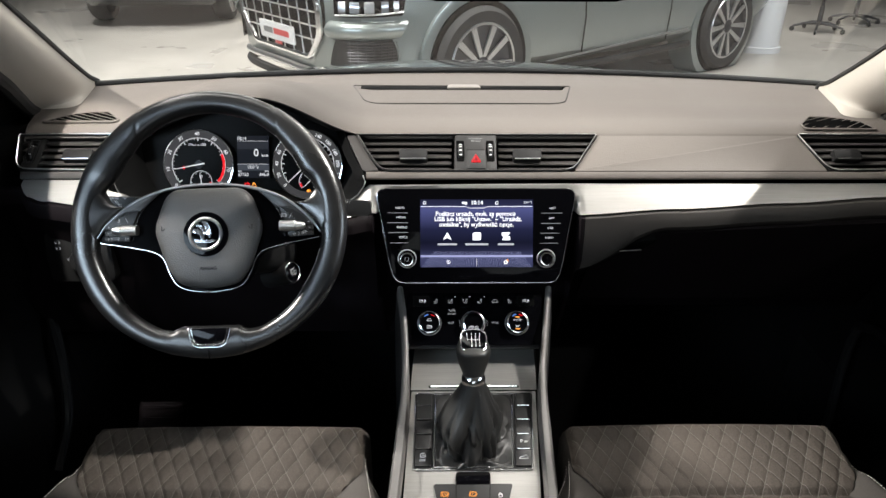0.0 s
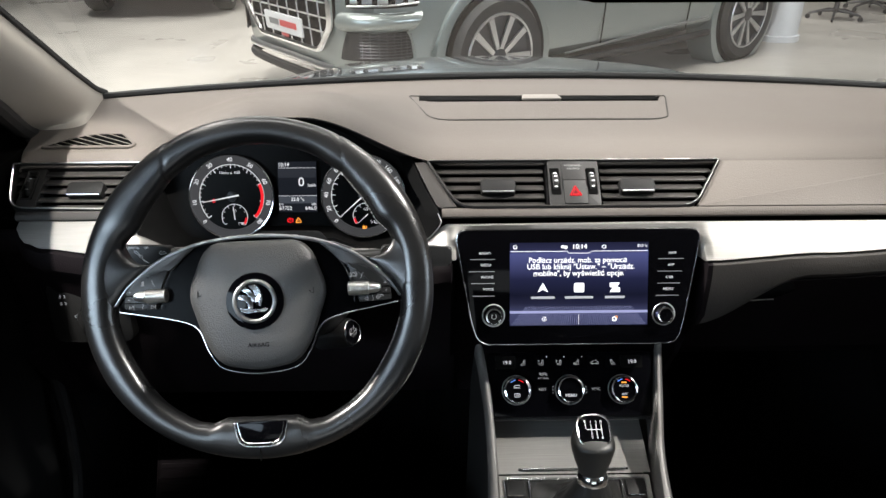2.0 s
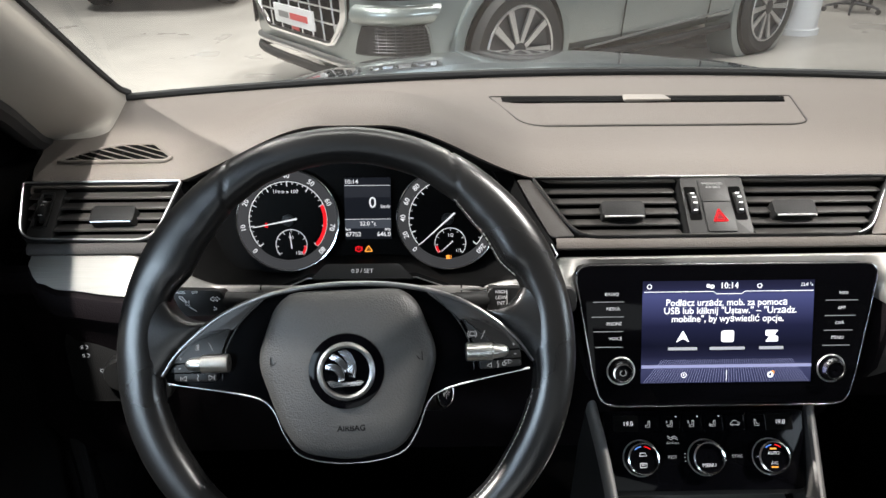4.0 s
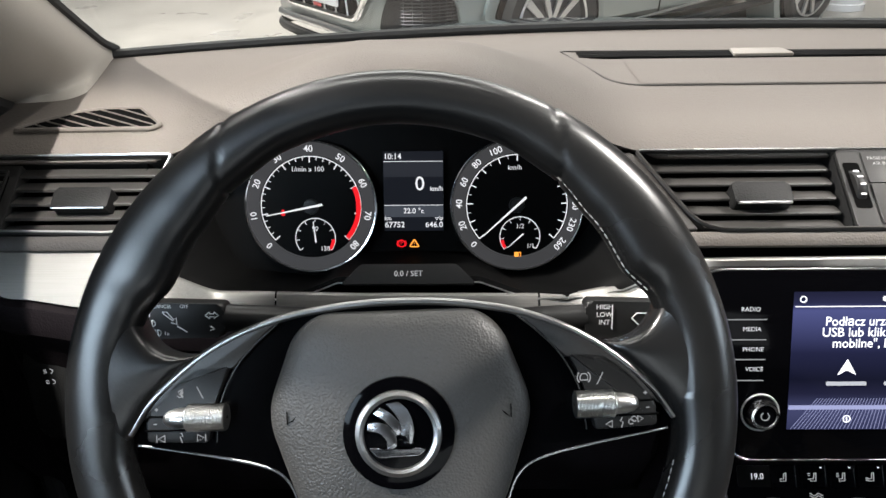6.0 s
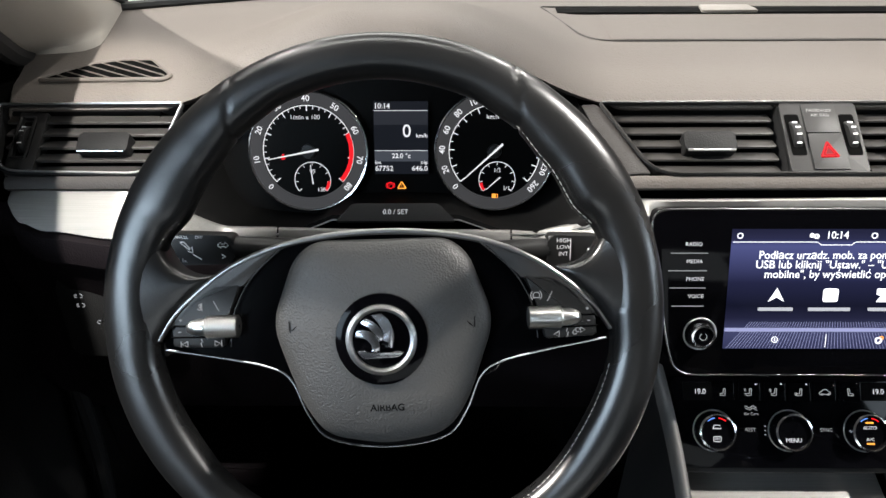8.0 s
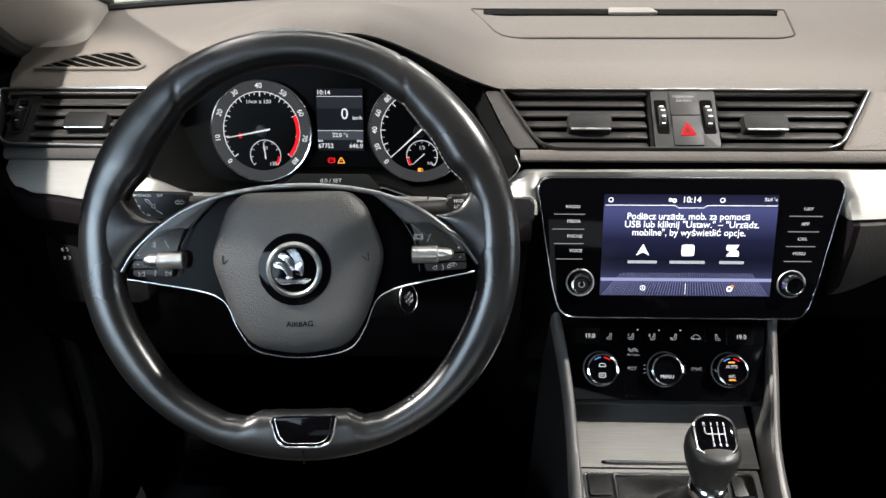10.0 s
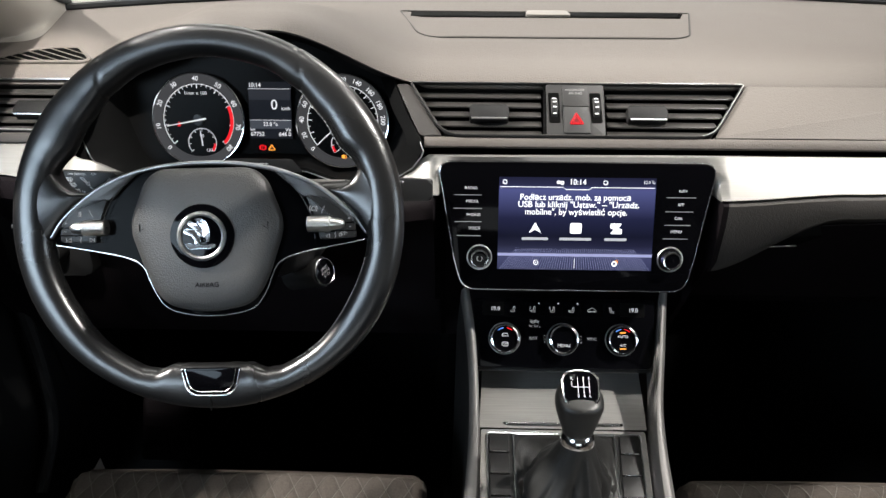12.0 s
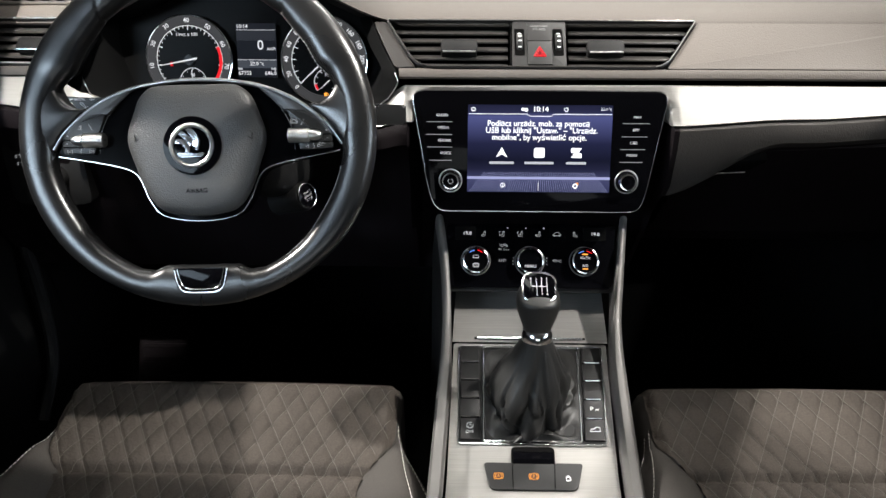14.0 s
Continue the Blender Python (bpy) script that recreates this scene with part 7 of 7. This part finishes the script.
    for dj in (0, 1):
        part("stitching", stitches([rows[i][j + dj] + Vector((0, -0.0012, 0.0008)) for i in range(17, 35)], 0.0030, 0.0016, 0.0005), THREAD_DARK, boot)


gear_lever()


# ---- front seats ----
def seat(mid, label):
    s = thing("front_seat", label, "car seat", "front seats")
    y_front = 0.922

    def surf(x, y, quilt=True):
        u = x / 0.205
        z = 0.6515 - 0.16 * (y_front - y) + 0.10 * (y_front - y) ** 2 + 0.004 * (1 - u * u)
        d = y_front - y
        z -= 0.020 * smoothstep(0.03, 0.0, d) ** 2
        z -= 0.010 * smoothstep(0.94, 1.0, abs(u))
        if quilt:
            for sgn in (1, -1):
                f = ((x / 0.0262 + sgn * y / 0.0445 + 0.25) % 1.0) - 0.5
                z -= 0.0022 * math.exp(-(f / 0.13) ** 2) * smoothstep(0.004, 0.045, d)
            seam = (y - 0.786) / 0.005
            z -= 0.008 * math.exp(-seam * seam)
        return z
    rows = []
    nx = 220
    for i in range(220):
        y = y_front - 0.62 * (i / 219) ** 1.25
        half = 0.205 - 0.037 * smoothstep(0.845, 0.76, y)
        rows.append([Vector((mid + half * (2 * k / nx - 1), y, surf(half * (2 * k / nx - 1), y))) for k in range(nx + 1)])
    # pale quilting threads along the diamonds
    bm = bmesh.new()
    for sgn in (1, -1):
        for k in range(-60, 61):
            line = []
            for i in range(70):
                y = y_front - 0.008 - 0.0045 * i
                x = 0.0262 * (k + 0.25 - sgn * y / 0.0445)
                half = 0.205 - 0.037 * smoothstep(0.845, 0.76, y)
                if abs(x) < half - 0.004 and y > 0.62:
                    line.append(Vector((mid + x, y, surf(x, y) + 0.0004)))
            if len(line) > 3:
                tube_bm(line, 0.0005, sides=4, bm=bm)
    tagged(part("quilting", bm, THREAD_QUILT, s, "fine quilting thread"), kind="stuff")
    # rounded front that drops to the frame
    front = []
    for t in range(1, 9):
        a = t / 8
        front.append([Vector((v.x - (v.x - mid) * 0.05 * a * a, y_front + 0.016 * math.sin(a * math.pi / 2) - 0.03 * a * a * a, v.z - 0.20 * a ** 1.6)) for v in rows[0]])
    part("cushion", grid_bm(front[::-1] + rows), FABRIC, s, "dark grey cloth with quilted diamonds")
    # side walls under the cushion edge
    for sx in (-1, 1):
        edge = [r[0 if sx < 0 else -1] for r in front[::-1] + rows if r[0].y > 0.80]
        part("cushion_side", grid_bm([[p, p + Vector((sx * 0.004, 0, -0.012)), p + Vector((sx * 0.004, -0.002, -0.12))] for p in edge]), FABRIC_SIDE, s)
        # bolster
        br = []
        spine = []
        for i in range(40):
            y = 0.862 - 0.56 * i / 39
            g = smoothstep(0.866, 0.70, y)
            xi = 0.2045 - 0.037 * smoothstep(0.845, 0.76, y)
            xo = 0.212 + 0.060 * smoothstep(0.868, 0.72, y)
            zc = surf(xi, y, False)
            row = []
            for k in range(13):
                t = k / 12
                lift = 0.030 * g * math.sin(math.pi * min(1, t * 1.05)) ** 0.8 - 0.075 * max(0, t - 0.62) ** 1.2
                row.append(Vector((mid + sx * (xi - 0.003 + (xo - xi) * t), y, zc - 0.009 + lift + 0.002)))
            row.append(row[-1] + Vector((sx * 0.006, 0, -0.05)))
            row.append(row[-1] + Vector((0, 0, -0.15)))
            br.append(row)
            spine.append(row[8] + Vector((0, 0, 0.0012)))
        b = part("bolster", grid_bm(br, cap=False), FABRIC_SIDE, s, "side bolster with pale stitching")
        part("stitching", stitches(spine, 0.0042, 0.0016, 0.0006), THREAD_LIGHT, b)
        if sx * (1 if mid < 0 else -1) > 0:
            part("stitching", stitches([r[11] + Vector((0, 0, 0.0012)) for r in br], 0.0042, 0.0016, 0.0006), THREAD_LIGHT, b)
    part("seat_base", box_bm(mid, 0.56, 0.37, 0.40, 0.60, 0.24, bevel=0.03), PLASTIC, s)
    # backrest, behind the lens
    back = []
    for i in range(8):
        t = i / 7
        back.append([Vector((mid + 0.24 * math.cos(a), 0.24 - 0.28 * t - 0.06 * math.sin(a), 0.60 + 0.42 * t)) for a in (math.pi * k / 12 for k in range(13))])
    return s


seat(-0.376, "driver's dark grey cloth seat with quilted diamond stitching")
seat(0.340, "passenger's dark grey cloth seat with quilted diamond stitching")


def footrest():
    f = thing("footrest", "black rubber footrest in the driver's footwell", "footrest")
    m = pose(-0.66, 1.29, 0.37, -35)
    part("pad", box_bm(0, 0, 0, 0.11, 0.03, 0.22, m, bevel=0.012, seg=3), PAD_DARK_SHADED, f)
    for k in range(7):
        part("rib", box_bm(0, -0.0155, -0.078 + 0.026 * k, 0.086, 0.006, 0.010, m, bevel=0.002, seg=2), PAD_DARK_SHADED, f)


footrest()
